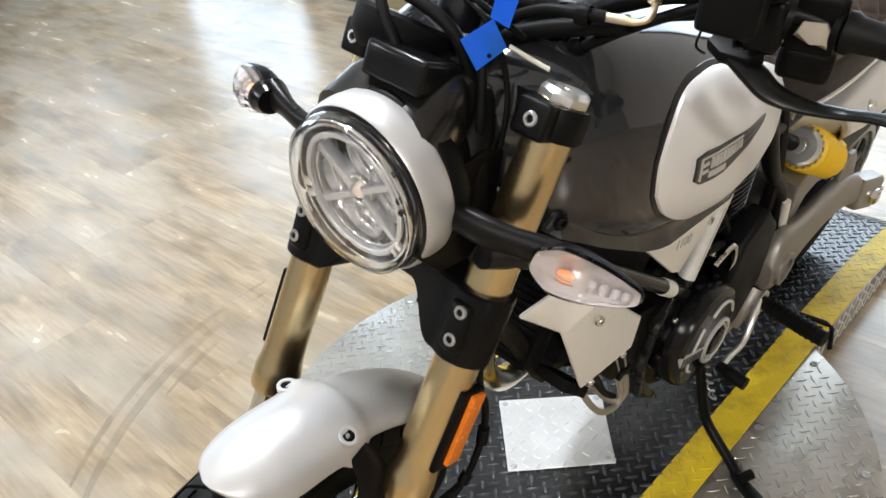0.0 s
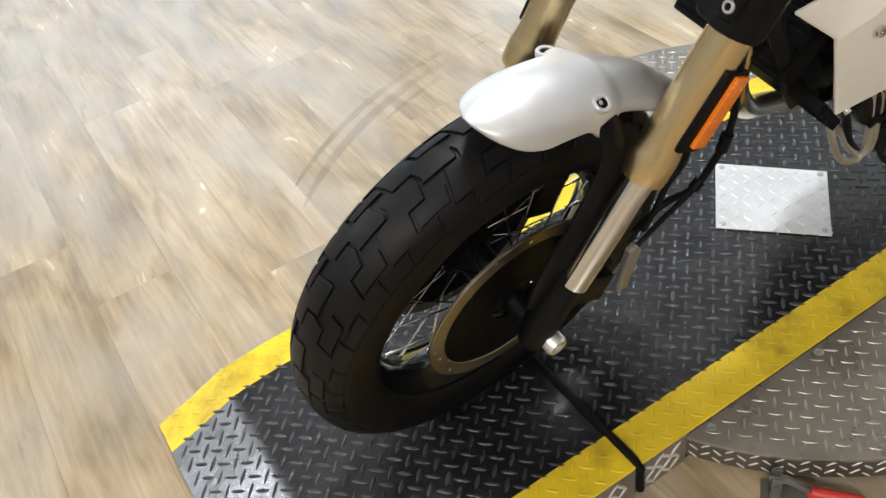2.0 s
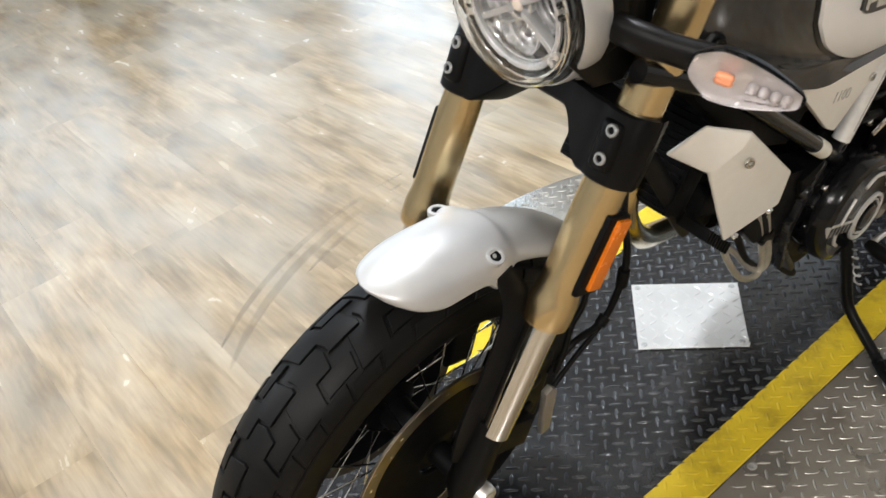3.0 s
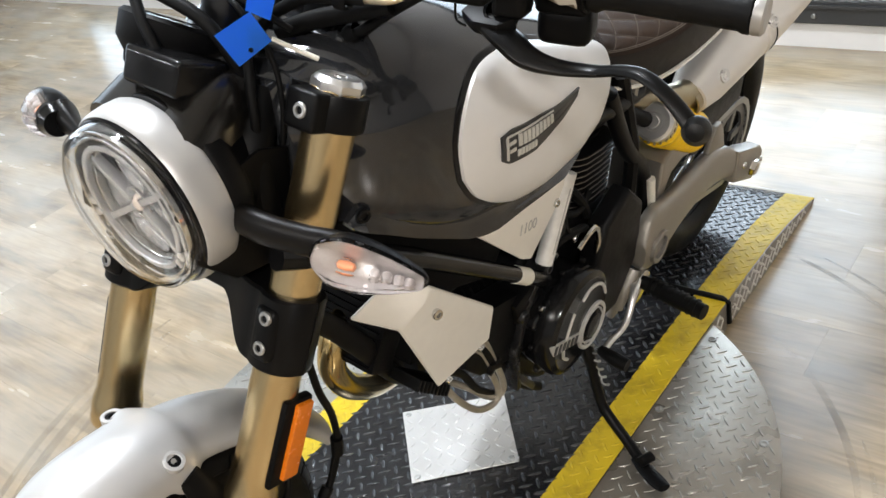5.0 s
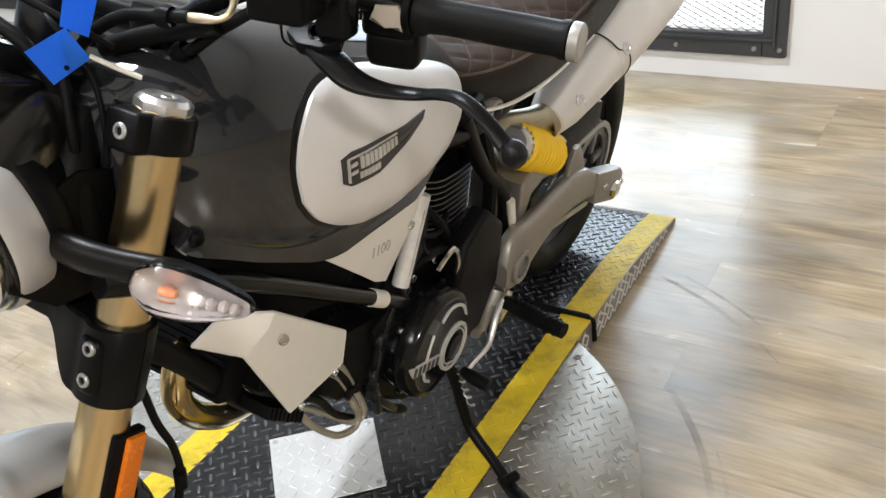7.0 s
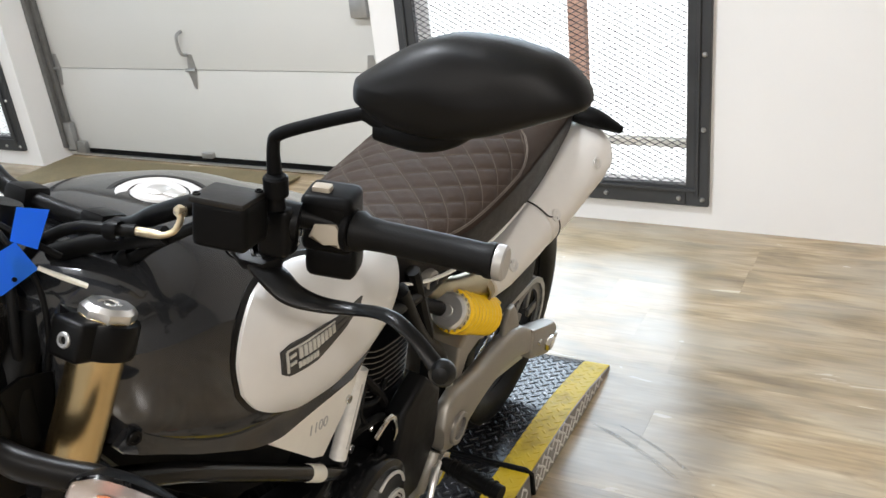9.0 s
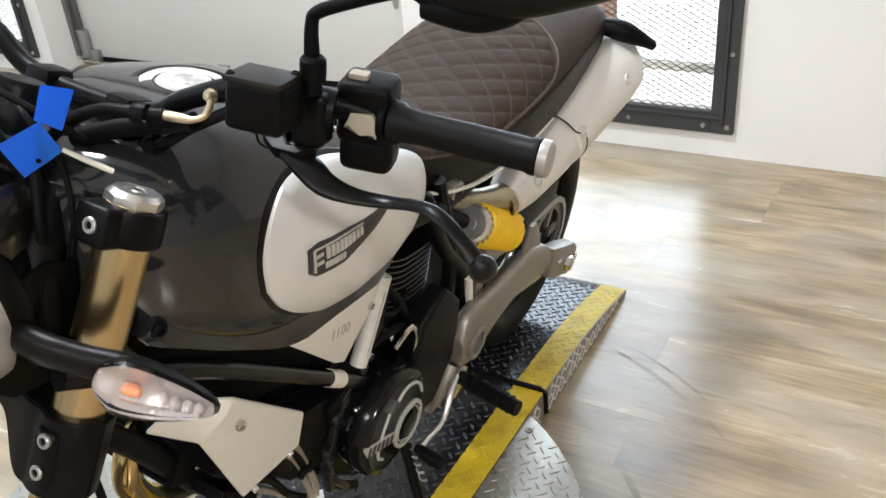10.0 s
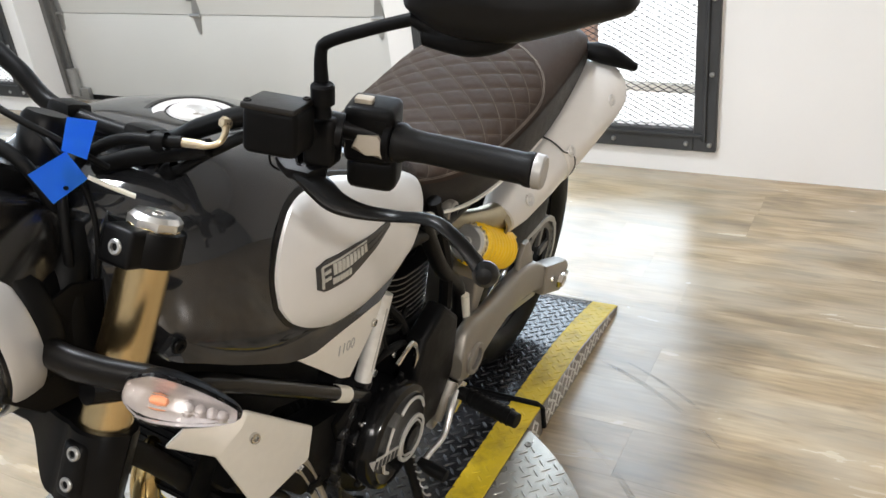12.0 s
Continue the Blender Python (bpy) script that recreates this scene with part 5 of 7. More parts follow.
for q in (bq(0.03, 0.05, 0.10, 0.12, 0.90, 0.90), bq(0.04, 0.56, 0.88, 0.88, 0.94, 0.94), bq(0.06, 0.12, 0.60, 0.60, 0.70, 0.70), bq(0.06, 0.12, 0.36, 0.36, 0.46, 0.46)):
    badge_piece(q, 0.0178, 0.003, PALE, "pale_bar", badge)
# filler cap
fo, fa = V((0.016, 0.515, 1.055)), V((0.03, 0.10, 0.99)).normalized()
cap = part("filler_cap", one(lathe, [(0.0, 0.012), (0.030, 0.012), (0.033, 0.008), (0.036, 0.008), (0.048, 0.0095), (0.053, 0.006), (0.055, -0.004)], fo, fa, 48, False), CAP_WHITE, tank, "white round fuel filler cap")
bm = bmesh.new()
ring(bm, fo + fa * 0.004, fa, 0.060, 0.0535, 0.004, 48)
part("cap_ring", bm, GLOSSBLACK, cap)
part("cap_groove", one(lathe, [(0.0335, 0.0105), (0.0335, 0.0085), (0.0350, 0.0085), (0.0350, 0.0095)], fo, fa, 40, False), GLOSSBLACK, cap)
part("cap_flap", one(box, fo + fa * 0.0135 + V((0.022, 0, 0)), (0.022, 0.016, 0.004), None, 0.0015), ALU_BARE, cap)
part("lock_cover", one(lathe, [(0.0, 0.015), (0.012, 0.015), (0.014, 0.0135), (0.014, 0.011)], fo, fa, 24, False), ALU_BARE, cap)
FAIR_LOW = [(0.304, 0.892), (0.311, 0.886), (0.325, 0.876), (0.341, 0.8665), (0.383, 0.838), (0.4535, 0.798), (0.480, 0.789), (0.520, 0.785), (0.560, 0.7815), (0.610, 0.776), (0.663, 0.771), (0.700, 0.773), (0.747, 0.786), (0.790, 0.802), (0.820, 0.822)]
FAIR_TOP = [(0.304, 0.896), (0.366, 0.955), (0.420, 0.945), (0.470, 0.880), (0.545, 0.830), (0.650, 0.812), (0.760, 0.815), (0.820, 0.832)]


def fairing(s):
    """Side panel of the tank, flat at its free front edge and faired into the flank behind."""
    bm = bmesh.new()
    rows = []
    for k in range(61):
        y = 0.304 + 0.516 * k / 60
        lo = float(np.interp(y, [p[0] for p in FAIR_LOW], [p[1] for p in FAIR_LOW]))
        hi = float(np.interp(y, [p[0] for p in FAIR_TOP], [p[1] for p in FAIR_TOP]))
        rg = []
        for j in range(13):
            t = j / 12
            z = lo + (hi - lo) * t
            back = min(1.0, max(0.0, (y - 0.31) / 0.10))
            back = back * back * (3 - 2 * back)
            w = back * t * t * (3 - 2 * t)
            flat = 0.141 + 0.047 * min(1.0, max(0.0, (y - 0.30) / 0.20)) - 0.030 * max(0.0, (y - 0.66) / 0.16)
            rg.append((s * ((flat + 0.012 * (0.5 - t)) * (1 - w) + (tank_x(y, z) - 0.002) * w), y, z))
        x0, x1 = rg[0][0], rg[-1][0]
        rg = [(x0 - s * 0.040, y, lo + 0.006), (x0 - s * 0.003, y, lo - 0.002)] + rg + [(x1 - s * 0.003, y - 0.001, hi + 0.002), (x1 - s * 0.040, y, hi - 0.006)]
        rows.append(rg)
    loft(bm, rows)
    return bm


for s in (1, -1):
    skirt = part("tank_fairing", fairing(s), TANK, tank, "dark grey glossy tank side fairing", 35)
    part("tank_bolt", one(bolt, (s * 0.1455, 0.320, 0.9005), (s, -0.25, 0), 0.0085, 0.004), BLACK, skirt)

# --- frame, engine and exhaust ---
frame_bar = part("main_frame", one(tube, [(0.125, 0.215, 0.905), (0.148, 0.34, 0.835), (0.150, 0.448, 0.750), (0.150, 0.64, 0.590), (0.146, 0.70, 0.54)], 0.0128, 14, 5), GLOSSBLACK, bike, "black steel trellis frame")
part("frame_label", one(tube, [(0.150, 0.607, 0.6175), (0.150, 0.640, 0.5900)], 0.0136, 16, 1), PAPER, frame_bar, "white sticker on the frame tube")
for s, pts in ((-1, [(-0.125, 0.215, 0.905), (-0.15, 0.448, 0.750), (-0.146, 0.70, 0.54)]), (1, [(0.060, 0.30, 0.98), (0.10, 0.45, 0.83), (0.135, 0.70, 0.80), (0.135, 0.98, 0.73), (0.13, 1.30, 0.76)]), (-1, [(-0.060, 0.30, 0.98), (-0.10, 0.45, 0.83), (-0.135, 0.70, 0.80), (-0.135, 0.98, 0.73), (-0.13, 1.30, 0.76)]),
               (1, [(0.140, 0.88, 0.78), (0.140, 0.96, 0.645), (0.140, 1.045, 0.55), (0.142, 1.06, 0.46)]), (-1, [(-0.125, 0.86, 0.77), (-0.118, 0.90, 0.62), (-0.12, 0.96, 0.50)])):
    part("frame_tube", one(tube, pts, 0.0150, 12, 5), BLACK, frame_bar)
part("frame_label", one(tube, [(0.157, 1.048, 0.535), (0.158, 1.062, 0.470)], 0.0085, 10, 1), PAPER, frame_bar, "white sticker on the frame tube")
# pale brace beside the triangular plate
brace = part("frame_brace", one(tube, [(0.156, 0.738, 0.724), (0.155, 0.710, 0.657), (0.154, 0.682, 0.589)], 0.0135, 16, 4), mat("pale brushed sleeve", (0.72, 0.71, 0.68), 0.36, 0.25, 0.12, 120, 0.1, 800), bike, "pale brushed metal brace tube")
for dx, dy in ((0.0125, -0.004), (0.0115, 0.0055)):
    part("print_bar", one(tube, [(0.1555 + dx, 0.730 + dy, 0.706), (0.1547 + dx, 0.712 + dy, 0.662), (0.1540 + dx, 0.690 + dy, 0.609)], 0.0016, 6, 2), GREY_INK, brace)

cover = part("side_cover", one(prism, [(0.484, 0.778), (0.612, 0.646), (0.636, 0.631), (0.700, 0.682), (0.744, 0.735), (0.716, 0.772)], (0.150, 0, 0), (0, 1, 0), (0, 0, 1), 0.010, 0.003), SILVER, bike, "matt silver triangular side cover")
part("cover_screw", one(bolt, (0.160, 0.700, 0.693), (1, 0, 0), 0.007, 0.004), CHROME, cover)
cu = bpy.data.curves.new("cover_number", "FONT")
cu.body, cu.size, cu.extrude, cu.align_x = "1100", 0.024, 0.0004, "CENTER"
tmp = new("tmp", cu)
me = bpy.data.meshes.new_from_object(tmp)
bpy.data.objects.remove(tmp)
me.materials.append(GREY_INK)
number = new("cover_number", me)
number.parent = cover
number.matrix_basis = Matrix(((0, 0, 1, 0.1605), (0.97, 0.24, 0, 0.622), (-0.24, 0.97, 0, 0.690), (0, 0, 0, 1)))

# crankcase and cylinders
bm = bmesh.new()
prism(bm, [(0.61, 0.42), (0.66, 0.330), (0.76, 0.235), (0.92, 0.225), (1.02, 0.30), (1.05, 0.42), (0.98, 0.52), (0.86, 0.56), (0.72, 0.58), (0.62, 0.50)], (-0.13, 0, 0), (0, 1, 0), (0, 0, 1), 0.245, 0.020, 3)
engine = part("engine", bm, BLACK, bike, "black air cooled twin cylinder engine")


def finned(bm, base, axis, n, gap, rx, ry, ux):
    a = V(axis).normalized()
    u = V(ux)
    w = a.cross(u).normalized()
    for k in range(n):
        c = V(base) + a * (gap * k)
        f = 1.0 if k % 2 == 0 else 0.80
        outline = [(f * rx * math.copysign(abs(math.cos(t)) ** 0.5, math.cos(t)), f * ry * math.copysign(abs(math.sin(t)) ** 0.5, math.sin(t))) for t in [2 * math.pi * q / 24 for q in range(24)]]
        prism(bm, outline, c, u, w, gap * (0.55 if k % 2 == 0 else 1.0), 0, 1)


part("rear_cylinder", one(finned, (0, 0.90, 0.560), (0, 0.12, 1), 20, 0.0055, 0.122, 0.085, (1, 0, 0)), BLACK, engine, "finned upright cylinder", 20)["kind"] = "stuff"
for k in range(2, 20, 2):
    c = V((0, 0.90, 0.560)) + V((0, 0.12, 1)).normalized() * (0.0055 * k + 0.0010)
    bm = bmesh.new()
    prism(bm, [(0.1232 * math.copysign(abs(math.cos(t)) ** 0.5, math.cos(t)), 0.0862 * math.copysign(abs(math.sin(t)) ** 0.5, math.sin(t))) for t in [2 * math.pi * q / 24 for q in range(24)]], c, (1, 0, 0), (0, 0.9929, -0.119), -0.0009, 0)
    part("fin_edge", bm, ALU, engine)
part("rear_cylinder_head", one(box, (0, 0.915, 0.712), (0.19, 0.15, 0.085), Matrix.Rotation(radians(-7), 3, "X"), 0.012), BLACK, engine)
part("front_cylinder", one(finned, (0, 0.66, 0.480), (0, -1, 0.26), 18, 0.0085, 0.085, 0.066, (1, 0, 0)), BLACK, engine, "finned forward cylinder", 20)["kind"] = "stuff"
part("front_cylinder_head", one(box, (0, 0.495, 0.535), (0.15, 0.075, 0.120), Matrix.Rotation(radians(12), 3, "X"), 0.014), BLACK, engine)
part("belt_cover", one(prism, [(0.50, 0.50), (0.54, 0.45), (0.66, 0.40), (0.70, 0.45), (0.66, 0.54), (0.53, 0.58)], (0.085, 0, 0), (0, 1, 0), (0, 0, 1), 0.050, 0.010), PLASTIC, engine)
# round left engine cover with its pale ring
EC = V((0.163, 0.753, 0.424))
RC = (0.797, 0.386)
disc = part("clutch_cover", one(lathe, [(0.092, -0.062), (0.094, -0.012), (0.098, -0.008), (0.098, 0.014), (0.094, 0.022), (0.084, 0.026), (0.078, 0.022), (0.0, 0.023)], EC, (1, 0, 0), 56, False), GLOSSBLACK, engine, "round glossy black engine cover with pale trim")
bm = bmesh.new()
ring(bm, (0.184, *RC), (1, 0, 0), 0.0455, 0.0385, 0.006, 40)
part("trim_ring", bm, PALE, disc)
bm = bmesh.new()
ring(bm, (0.1835, *RC), (1, 0, 0), 0.0350, 0.0325, 0.006, 40)
part("inner_ring", bm, PALE, disc)
part("hub", one(lathe, [(0.024, -0.006), (0.023, 0.006), (0.0, 0.008)], (0.186, *RC), (1, 0, 0), 24, False), GLOSSBLACK, disc)
part("trim_arc", one(tube, [(0.187, 0.757, 0.470), (0.187, 0.780, 0.479), (0.187, 0.806, 0.473), (0.187, 0.828, 0.455), (0.187, 0.838, 0.430)], 0.0032, 8, 5), PALE, disc)
part("trim_arc", one(tube, [(0.187, 0.700, 0.404), (0.187, 0.703, 0.384), (0.187, 0.716, 0.370)], 0.0030, 8, 5), PALE, disc)
part("trim_bar", one(tube, [(0.187, 0.731, 0.462), (0.187, 0.718, 0.442), (0.187, 0.706, 0.418)], 0.0028, 8, 4), PALE, disc)
bm = bmesh.new()
prism(bm, [(0.655, 0.447), (0.750, 0.405), (0.762, 0.378), (0.666, 0.419)], (0.185, 0, 0), (0, 1, 0), (0, 0, 1), 0.004, 0.0008, 1)
tp = part("trim_plate", bm, PALE, disc)
for k in range(6):
    part("dark_bar", one(box, (0.1895, 0.672 + 0.0135 * k, 0.4275 - 0.0059 * k), (0.0015, 0.0085, 0.016), Matrix.Rotation(radians(-24), 3, "X"), 0.0005, 1), BADGE, tp)
for k in range(9):
    a = radians(15 + 40 * k)
    part("cover_bolt", one(bolt, (0.150, EC.y + 0.1005 * math.cos(a), EC.z + 0.1005 * math.sin(a)), (1, 0, 0), 0.0055, 0.008), GLOSSBLACK if k % 3 else CHROME, disc)
# ribs, lugs and small fittings on the crankcase ahead of the cover
for y, z, ly, lz, tilt in ((0.640, 0.470, 0.012, 0.10, 20), (0.662, 0.520, 0.010, 0.09, 35), (0.628, 0.400, 0.012, 0.11, -5), (0.690, 0.548, 0.010, 0.08, 55), (0.655, 0.345, 0.012, 0.09, -35)):
    part("case_rib", one(box, (0.130, y, z), (0.034, ly, lz), Matrix.Rotation(radians(-tilt), 3, "X"), 0.003, 2), CASEBLACK, engine)
for x, y, z, r in ((0.125, 0.640, 0.505, 0.011), (0.128, 0.672, 0.470, 0.014), (0.120, 0.625, 0.440, 0.010), (0.126, 0.705, 0.560, 0.012), (0.118, 0.640, 0.365, 0.010)):
    part("case_plug", one(lathe, [(r, -0.012), (r, 0.006), (r * 0.8, 0.009), (r * 0.5, 0.009), (r * 0.45, 0.004), (0, 0.004)], (x + 0.018, y, z), (1, 0, 0), 16, False), CASEBLACK, engine)
part("sprocket_cover", one(prism, [(0.86, 0.33), (0.93, 0.32), (1.00, 0.40), (1.00, 0.52), (0.94, 0.58), (0.86, 0.55), (0.83, 0.46)], (0.130, 0, 0), (0, 1, 0), (0, 0, 1), 0.040, 0.012, 3), mat("satin dark grey cover", (0.0035, 0.0035, 0.0038), 0.5, 0.0, 0.1, 60, 0.08, 900, spec=0.15), engine, "satin dark grey sprocket cover")
for y, z in ((0.665, 0.525), (0.735, 0.560), (0.80, 0.555), (0.70, 0.34), (0.84, 0.33)):
    part("case_bolt", one(bolt, (0.138, y, z), (1, 0, 0), 0.008, 0.008), CHROME, engine)
for pts, r, m in (([(0.12, 0.70, 0.545), (0.135, 0.76, 0.570), (0.14, 0.82, 0.560), (0.13, 0.86, 0.530)], 0.008, HOSE), ([(0.15, 0.80, 0.535), (0.158, 0.835, 0.560), (0.160, 0.85, 0.530), (0.158, 0.848, 0.50)], 0.0055, CHROME),
                  ([(0.10, 0.80, 0.66), (0.125, 0.84, 0.60), (0.13, 0.86, 0.56)], 0.009, HOSE), ([(0.11, 0.74, 0.62), (0.125, 0.79, 0.60), (0.13, 0.83, 0.585), (0.125, 0.87, 0.60)], 0.006, HOSE), ([(0.135, 0.93, 0.79), (0.140, 0.96, 0.70), (0.14, 0.99, 0.62), (0.138, 1.00, 0.53)], 0.013, HOSE),
                  ([(0.128, 0.80, 0.64), (0.135, 0.775, 0.60), (0.14, 0.79, 0.565)], 0.005, HOSE)):
    part("engine_hose", one(tube, pts, r, 8, 6), m, engine)
for p, s in (((0.120, 0.655, 0.520), (0.05, 0.06, 0.05)), ((0.125, 0.73, 0.600), (0.04, 0.07, 0.04)), ((0.118, 0.69, 0.475), (0.06, 0.05, 0.07))):
    part("engine_box", one(box, p, s, Matrix.Rotation(radians(14), 3, "X"), 0.008, 2), PLASTIC, engine)

# exhaust headers
headers = part("exhaust_header", one(tube, [(0.00, 0.500, 0.590), (0.012, 0.420, 0.628), (0.026, 0.370, 0.640), (0.034, 0.346, 0.624), (0.034, 0.339, 0.588), (0.031, 0.353, 0.548), (0.022, 0.384, 0.502), (0.00, 0.450, 0.435), (-0.05, 0.60, 0.330), (-0.09, 0.75, 0.23), (-0.09, 0.95, 0.21)], 0.0195, 20, 7), HEADER, bike, "heat tinted steel exhaust header")
# oil cooler with its silver shroud and braided lines
bm = bmesh.new()
box(bm, (0.0, 0.412, 0.672), (0.20, 0.045, 0.185), Matrix.Rotation(radians(-32), 3, "X"), 0.006)
cooler = part("oil_cooler", bm, PLASTIC, bike, "black finned oil cooler with silver shroud")
rot = Matrix.Rotation(radians(-32), 3, "X")
for k in range(18):
    part("cooling_fin", one(box, V((0.0, 0.412, 0.672)) + rot @ V((0, -0.024, -0.084 + 0.0099 * k)), (0.188, 0.008, 0.0018), rot, 0), BLACK, cooler)
part("fin_comb", one(box, V((0.02, 0.440, 0.580)), (0.18, 0.05, 0.040), rot, 0.004), HOSE, cooler)
part("cooler_arm", one(tube, [(0.090, 0.262, 0.775), (0.090, 0.300, 0.725), (0.090, 0.350, 0.645), (0.088, 0.395, 0.565), (0.085, 0.425, 0.520)], [0.014, 0.015, 0.015, 0.014, 0.011], 14, 4, 0.45, up=(1, 0, 0)), BLACK, cooler, "black cooler carrier arm")
for k in range(9):
    part("comb_tooth", one(box, (0.118, 0.390 + 0.0075 * k, 0.572 - 0.0080 * k), (0.050, 0.0040, 0.018), rot, 0.001, 1), HOSE, cooler)


def sheet(pts, faces, thick, material, name, parent, label=""):
    """A folded sheet with thickness and soft folds."""
    bm = bmesh.new()
    vs = [bm.verts.new(p) for p in pts]
    for f in faces:
        bm.faces.new([vs[i] for i in f])
    bmesh.ops.recalc_face_normals(bm, faces=bm.faces)
    bmesh.ops.solidify(bm, geom=list(bm.faces), thickness=thick)
    es = [e for e in bm.edges if len(e.link_faces) == 2 and e.calc_face_angle(0) > 0.25]
    bmesh.ops.bevel(bm, geom=es, offset=thick * 0.8, segments=3, affect="EDGES", profile=0.6)
    return part(name, bm, material, parent, label, 50)


A, Bp, C, D = (0.103, 0.319, 0.728), (0.132, 0.349, 0.770), (0.168, 0.395, 0.757), (0.163, 0.535, 0.615)
E_, F_, G_, C2 = (0.165, 0.520, 0.566), (0.150, 0.420, 0.548), (0.140, 0.362, 0.695), (0.170, 0.383, 0.738)
sheet([A, Bp, C, D, E_, F_, G_, C2], [(0, 1, 2, 7, 6), (7, 2, 3, 4, 5, 6)], 0.005, SILVER, "cooler_shroud", cooler, "matt silver folded shroud")
part("shroud_screw", one(bolt, (0.166, 0.405, 0.705), (0.93, -0.2, 0.3), 0.0075, 0.005), CHROME, cooler)
for p in ((0.158, 0.505, 0.560), (0.150, 0.440, 0.548)):
    part("shroud_screw", one(bolt, p, (0.9, 0, -0.4), 0.006, 0.006), CHROME, cooler)
BRAID = mat("braided steel line", (0.46, 0.43, 0.37), 0.35, 0.7, 0.2, 300, 0.5, 900)
for pts, r, m in (([(0.142, 0.515, 0.570), (0.132, 0.556, 0.510), (0.130, 0.583, 0.448), (0.130, 0.609, 0.373), (0.128, 0.600, 0.352), (0.122, 0.570, 0.372), (0.115, 0.530, 0.425), (0.105, 0.49, 0.47)], 0.0056, BRAID),
                  ([(0.140, 0.495, 0.560), (0.131, 0.535, 0.512), (0.130, 0.567, 0.443), (0.130, 0.593, 0.375), (0.130, 0.582, 0.350), (0.130, 0.534, 0.379), (0.128, 0.482, 0.454), (0.122, 0.460, 0.508)], 0.0056, BRAID),
                  ([(0.125, 0.470, 0.520), (0.120, 0.511, 0.475), (0.120, 0.550, 0.406), (0.120, 0.594, 0.354)], 0.0065, HOSE),
                  ([(0.110, 0.585, 0.450), (0.120, 0.643, 0.363), (0.120, 0.686, 0.295), (0.120, 0.740, 0.240)], 0.0085, HOSE)):
    line = part("oil_line", one(tube, pts, r, 12, 6), m, cooler, "braided oil line" if m is BRAID else "")
    if m is BRAID:
        part("line_clip", one(box, pts[2], (0.018, 0.017, 0.012), Matrix.Rotation(radians(25), 3, "X"), 0.003, 2), PLASTIC, line)
part("line_clamp", one(box, (0.130, 0.575, 0.446), (0.020, 0.040, 0.012), Matrix.Rotation(radians(-30), 3, "X"), 0.004), PLASTIC, cooler)
# black inner panel below the tank
part("under_tank_panel", one(prism, [(0.30, 0.88), (0.345, 0.80), (0.47, 0.66), (0.60, 0.60), (0.64, 0.65), (0.55, 0.78), (0.40, 0.90)], (0.085, 0, 0), (0, 1, 0), (0, 0, 1), 0.030, 0.008), PLASTIC, bike)
part("under_tank_panel", one(prism, [(0.30, 0.88), (0.345, 0.80), (0.47, 0.66), (0.60, 0.60), (0.64, 0.65), (0.55, 0.78), (0.40, 0.90)], (-0.115, 0, 0), (0, 1, 0), (0, 0, 1), 0.030, 0.008), PLASTIC, bike)
part("airbox", one(box, (0, 0.62, 0.70), (0.20, 0.40, 0.18), None, 0.02, 3), PLASTIC, bike)

# silencer on the left
sa0, sa1 = V((0.143, 1.205, 0.622)), V((0.170, 1.690, 0.762))
sdir = (sa1 - sa0).normalized()
SL = (sa1 - sa0).length
sil = part("silencer", one(lathe, [(0.030, 0.0), (0.038, 0.003), (0.050, 0.05), (0.061, 0.15), (0.0635, 0.198), (0.062, 0.199)], sa0, sdir, 40, False), EXHAUST, bike, "pale satin steel silencer")
part("rear_shell", one(lathe, [(0.062, 0.200), (0.0665, 0.203), (0.0730, 0.30), (0.0790, SL - 0.06), (0.0775, SL - 0.020), (0.068, SL), (0.040, SL), (0.038, SL - 0.03), (0.0, SL - 0.03)], sa0, sdir, 40, False), EXHAUST, sil)
bm = bmesh.new()
basis_u = sdir.cross(V((0, 0, 1))).normalized()
basis_w = sdir.cross(basis_u).normalized()
seam = []
for k in range(73):
    a = 2 * math.pi * k / 72
    d = 0.212 + 0.013 * math.tanh(7.0 * math.sin(a + 0.5))
    seam.append(sa0 + sdir * d + (basis_u * math.cos(a) + basis_w * math.sin(a)) * (0.0668 + 0.065 * (d - 0.203)))
tube(bm, seam, 0.0016, 6, 2)
part("shell_seam", bm, BLACK, sil)
for p in ((0.192, 1.252, 0.660), (0.222, 1.405, 0.716), (0.232, 1.590, 0.768)):
    pv = V(p)
    ax = (pv - (sa0 + sdir * (pv - sa0).dot(sdir))).normalized()
    q = sa0 + sdir * (pv - sa0).dot(sdir)
    dd = (pv - sa0).dot(sdir)
    rr = float(np.interp(dd, [0, 0.05, 0.15, 0.20, 0.3, 0.45], [0.038, 0.050, 0.061, 0.0665, 0.073, 0.0785]))
    bm = bmesh.new()
    ring(bm, q + ax * (rr - 0.003), ax, 0.0135, 0.0085, 0.005, 20)
    bolt(bm, q + ax * (rr - 0.003), ax, 0.008, 0.005)
    part("silencer_bolt", bm, ALU_BARE, sil)
part("link_pipe", one(tube, [(0.06, 0.99, 0.66), (0.105, 1.06, 0.672), (0.132, 1.14, 0.650), sa0 + sdir * 0.015], [0.016, 0.018, 0.023, 0.030], 20, 6), mat("tan tinted steel", (0.42, 0.37, 0.26), 0.34, 1.0, 0.15, 30), sil, "tan tinted link pipe")
bm = bmesh.new()
ring(bm, sa0 - sdir * 0.014, sdir, 0.0335, 0.028, 0.016, 28)
part("pipe_clamp", bm, mat("dull tan clamp", (0.36, 0.31, 0.22), 0.4, 0.8), sil)

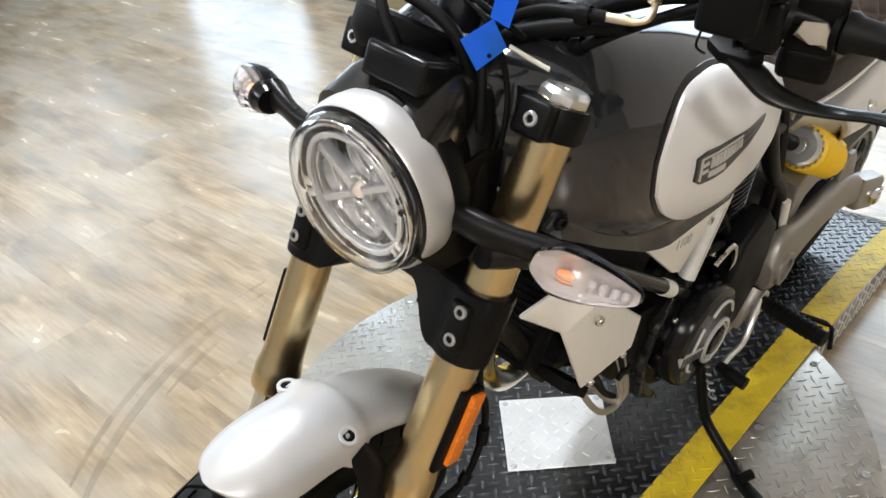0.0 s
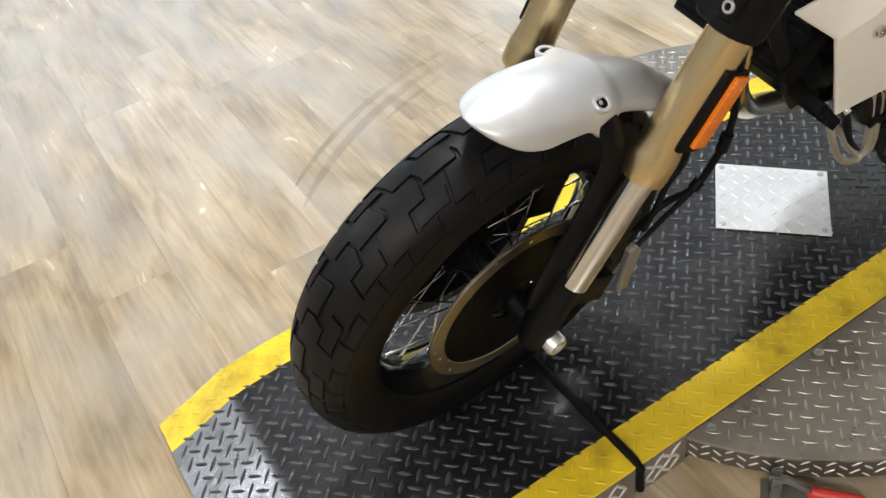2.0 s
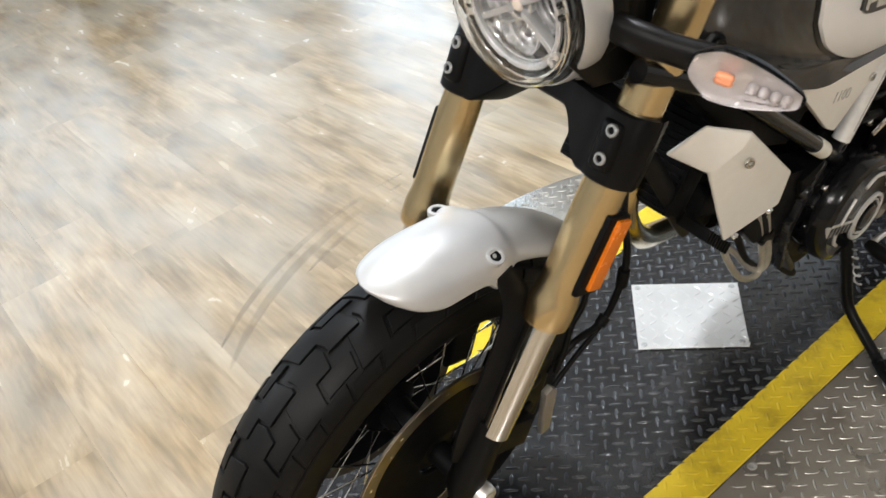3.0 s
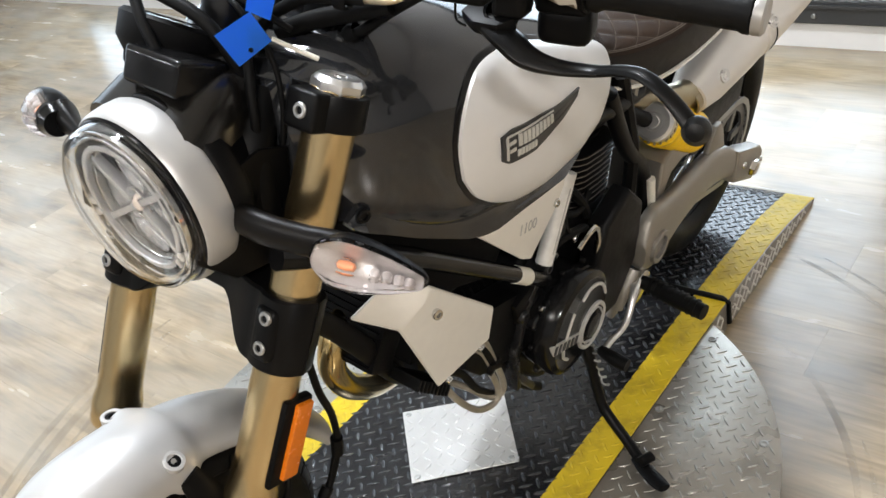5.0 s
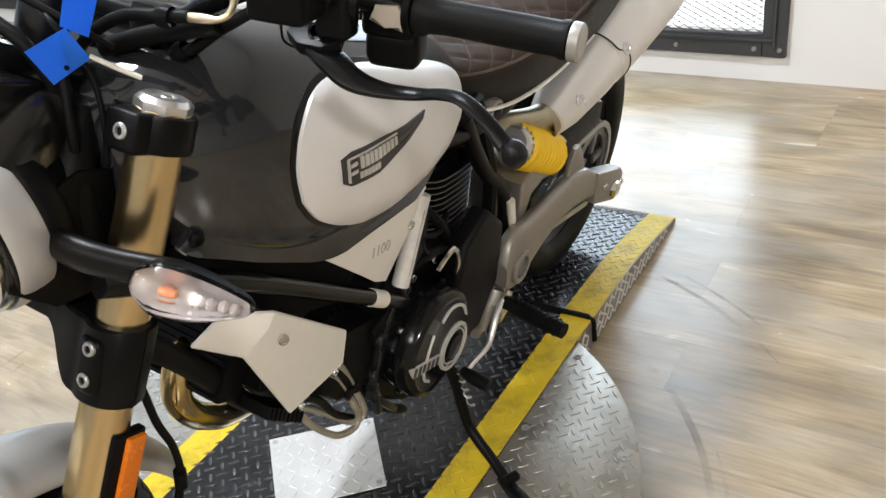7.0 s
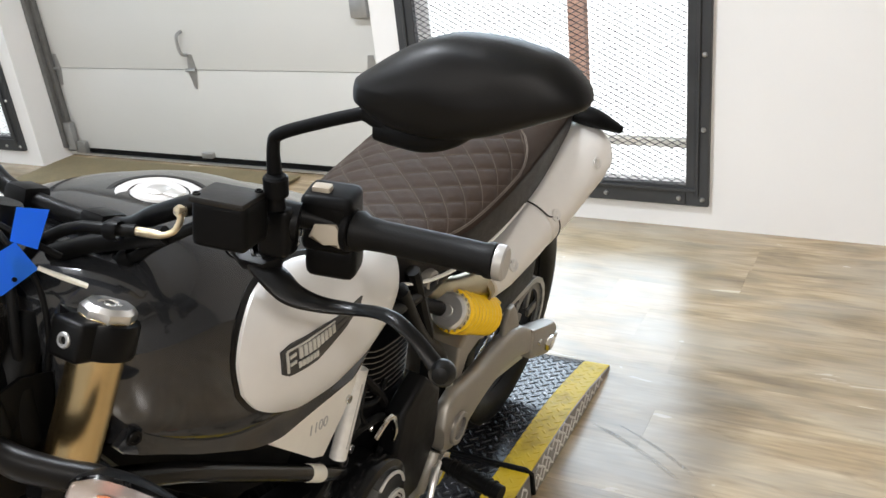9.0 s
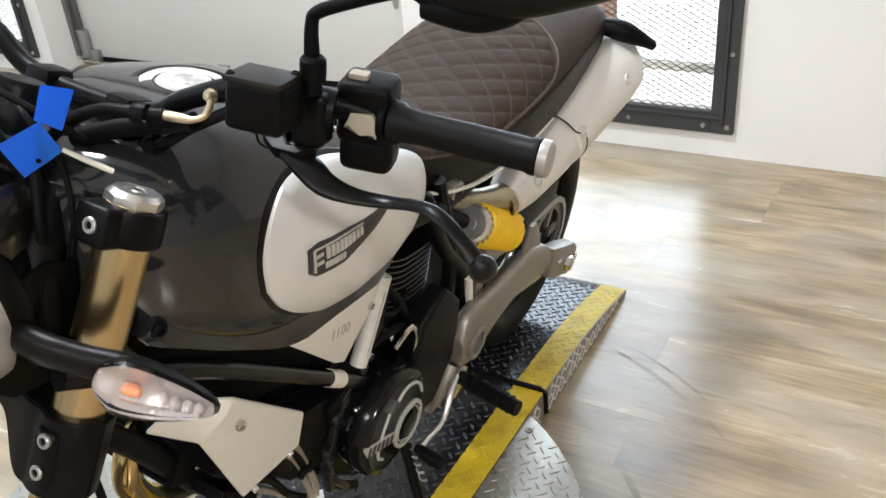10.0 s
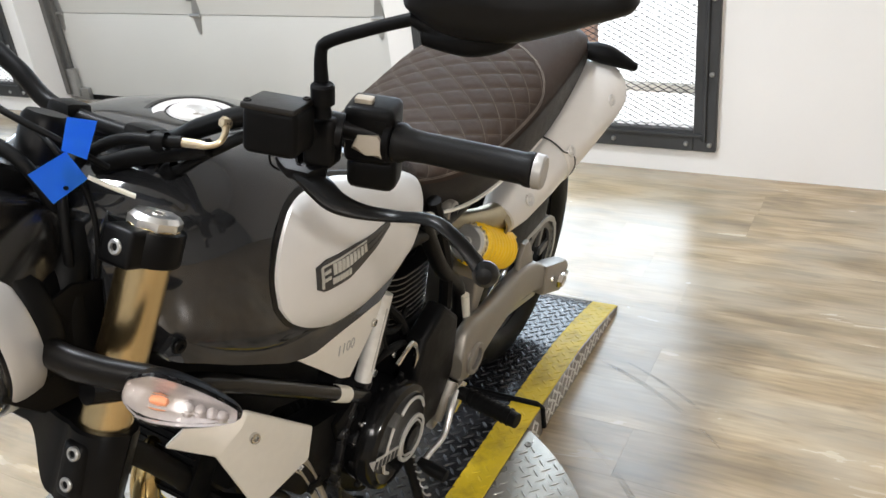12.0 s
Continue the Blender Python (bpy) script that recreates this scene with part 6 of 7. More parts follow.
# --- seat and tail ---
SEAT = [(0.830, 0.072, 0.795, 0.878), (0.900, 0.106, 0.775, 0.858), (0.980, 0.134, 0.755, 0.846), (1.080, 0.160, 0.742, 0.850), (1.200, 0.170, 0.740, 0.868), (1.320, 0.172, 0.750, 0.888), (1.440, 0.168, 0.766, 0.902), (1.550, 0.160, 0.786, 0.908), (1.640, 0.147, 0.802, 0.904), (1.710, 0.118, 0.818, 0.884), (1.740, 0.070, 0.832, 0.868)]
SEAT_FINE = spline(SEAT, 34)
SEAT_Y = [r[0] for r in SEAT_FINE]


def seat_point(y, v, lift=0.0):
    """The seat's surface: v runs across, from -1 to 1."""
    w, lo, hi = (float(np.interp(y, SEAT_Y, [r[j] for r in SEAT_FINE])) for j in (1, 2, 3))
    a = v * math.pi / 2 * 1.12
    if abs(a) < math.pi / 2:
        x, z = w * math.sin(a), hi - (hi - lo) * 0.62 * (1 - math.cos(a) ** 0.62)
    else:
        x, z = math.copysign(w * (1 - 0.25 * (abs(a) - math.pi / 2)), a), lo + (hi - lo) * 0.38 * (1 - (abs(a) - math.pi / 2) / (math.pi / 2 * 0.12))
    return V((x, y, z + lift))


CELL = 0.050


def quilt_zone(y, v):
    """One inside the quilted middle of the saddle, nought outside it."""
    edge = 0.76 - 0.70 * max(0.0, (y - 1.28) / 0.18) ** 2 - 0.10 * max(0.0, (0.92 - y) / 0.05)
    return min(1.0, max(0.0, (edge - abs(v)) / 0.04)) * min(1.0, max(0.0, (y - 0.86) / 0.02))


rings = []
for y, w, lo, hi in SEAT_FINE:
    rg = []
    for k in range(97):
        v = -1 + 2 * k / 96
        p = seat_point(y, v)
        arc = v * w * 1.15
        q1, q2 = (y * 0.8 + arc) / CELL, (y * 0.8 - arc) / CELL
        p.z += quilt_zone(y, v) * 0.0030 * (min(1.0, abs(math.sin(math.pi * q1)) * 1.5) * min(1.0, abs(math.sin(math.pi * q2)) * 1.5) - 0.55)
        rg.append(tuple(p))
    rg += [(w * 0.7, y, lo - 0.002), (-w * 0.7, y, lo - 0.002)]
    rings.append(rg)
seat = part("seat", one(loft, rings), LEATHER, bike, "brown quilted vinyl seat with pale stitching", 60)
bm = bmesh.new()
QUILT_THREAD = mat("brown quilting thread", (0.075, 0.058, 0.045), 0.8)
for fam in (1, -1):
    for n in range(8, 32):
        run = []
        for i in range(200):
            y = 0.862 + 0.60 * i / 199
            w = float(np.interp(y, SEAT_Y, [r[1] for r in SEAT_FINE]))
            v = fam * (n * CELL - y * 0.8) / (w * 1.15)
            if abs(v) < 0.95 and quilt_zone(y, v) > 0.5:
                run.append(seat_point(y, v, -0.0013))
        if len(run) > 3:
            tube(bm, run[::3] if len(run) > 9 else run, 0.0008, 4, 1)
part("quilt_stitching", bm, QUILT_THREAD, seat)
for s in (1, -1):
    for off in (0.0, 0.010):
        pts = []
        for i in range(26):
            y = 0.875 + (1.455 - 0.875) * i / 25
            q = spline(SEAT, 9)
            w, lo, hi = (float(np.interp(y, [r[0] for r in q], [r[j] for r in q])) for j in (1, 2, 3))
            v = 0.74 - 0.70 * max(0, (y - 1.28) / 0.18) ** 2 - 0.10 * max(0.0, (0.92 - y) / 0.05) + off * 2.2
            a = v * math.pi / 2 * 1.12
            pts.append((s * (w * math.sin(a) + 0.0008), y, hi - (hi - lo) * 0.62 * (1 - math.cos(a) ** 0.62) + 0.0012))
        part("stitching", one(tube, pts, 0.0007, 5, 1), THREAD, seat)
    # side apron with its lower seam, the flank's shade put into its darker vinyl
    bm = bmesh.new()
    rows = []
    for y, w, lo, hi in spline(SEAT[1:-1], 5):
        ptsr = []
        for v in (0.81, 0.87, 0.94, 1.0):
            a = v * math.pi / 2 * 1.12
            if a < math.pi / 2:
                x, z = w * math.sin(a), hi - (hi - lo) * 0.62 * (1 - math.cos(a) ** 0.62)
            else:
                x, z = w * (1 - 0.25 * (a - math.pi / 2)), lo + (hi - lo) * 0.38 * (1 - (a - math.pi / 2) / (math.pi / 2 * 0.12))
            ptsr.append((s * (x + 0.003), y, z))
        ptsr.append((s * (w * 0.93 + 0.003), y, lo - 0.010))
        rows.append(ptsr)
    loft(bm, rows, False, False)
    part("side_apron", bm, LEATHER_SHADED, seat, "seat side in shaded brown")
    part("seat_rail_trim", one(tube, [(s * 0.128, 0.900, 0.776), (s * 0.146, 0.960, 0.758), (s * 0.158, 1.04, 0.744), (s * 0.164, 1.14, 0.738), (s * 0.166, 1.24, 0.742), (s * 0.166, 1.34, 0.752)], 0.0042, 8, 5, 0.7), SILVER, bike, "pale trim under the seat")
part("tail_piece", one(box, (0, 1.58, 0.78), (0.17, 0.30, 0.06), Matrix.Rotation(radians(12), 3, "X"), 0.02, 3), PLASTIC, bike)
tail = part("rear_signal", one(tube, [(0.08, 1.62, 0.845), (0.14, 1.64, 0.85), (0.19, 1.655, 0.845), (0.245, 1.70, 0.815)], [0.013, 0.022, 0.027, 0.012], 14, 5, 0.8), PLASTIC, bike, "black rear turn signal")
bm = bmesh.new()
lathe(bm, [(0.022, -0.012), (0.024, 0.0), (0.022, 0.012), (0.016, 0.014), (0.016, -0.014)], (0.135, 0.985, 0.742), (1, 0, 0), 24, False)
lathe(bm, [(0.0, -0.02), (0.017, -0.02), (0.017, 0.004), (0.0, 0.004)], (0.135, 0.985, 0.742), (1, 0, 0), 20)
part("mount_bush", bm, ALU, bike)

# --- rear suspension ---
sh0, sh1 = V((0.145, 1.083, 0.629)), V((0.145, 1.292, 0.500))
sd = (sh1 - sh0).normalized()
shock = part("shock_absorber", one(lathe, [(0.0, -0.034), (0.010, -0.034), (0.011, -0.031), (0.016, -0.031), (0.017, -0.033), (0.030, -0.033), (0.035, -0.028), (0.036, 0.010), (0.022, 0.02), (0.022, 0.20), (0.0, 0.20)], sh0, sd, 36), ALU_BARE, bike, "rear shock absorber with yellow spring")
for k in range(20):
    a = 2 * math.pi * k / 20
    au, uu, ww = basis(sd)
    part("knurl", one(box, sh0 + sd * -0.014 + (uu * math.cos(a) + ww * math.sin(a)) * 0.0352, (0.004, 0.004, 0.010), None, 0.001, 1), ALU, shock)
au, uu, ww = basis(sd)
part("shock_mount", one(tube, [(0.120, 0.985, 0.690), (0.125, 1.015, 0.672), (0.135, 1.045, 0.652)], [0.012, 0.013, 0.014], 16, 4), PLASTIC, shock)
bm = bmesh.new()
pts = []
for k in range(9 * 18 + 1):
    t = k / 18
    pts.append(sh0 + sd * (0.002 + 0.0200 * t) + (uu * math.cos(2 * math.pi * t) + ww * math.sin(2 * math.pi * t)) * 0.0370)
tube(bm, pts, 0.0072, 10, 1)
part("coil_spring", bm, YELLOW_SPRING, shock, "bright yellow coil spring")
part("spring_sleeve", one(lathe, [(0.030, -0.004), (0.042, -0.003), (0.0425, 0.004), (0.040, 0.008), (0.040, 0.172), (0.036, 0.190), (0.026, 0.200)], sh0, sd, 32, False), YELLOW_SPRING, shock)

ARM = [(0.988, 0.432, 0.378), (1.010, 0.468, 0.356), (1.045, 0.482, 0.342), (1.090, 0.474, 0.352), (1.160, 0.468, 0.372), (1.240, 0.466, 0.380), (1.310, 0.462, 0.372), (1.380, 0.436, 0.352), (1.430, 0.402, 0.330), (1.480, 0.372, 0.305)]
rings = []
for y, hi, lo in spline(ARM, 5):
    w = 0.019
    zc, h = (hi + lo) / 2, (hi - lo) / 2
    rings.append([(0.172 + w * math.copysign(abs(math.cos(a)) ** 0.55, math.cos(a)), y, zc + h * math.copysign(abs(math.sin(a)) ** 0.62, math.sin(a))) for a in [2 * math.pi * k / 24 for k in range(24)]])
arm = part("swingarm", one(loft, rings), ALU, bike, "cast aluminium swingarm", 50)
part("pivot_ring", one(ring, (0.184, 1.045, 0.396), (1, 0, 0), 0.034, 0.023, 0.014, 40), ALU, arm)
# bore in a darker cast tone, the shade of the hole put into its colour
part("pivot_socket", one(lathe, [(0.023, 0.0), (0.023, -0.018), (0.0, -0.018)], (0.197, 1.045, 0.396), (1, 0, 0), 28, False), mat("shadowed cast bore", (0.20, 0.19, 0.18), 0.5, 0.6), arm)
part("fin", one(prism, [(1.275, 0.445), (1.290, 0.492), (1.303, 0.520), (1.326, 0.520), (1.345, 0.496), (1.372, 0.440)], (0.164, 0, 0), (0, 1, 0), (0, 0, 1), 0.014, 0.005, 3), ALU, arm)
part("lower_web", one(tube, [(0.168, 0.985, 0.372), (0.166, 0.955, 0.335), (0.164, 0.945, 0.300)], [0.020, 0.017, 0.013], 14, 4, 0.7), ALU, arm)
part("cross_brace", one(prism, [(1.085, 0.455), (1.090, 0.545), (1.140, 0.568), (1.225, 0.566), (1.275, 0.520), (1.262, 0.470), (1.250, 0.500), (1.180, 0.520), (1.125, 0.512), (1.110, 0.465)], (-0.10, 0, 0), (0, 1, 0), (0, 0, 1), 0.262, 0.008, 3), ALU, arm)
part("shock_lug", one(lathe, [(0.0, -0.02), (0.026, -0.02), (0.026, 0.02), (0.012, 0.022), (0.0, 0.016)], (0.150, 1.235, 0.545), (1, 0, 0), 24), ALU, arm)
part("right_arm", one(prism, [(0.99, 0.36), (1.02, 0.43), (1.25, 0.46), (1.60, 0.34), (1.60, 0.29), (1.30, 0.35)], (-0.175, 0, 0), (0, 1, 0), (0, 0, 1), 0.034, 0.010, 3), ALU, arm)
part("adjuster_block", one(prism, [(1.425, 0.402), (1.480, 0.380), (1.580, 0.338), (1.602, 0.315), (1.598, 0.270), (1.555, 0.258), (1.430, 0.318)], (0.160, 0, 0), (0, 1, 0), (0, 0, 1), 0.036, 0.007, 3), ALU, arm)
for y, z in ((1.470, 0.345), (1.585, 0.298)):
    part("adjuster_bolt", one(bolt, (0.196, y, z), (1, 0, 0), 0.008, 0.006), CHROME, arm)
part("axle_nut", one(lathe, [(0.020, 0), (0.020, 0.012), (0.017, 0.016), (0.010, 0.016), (0, 0.016)], (0.194, 1.535, 0.305), (1, 0, 0), 6), CHROME, arm)
part("hanger_plate", one(prism, [(0.955, 0.440), (0.975, 0.455), (1.000, 0.430), (1.000, 0.350), (0.985, 0.300), (0.970, 0.262), (0.950, 0.262), (0.950, 0.330)], (0.140, 0, 0), (0, 1, 0), (0, 0, 1), 0.018, 0.006, 3), ALU, bike, "cast aluminium footrest hanger")
# chain and guard
chain = []
for i in range(66):
    t = i / 66
    if t < 0.36:
        p = V((0.115, 0.95 + (WR.y - 0.95) * (t / 0.36), 0.470 - 0.045 * (t / 0.36)))
    elif t < 0.5:
        a = math.pi / 2 - math.pi * (t - 0.36) / 0.14
        p = V((0.115, WR.y + 0.108 * math.cos(a), WR.z + 0.108 * math.sin(a)))
    elif t < 0.86:
        p = V((0.115, WR.y + (0.95 - WR.y) * ((t - 0.5) / 0.36), WR.z - 0.108 + 0.17 * ((t - 0.5) / 0.36)))
    else:
        a = -math.pi / 2 - math.pi * (t - 0.86) / 0.14
        p = V((0.115, 0.95 + 0.045 * math.cos(a), 0.425 + 0.045 * math.sin(a)))
    chain.append(p)
bm = bmesh.new()
for i in range(66):
    p, q = chain[i], chain[(i + 1) % 66]
    m = (p + q) / 2
    ang = math.atan2(q.z - p.z, q.y - p.y)
    for dx in (-0.008, 0.008):
        box(bm, m + V((dx, 0, 0)), (0.003, (q - p).length * 1.1, 0.014), Matrix.Rotation(ang, 3, "X"), 0)
    lathe(bm, [(0.005, -0.009), (0.005, 0.009)], p, (1, 0, 0), 8)
part("drive_chain", bm, GALV, bike, "worn steel drive chain")
part("chain_guard", one(prism, [(1.16, 0.50), (1.30, 0.550), (1.46, 0.555), (1.535, 0.520), (1.530, 0.465), (1.36, 0.470), (1.18, 0.45)], (0.090, 0, 0), (0, 1, 0), (0, 0, 1), 0.052, 0.010, 3), PLASTIC, bike, "black plastic chain guard")
part("plate_hanger", one(tube, [(0.120, 1.30, 0.64), (0.125, 1.36, 0.60), (0.120, 1.42, 0.57)], 0.006, 8, 4), CHROME, bike)

# --- foot controls and side stand ---
peg = part("footrest", one(tube, [(0.175, 1.010, 0.330), (0.245, 0.995, 0.335), (0.318, 0.982, 0.340)], [0.013, 0.0165, 0.0155], 14, 4), HOSE, bike, "black rubber footrest")
part("peg_bracket", one(prism, [(0.965, 0.300), (0.975, 0.352), (1.010, 0.362), (1.032, 0.340), (1.025, 0.305), (0.990, 0.292)], (0.164, 0, 0), (0, 1, 0), (0, 0, 1), 0.024, 0.005, 2), CHROME, peg)
for k in range(9):
    part("peg_rib", one(lathe, [(0.0182, -0.002), (0.0182, 0.002)], (0.205 + 0.012 * k, 1.004 - 0.0022 * k, 0.332 + 0.0008 * k), (0.99, -0.1, 0.05), 12), HOSE, peg)
shift = part("gear_lever", one(tube, [(0.180, 0.985, 0.350), (0.195, 0.945, 0.352), (0.205, 0.900, 0.315), (0.205, 0.845, 0.318), (0.210, 0.800, 0.330)], [0.010, 0.0075, 0.0058, 0.0058, 0.0068], 12, 5, 0.6), ALU_BARE, bike, "cast aluminium gear lever")
part("toe_peg", one(tube, [(0.205, 0.803, 0.330), (0.228, 0.798, 0.330), (0.262, 0.795, 0.330)], [0.009, 0.013, 0.012], 12, 4), HOSE, shift)
stand = part("side_stand", one(tube, [(0.140, 0.858, 0.285), (0.160, 0.862, 0.225), (0.178, 0.868, 0.150), (0.200, 0.866, 0.105), (0.262, 0.848, 0.070), (0.326, 0.818, 0.048)], [0.016, 0.0115, 0.0105, 0.0105, 0.0105, 0.0105], 14, 6), BLACK, bike, "black steel side stand, folded down")
part("stand_foot", one(tube, [(0.290, 0.826, DTOP + 0.074), (0.318, 0.812, DTOP + 0.0745), (0.352, 0.793, DTOP + 0.0815), (0.368, 0.785, DTOP + 0.0865)], [0.011, 0.0155, 0.0165, 0.013], 14, 4, 0.52, up=(0.186, 0, 0.98)), HOSE, stand)
part("foot_hinge", one(lathe, [(0.010, -0.014), (0.010, 0.014)], (0.312, 0.822, DTOP + 0.090), (0.4, 0.9, 0), 14), BLACK, stand)
bm = bmesh.new()
tube(bm, [V((0.150 + 0.045 * t, 0.850 + 0.01 * t, 0.285 - 0.12 * t)) + V((0.006 * math.cos(40 * t), 0.012 + 0.006 * math.sin(40 * t), 0)) for t in [k / 60 for k in range(61)]], 0.0018, 5, 1)
part("return_spring", bm, GALV, stand)

# --- handlebar and controls ---
MIRROR_RIM = [(0.3603, 1.3041), (0.3616, 1.3080), (0.3678, 1.3126), (0.3790, 1.3212), (0.3971, 1.3338), (0.4148, 1.3427), (0.4322, 1.3484), (0.4538, 1.3502), (0.4751, 1.3500), (0.4963, 1.3470), (0.5111, 1.3435), (0.5244, 1.3356), (0.5352, 1.3256), (0.5390, 1.3188), (0.5385, 1.3137), (0.5304, 1.3070), (0.5066, 1.2962), (0.4732, 1.2814), (0.4469, 1.2740), (0.4191, 1.2715), (0.3926, 1.2745), (0.3763, 1.2814), (0.3679, 1.2863), (0.3615, 1.2906), (0.3599, 1.2977)]
GRIP0, GRIP1 = V((0.3365, 0.4500, 1.1380)), V((0.4610, 0.4680, 1.1385))
GRIPRUBBER = mat("worn grip rubber", (0.0062, 0.0060, 0.0058), 0.52, 0.0, 0.25, 40, 0.10, 500, spec=0.14)
LID = mat("scuffed lid plastic", (0.0085, 0.0075, 0.0065), 0.45, 0.0, 0.45, 45, 0.15, 500, spec=0.3)
TAN_KEY = mat("tan grey switch key", (0.36, 0.315, 0.25), 0.5, 0.0, 0.08, 60)
LEVER = mat("satin black lever", (0.0034, 0.0033, 0.0032), 0.34, 0.0, 0.3, 40, 0.05, 500, spec=0.22)
bar = part("handlebar", one(tube, [(-0.440, 0.465, 1.1385), (-0.340, 0.4505, 1.138), (-0.300, 0.438, 1.144), (-0.240, 0.412, 1.153), (-0.185, 0.404, 1.144), (-0.130, 0.402, 1.118), (-0.07, 0.398, 1.088), (0.07, 0.398, 1.088), (0.130, 0.402, 1.118), (0.185, 0.404, 1.144), (0.240, 0.412, 1.153), (0.300, 0.438, 1.144), (0.340, 0.4505, 1.138), (0.440, 0.465, 1.1385)], 0.0105, 14, 6), BLACK, bike, "wide black tapered handlebar")
for s in (1, -1):
    part("bar_clamp", one(box, (s * 0.055, 0.396, 1.084), (0.034, 0.036, 0.036), Matrix.Rotation(radians(-20), 3, "X"), 0.008), BLACK, bar)
    base_, end_ = V((GRIP0.x * s, GRIP0.y, GRIP0.z)), V((GRIP1.x * s, GRIP1.y, GRIP1.z))
    d = (end_ - base_).normalized()
    o, ln = base_, (end_ - base_).length
    grip = part("grip", one(lathe, [(0.0115, -0.010), (0.0190, -0.009), (0.0195, -0.003), (0.0160, 0.003), (0.0148, 0.020), (0.0152, ln * 0.55), (0.0150, ln - 0.010), (0.0166, ln - 0.006), (0.0166, ln - 0.001), (0.0115, ln)], o, d, 32, False), GRIPRUBBER, bar, "black rubber hand grip")
    part("bar_end", one(lathe, [(0.0115, ln), (0.0160, ln + 0.0005), (0.0166, ln + 0.002), (0.0162, ln + 0.0085), (0.0140, ln + 0.0105), (0.0, ln + 0.0105)], o, d, 28), mat("dull bar end metal", (0.40, 0.385, 0.36), 0.42, 0.5), grip, "pale bar end weight")
    yaw = Matrix.Rotation(radians(s * 16), 3, "Z")
    hc = V((s * 0.2990, 0.4530, 1.1290))
    bm = bmesh.new()
    box(bm, hc + yaw @ V((0, 0, 0.013)), (0.050, 0.044, 0.058), yaw, 0.009, 3)
    sw = part("switch_housing", bm, PLASTIC, bar, "black handlebar switch housing")
    part("lower_block", one(box, hc + yaw @ V((0.002, 0.001, -0.028)), (0.050, 0.040, 0.036), yaw, 0.011, 3), PLASTIC, sw)
    if s > 0:
        rake = Matrix.Rotation(radians(-14), 3, "X")
        bm = bmesh.new()
        prism(bm, [(-0.016, -0.004), (-0.011, 0.010), (0.009, 0.011), (0.016, 0.001), (0.014, -0.011), (0.000, -0.006)], hc + yaw @ V((0.002, -0.0205, 0.006)), yaw @ V((1, 0, 0)), yaw @ rake @ V((0, 0, 1)), 0.009, 0.003, 2)
        part("flash_button", bm, TAN_KEY, sw, "pale switch button")
        part("top_button", one(box, hc + yaw @ V((-0.008, -0.004, 0.043)), (0.018, 0.013, 0.008), yaw, 0.003), TAN_KEY, sw, "pale switch button")
        part("upper_switch", one(box, hc + yaw @ V((0.012, -0.020, 0.026)), (0.012, 0.006, 0.012), yaw, 0.002), HOSE, sw)
        for dx, dz in ((-0.026, 0.022), (-0.024, 0.002)):
            part("housing_screw", one(bolt, hc + yaw @ V((dx, -0.016, dz)), yaw @ V((-0.4, -0.9, 0.1)), 0.0045, 0.004), CHROME, sw)
        part("rocker", one(lathe, [(0.010, 0), (0.010, 0.006), (0.007, 0.009), (0.0, 0.009)], hc + yaw @ V((-0.027, -0.010, 0.016)), yaw @ V((-0.8, -0.6, 0.1)), 16), HOSE, sw)
    part("bar_ring", one(ring, o - d * 0.018, d, 0.0210, 0.0115, 0.007, 28), PLASTIC, sw)
    # master cylinder, reservoir and lever
    rot = Matrix.Rotation(radians(s * 12), 3, "Z") @ Matrix.Rotation(radians(-8), 3, "X")
    res = part("reservoir", one(box, (s * 0.264, 0.352, 1.173), (0.050, 0.046, 0.042), rot, 0.007, 3), PLASTIC, bar, "black clutch fluid reservoir" if s > 0 else "black brake fluid reservoir")
    part("reservoir_lid", one(box, (s * 0.264, 0.351, 1.1950), (0.0495, 0.0455, 0.006), rot, 0.0028), LID, res, "scuffed black reservoir lid")
    for dx, dy in ((-0.020, -0.016), (0.020, 0.016)):
        part("lid_screw", one(bolt, V((s * 0.264, 0.351, 1.1978)) + rot @ V((dx, dy, 0)), (0, 0, 1), 0.0035, 0.002), GLOSSBLACK, res)
    bm = bmesh.new()
    box(bm, (s * 0.277, 0.400, 1.146), (0.030, 0.030, 0.048), rot, 0.007, 3)
    tube(bm, [(s * 0.262, 0.398, 1.156), (s * 0.290, 0.412, 1.151)], 0.0185, 18, 1)
    part("perch", bm, BLACK, bar, "black lever perch clamped on the bar")
    bm = bmesh.new()
    prism(bm, [(s * x, y) for x, y in ((-0.030, -0.006), (-0.028, 0.010), (-0.006, 0.016), (0.016, 0.014), (0.022, 0.000), (0.012, -0.014), (-0.012, -0.016))][::s], V((s * 0.2640, 0.392, 1.1115)), (1, 0, 0), (0, 0.96, 0.28), 0.014, 0.003, 2)
    part("pivot_block", bm, BLACK, bar)
    part("pivot_screw", one(lathe, [(0.0095, -0.004), (0.0095, 0.002), (0.0070, 0.0025), (0.0062, -0.002), (0.0, -0.002)], (s * 0.2656, 0.3877, 1.1270), (s * 0.25, -0.72, 0.64), 18), GLOSSBLACK, bar)
    part("adjuster_screw", one(tube, [(s * 0.276, 0.408, 1.134), (s * 0.288, 0.412, 1.126)], [0.0055, 0.0045], 8, 1), CHROME, bar)
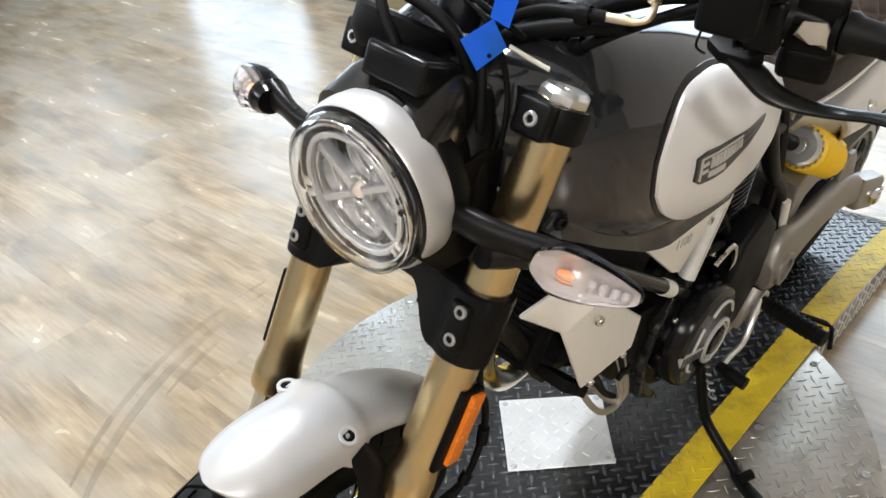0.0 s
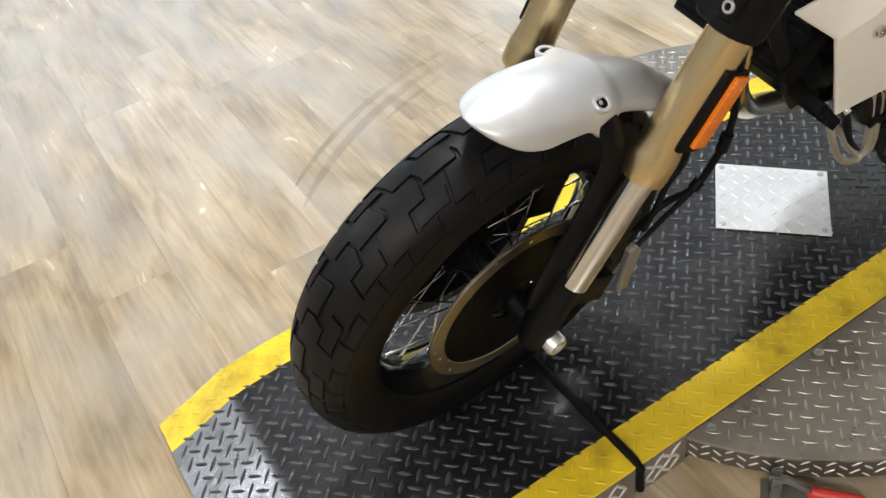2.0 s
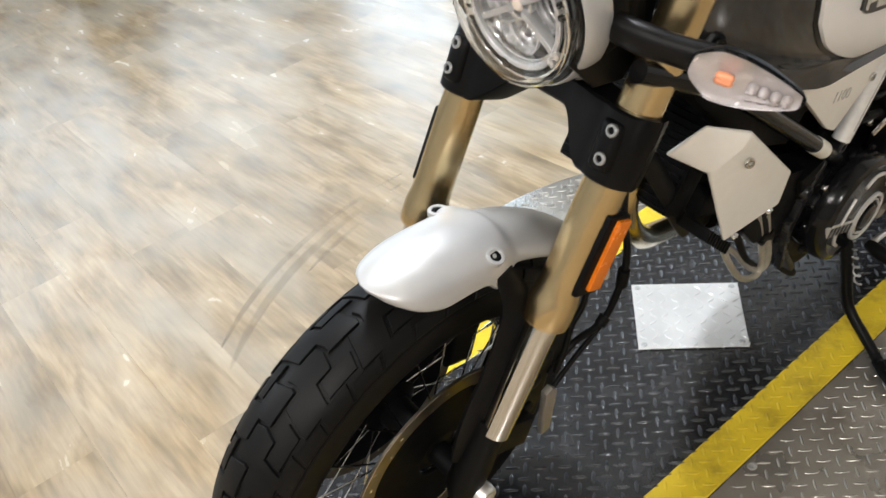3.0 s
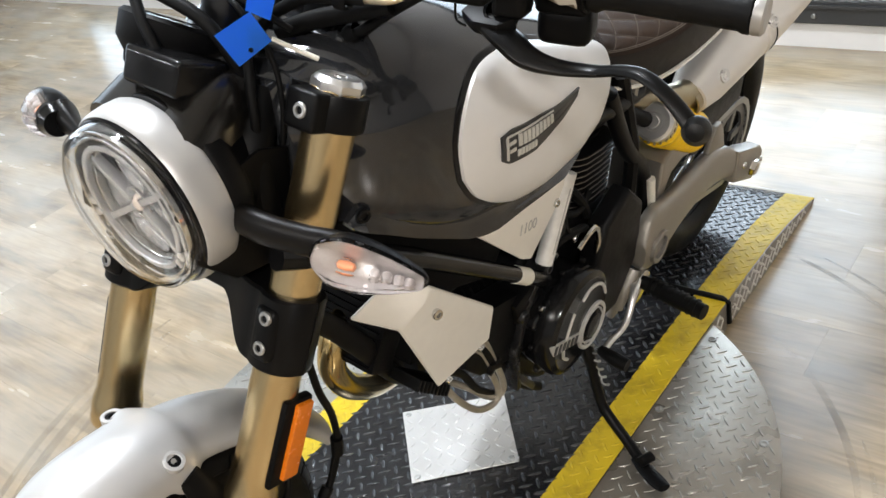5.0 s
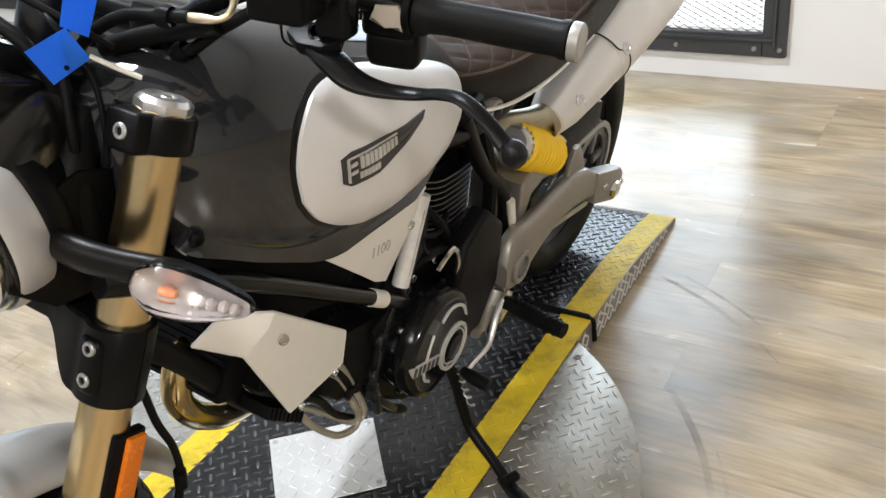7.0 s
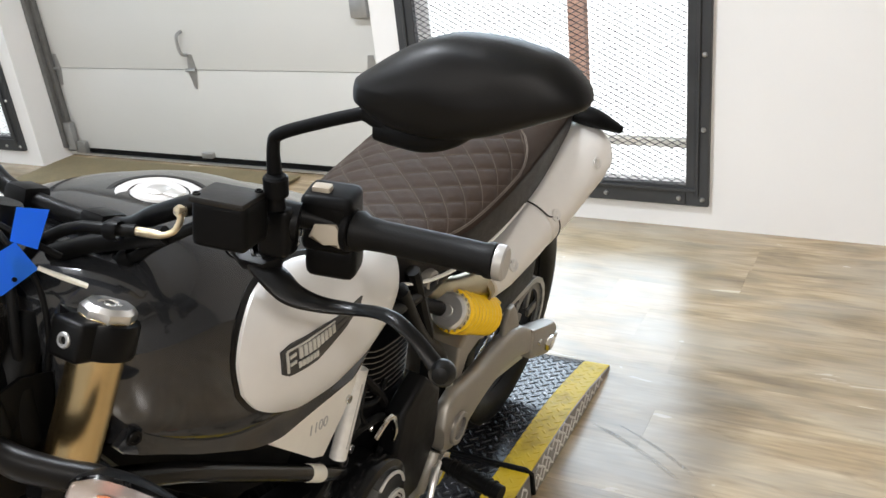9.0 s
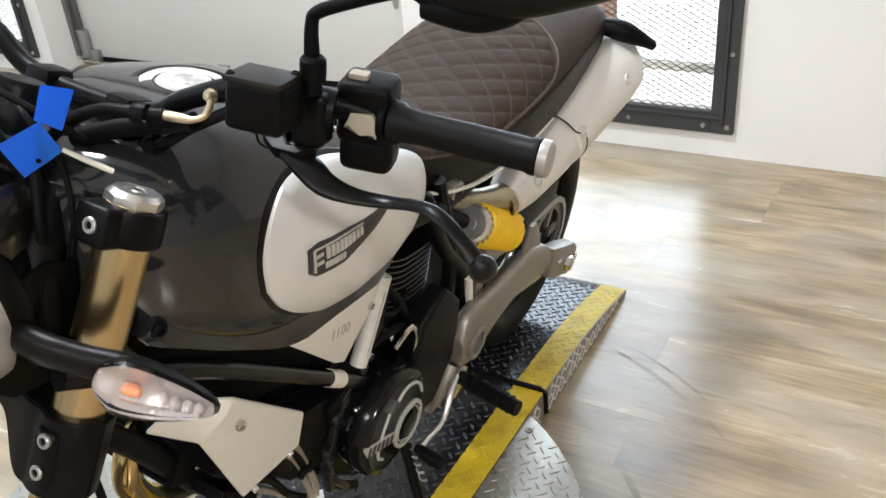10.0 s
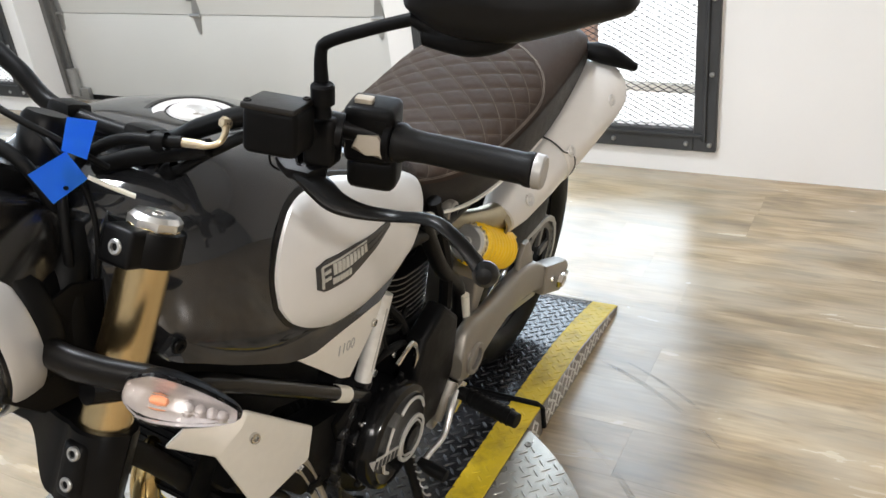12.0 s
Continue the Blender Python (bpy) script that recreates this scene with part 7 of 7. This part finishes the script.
    part("control_lever", one(tube, [(s * 0.262, 0.386, 1.114), (s * 0.283, 0.383, 1.106), (s * 0.304, 0.380, 1.097), (s * 0.330, 0.385, 1.0925), (s * 0.362, 0.392, 1.0945), (s * 0.390, 0.384, 1.1060), (s * 0.414, 0.375, 1.1120), (s * 0.440, 0.367, 1.1050), (s * 0.464, 0.362, 1.0885)], [0.013, 0.0155, 0.0140, 0.0100, 0.0078, 0.0072, 0.0070, 0.0068, 0.0080], 14, 6, 0.55), LEVER, bar, "black control lever")
    part("lever_knob", one(lathe, [(0.0, -0.012), (0.007, -0.0105), (0.0115, -0.003), (0.0115, 0.003), (0.007, 0.0105), (0.0, 0.012)], (s * 0.467, 0.3623, 1.0868), (0.2, -0.8, 0.3), 20), LEVER, bar)
    # mirror
    stalk = part("mirror", one(tube, [(s * 0.286, 0.386, 1.175), (s * 0.284, 0.388, 1.205), (s * 0.283, 0.389, 1.232), (s * 0.289, 0.390, 1.2435), (s * 0.325, 0.390, 1.261), (s * 0.365, 0.390, 1.278), (s * 0.372, 0.391, 1.279), (s * 0.390, 0.394, 1.272)], [0.0085, 0.0068, 0.0056, 0.0056, 0.0054, 0.0054, 0.0056, 0.007], 12, 5), PLASTIC, bike, "black rear view mirror on a bent stalk")
    part("stalk_nut", one(lathe, [(0.011, 0.0), (0.011, 0.016), (0.009, 0.018)], (s * 0.288, 0.384, 1.190), (0, 0, 1), 12), PLASTIC, stalk)
    rim = spline([*MIRROR_RIM, MIRROR_RIM[0]], 3)[:-1]
    rings = []
    for sc, yy in ((0.93, 0.436), (0.96, 0.432), (0.985, 0.424), (1.0, 0.412), (0.97, 0.402), (0.90, 0.393), (0.78, 0.386), (0.60, 0.381), (0.36, 0.378), (0.16, 0.377), (0.03, 0.3765)):
        rg = []
        for x, z in rim:
            px_, pz_ = 0.435 + (x - 0.435) * sc, 1.308 + (z - 1.308) * sc
            below = 1 / (1 + math.exp((pz_ - (1.324 - 4.0 * (px_ - 0.425) ** 2)) / 0.0030))
            rg.append(V((s * px_, yy + 0.10 * (px_ - 0.455) - 0.0055 * below * (1 if yy < 0.41 else 0), pz_)))
        rings.append(rg)
    bm = bmesh.new()
    loft(bm, rings)
    part("mirror_shell", bm, SATIN, stalk, "black mirror housing", 35)
    part("mirror_neck", one(tube, [(s * 0.380, 0.394, 1.268), (s * 0.398, 0.396, 1.269), (s * 0.420, 0.398, 1.273), (s * 0.442, 0.402, 1.281), (s * 0.460, 0.408, 1.292)], [0.0085, 0.0115, 0.0150, 0.0145, 0.009], 16, 5, 1.0), PLASTIC, stalk)
    part("mirror_glass", one(loft, [[V((s * (0.435 + (x - 0.435) * 0.88), yy + 0.10 * (x - 0.455), 1.308 + (z - 1.308) * 0.88)) for x, z in rim] for yy in (0.4330, 0.4355)]), MIRROR_GLASS, stalk)
# cables and lines round the steering head
for pts, r in (([(0.1392, 0.3628, 1.1190), (0.112, 0.352, 1.118), (0.082, 0.345, 1.114), (0.055, 0.338, 1.101), (0.030, 0.330, 1.080), (0.012, 0.320, 1.050), (0.010, 0.315, 1.010)], 0.0062),
               ([(0.215, 0.398, 1.142), (0.182, 0.395, 1.122), (0.140, 0.392, 1.094), (0.100, 0.385, 1.066), (0.055, 0.370, 1.052), (0.000, 0.340, 1.030)], 0.0056),
               ([(0.215, 0.408, 1.130), (0.166, 0.402, 1.112), (0.128, 0.398, 1.084), (0.096, 0.392, 1.060), (0.055, 0.375, 1.040), (0.010, 0.340, 1.010)], 0.0046),
               ([(0.150, 0.388, 1.106), (0.110, 0.378, 1.094), (0.070, 0.366, 1.082), (0.030, 0.350, 1.066)], 0.0100),
               ([(-0.215, 0.372, 1.160), (-0.14, 0.33, 1.15), (-0.05, 0.25, 1.12), (0.01, 0.23, 1.05), (0.04, 0.245, 0.93)], 0.006),
               ([(-0.30, 0.38, 1.14), (-0.2, 0.33, 1.14), (-0.08, 0.27, 1.13), (0.03, 0.27, 1.10), (0.05, 0.29, 1.0)], 0.007),
               ([(0.06, 0.28, 1.08), (0.075, 0.262, 1.02), (0.070, 0.262, 0.95)], 0.005),
               ([(0.236, 0.368, 1.158), (0.226, 0.385, 1.130), (0.219, 0.395, 1.106), (0.228, 0.398, 1.100)], 0.0013),
               ([(0.02, 0.30, 1.12), (0.050, 0.290, 1.115), (0.070, 0.300, 1.070), (0.085, 0.290, 1.020), (0.083, 0.275, 0.960)], 0.0030),
               ([(-0.215, 0.385, 1.150), (-0.12, 0.335, 1.160), (-0.03, 0.285, 1.150), (0.04, 0.300, 1.120), (0.07, 0.330, 1.085)], 0.0036)):
    part("cable", one(tube, pts, r, 10, 7), HOSE, bar)
for p, ax in (((0.098, 0.385, 1.066), (0.8, 0.2, 0.5)), ((0.120, 0.354, 1.118), (0.95, 0.2, 0.1))):
    part("cable_clip", one(lathe, [(0.0095, -0.007), (0.0110, 0.0), (0.0095, 0.007)], p, ax, 14, False), PLASTIC, bar)
ZINC = mat("zinc plated fitting", (0.62, 0.52, 0.36), 0.3, 0.9)
fit_ = part("hose_fitting", one(tube, [(0.1392, 0.3628, 1.1190), (0.158, 0.364, 1.1215), (0.1705, 0.3655, 1.1228), (0.1785, 0.372, 1.1270), (0.1775, 0.382, 1.1345), (0.1720, 0.386, 1.1400)], [0.0046, 0.0046, 0.0032, 0.0032, 0.0034, 0.0048], 12, 5), ZINC, bar, "zinc plated hose fitting")
part("banjo_bolt", one(lathe, [(0.0062, -0.005), (0.0062, 0.002), (0.0050, 0.004), (0.0, 0.004)], (0.1735, 0.386, 1.1400), (-0.3, -0.8, 0.4), 6), ZINC, fit_)
part("ignition_switch", one(lathe, [(0.0, 0.03), (0.020, 0.03), (0.024, 0.024), (0.024, -0.02), (0.0, -0.02)], (0.0, 0.315, 1.100), RAKE, 24), BLACK, bike)
part("cable_sleeve", one(tube, [(0.045, 0.30, 1.02), (0.068, 0.255, 0.985), (0.072, 0.250, 0.92)], 0.022, 14, 5), HOSE, bike)

# --- key tags, hung on the bars ---
tag = thing("key_tag", "pair of blue card key tags on the steering head", "tag")
tag.matrix_world = pose(0.051, 0.107, 0, 0, 10.7, 0)


def card(pts, name, label=""):
    bm = bmesh.new()
    vs = [bm.verts.new(p) for p in pts]
    bm.faces.new(vs)
    bmesh.ops.solidify(bm, geom=list(bm.faces), thickness=0.0012)
    return part(name, bm, BLUE, tag, label)


card([(0.054, 0.2525, 1.1060), (0.060, 0.2930, 1.1150), (0.070, 0.3040, 1.0840), (0.066, 0.2640, 1.0735)], "card", "blue card tag")
card([(0.056, 0.3040, 1.1450), (0.062, 0.3330, 1.1320), (0.066, 0.3100, 1.1010), (0.060, 0.2880, 1.1180)], "card", "blue card tag")
part("eyelet", one(lathe, [(0.0022, 0), (0.0022, 0.002), (0, 0.002)], (0.0675, 0.2790, 1.0845), (0.98, -0.1, 0.2), 10), BLACK, tag)
tie = thing("cable_tie", "off white plastic cable tie end by the fork", "cable tie")
tie.matrix_world = pose(0.051, 0.107, 0, 0, 10.7, 0)
part("strip", one(tube, [(0.078, 0.298, 1.091), (0.092, 0.312, 1.078), (0.106, 0.326, 1.066)], [0.0030, 0.0038, 0.0036], 8, 4, 0.6), PAPER, tie)

# ---- floor planks, laid along the north wall ----
PW, PL = 0.182, 1.22
plank_bm = bmesh.new()
box(plank_bm, (PL / 2, PW / 2, -0.004), (PL - 0.0003, PW - 0.0003, 0.008), None, 0)
plank_mesh = finish(plank_bm, "plank", PLANK)
rng = random.Random(5)
row = 0
y = -2.45
while y + PW < WY0 - 0.02:
    x = -7.0 + rng.random() * PL
    while x + PL < 3.6:
        p = new("plank", plank_mesh)
        p.parent = floor
        p.location = (x, y, FLOOR)
        x += PL
    y += PW
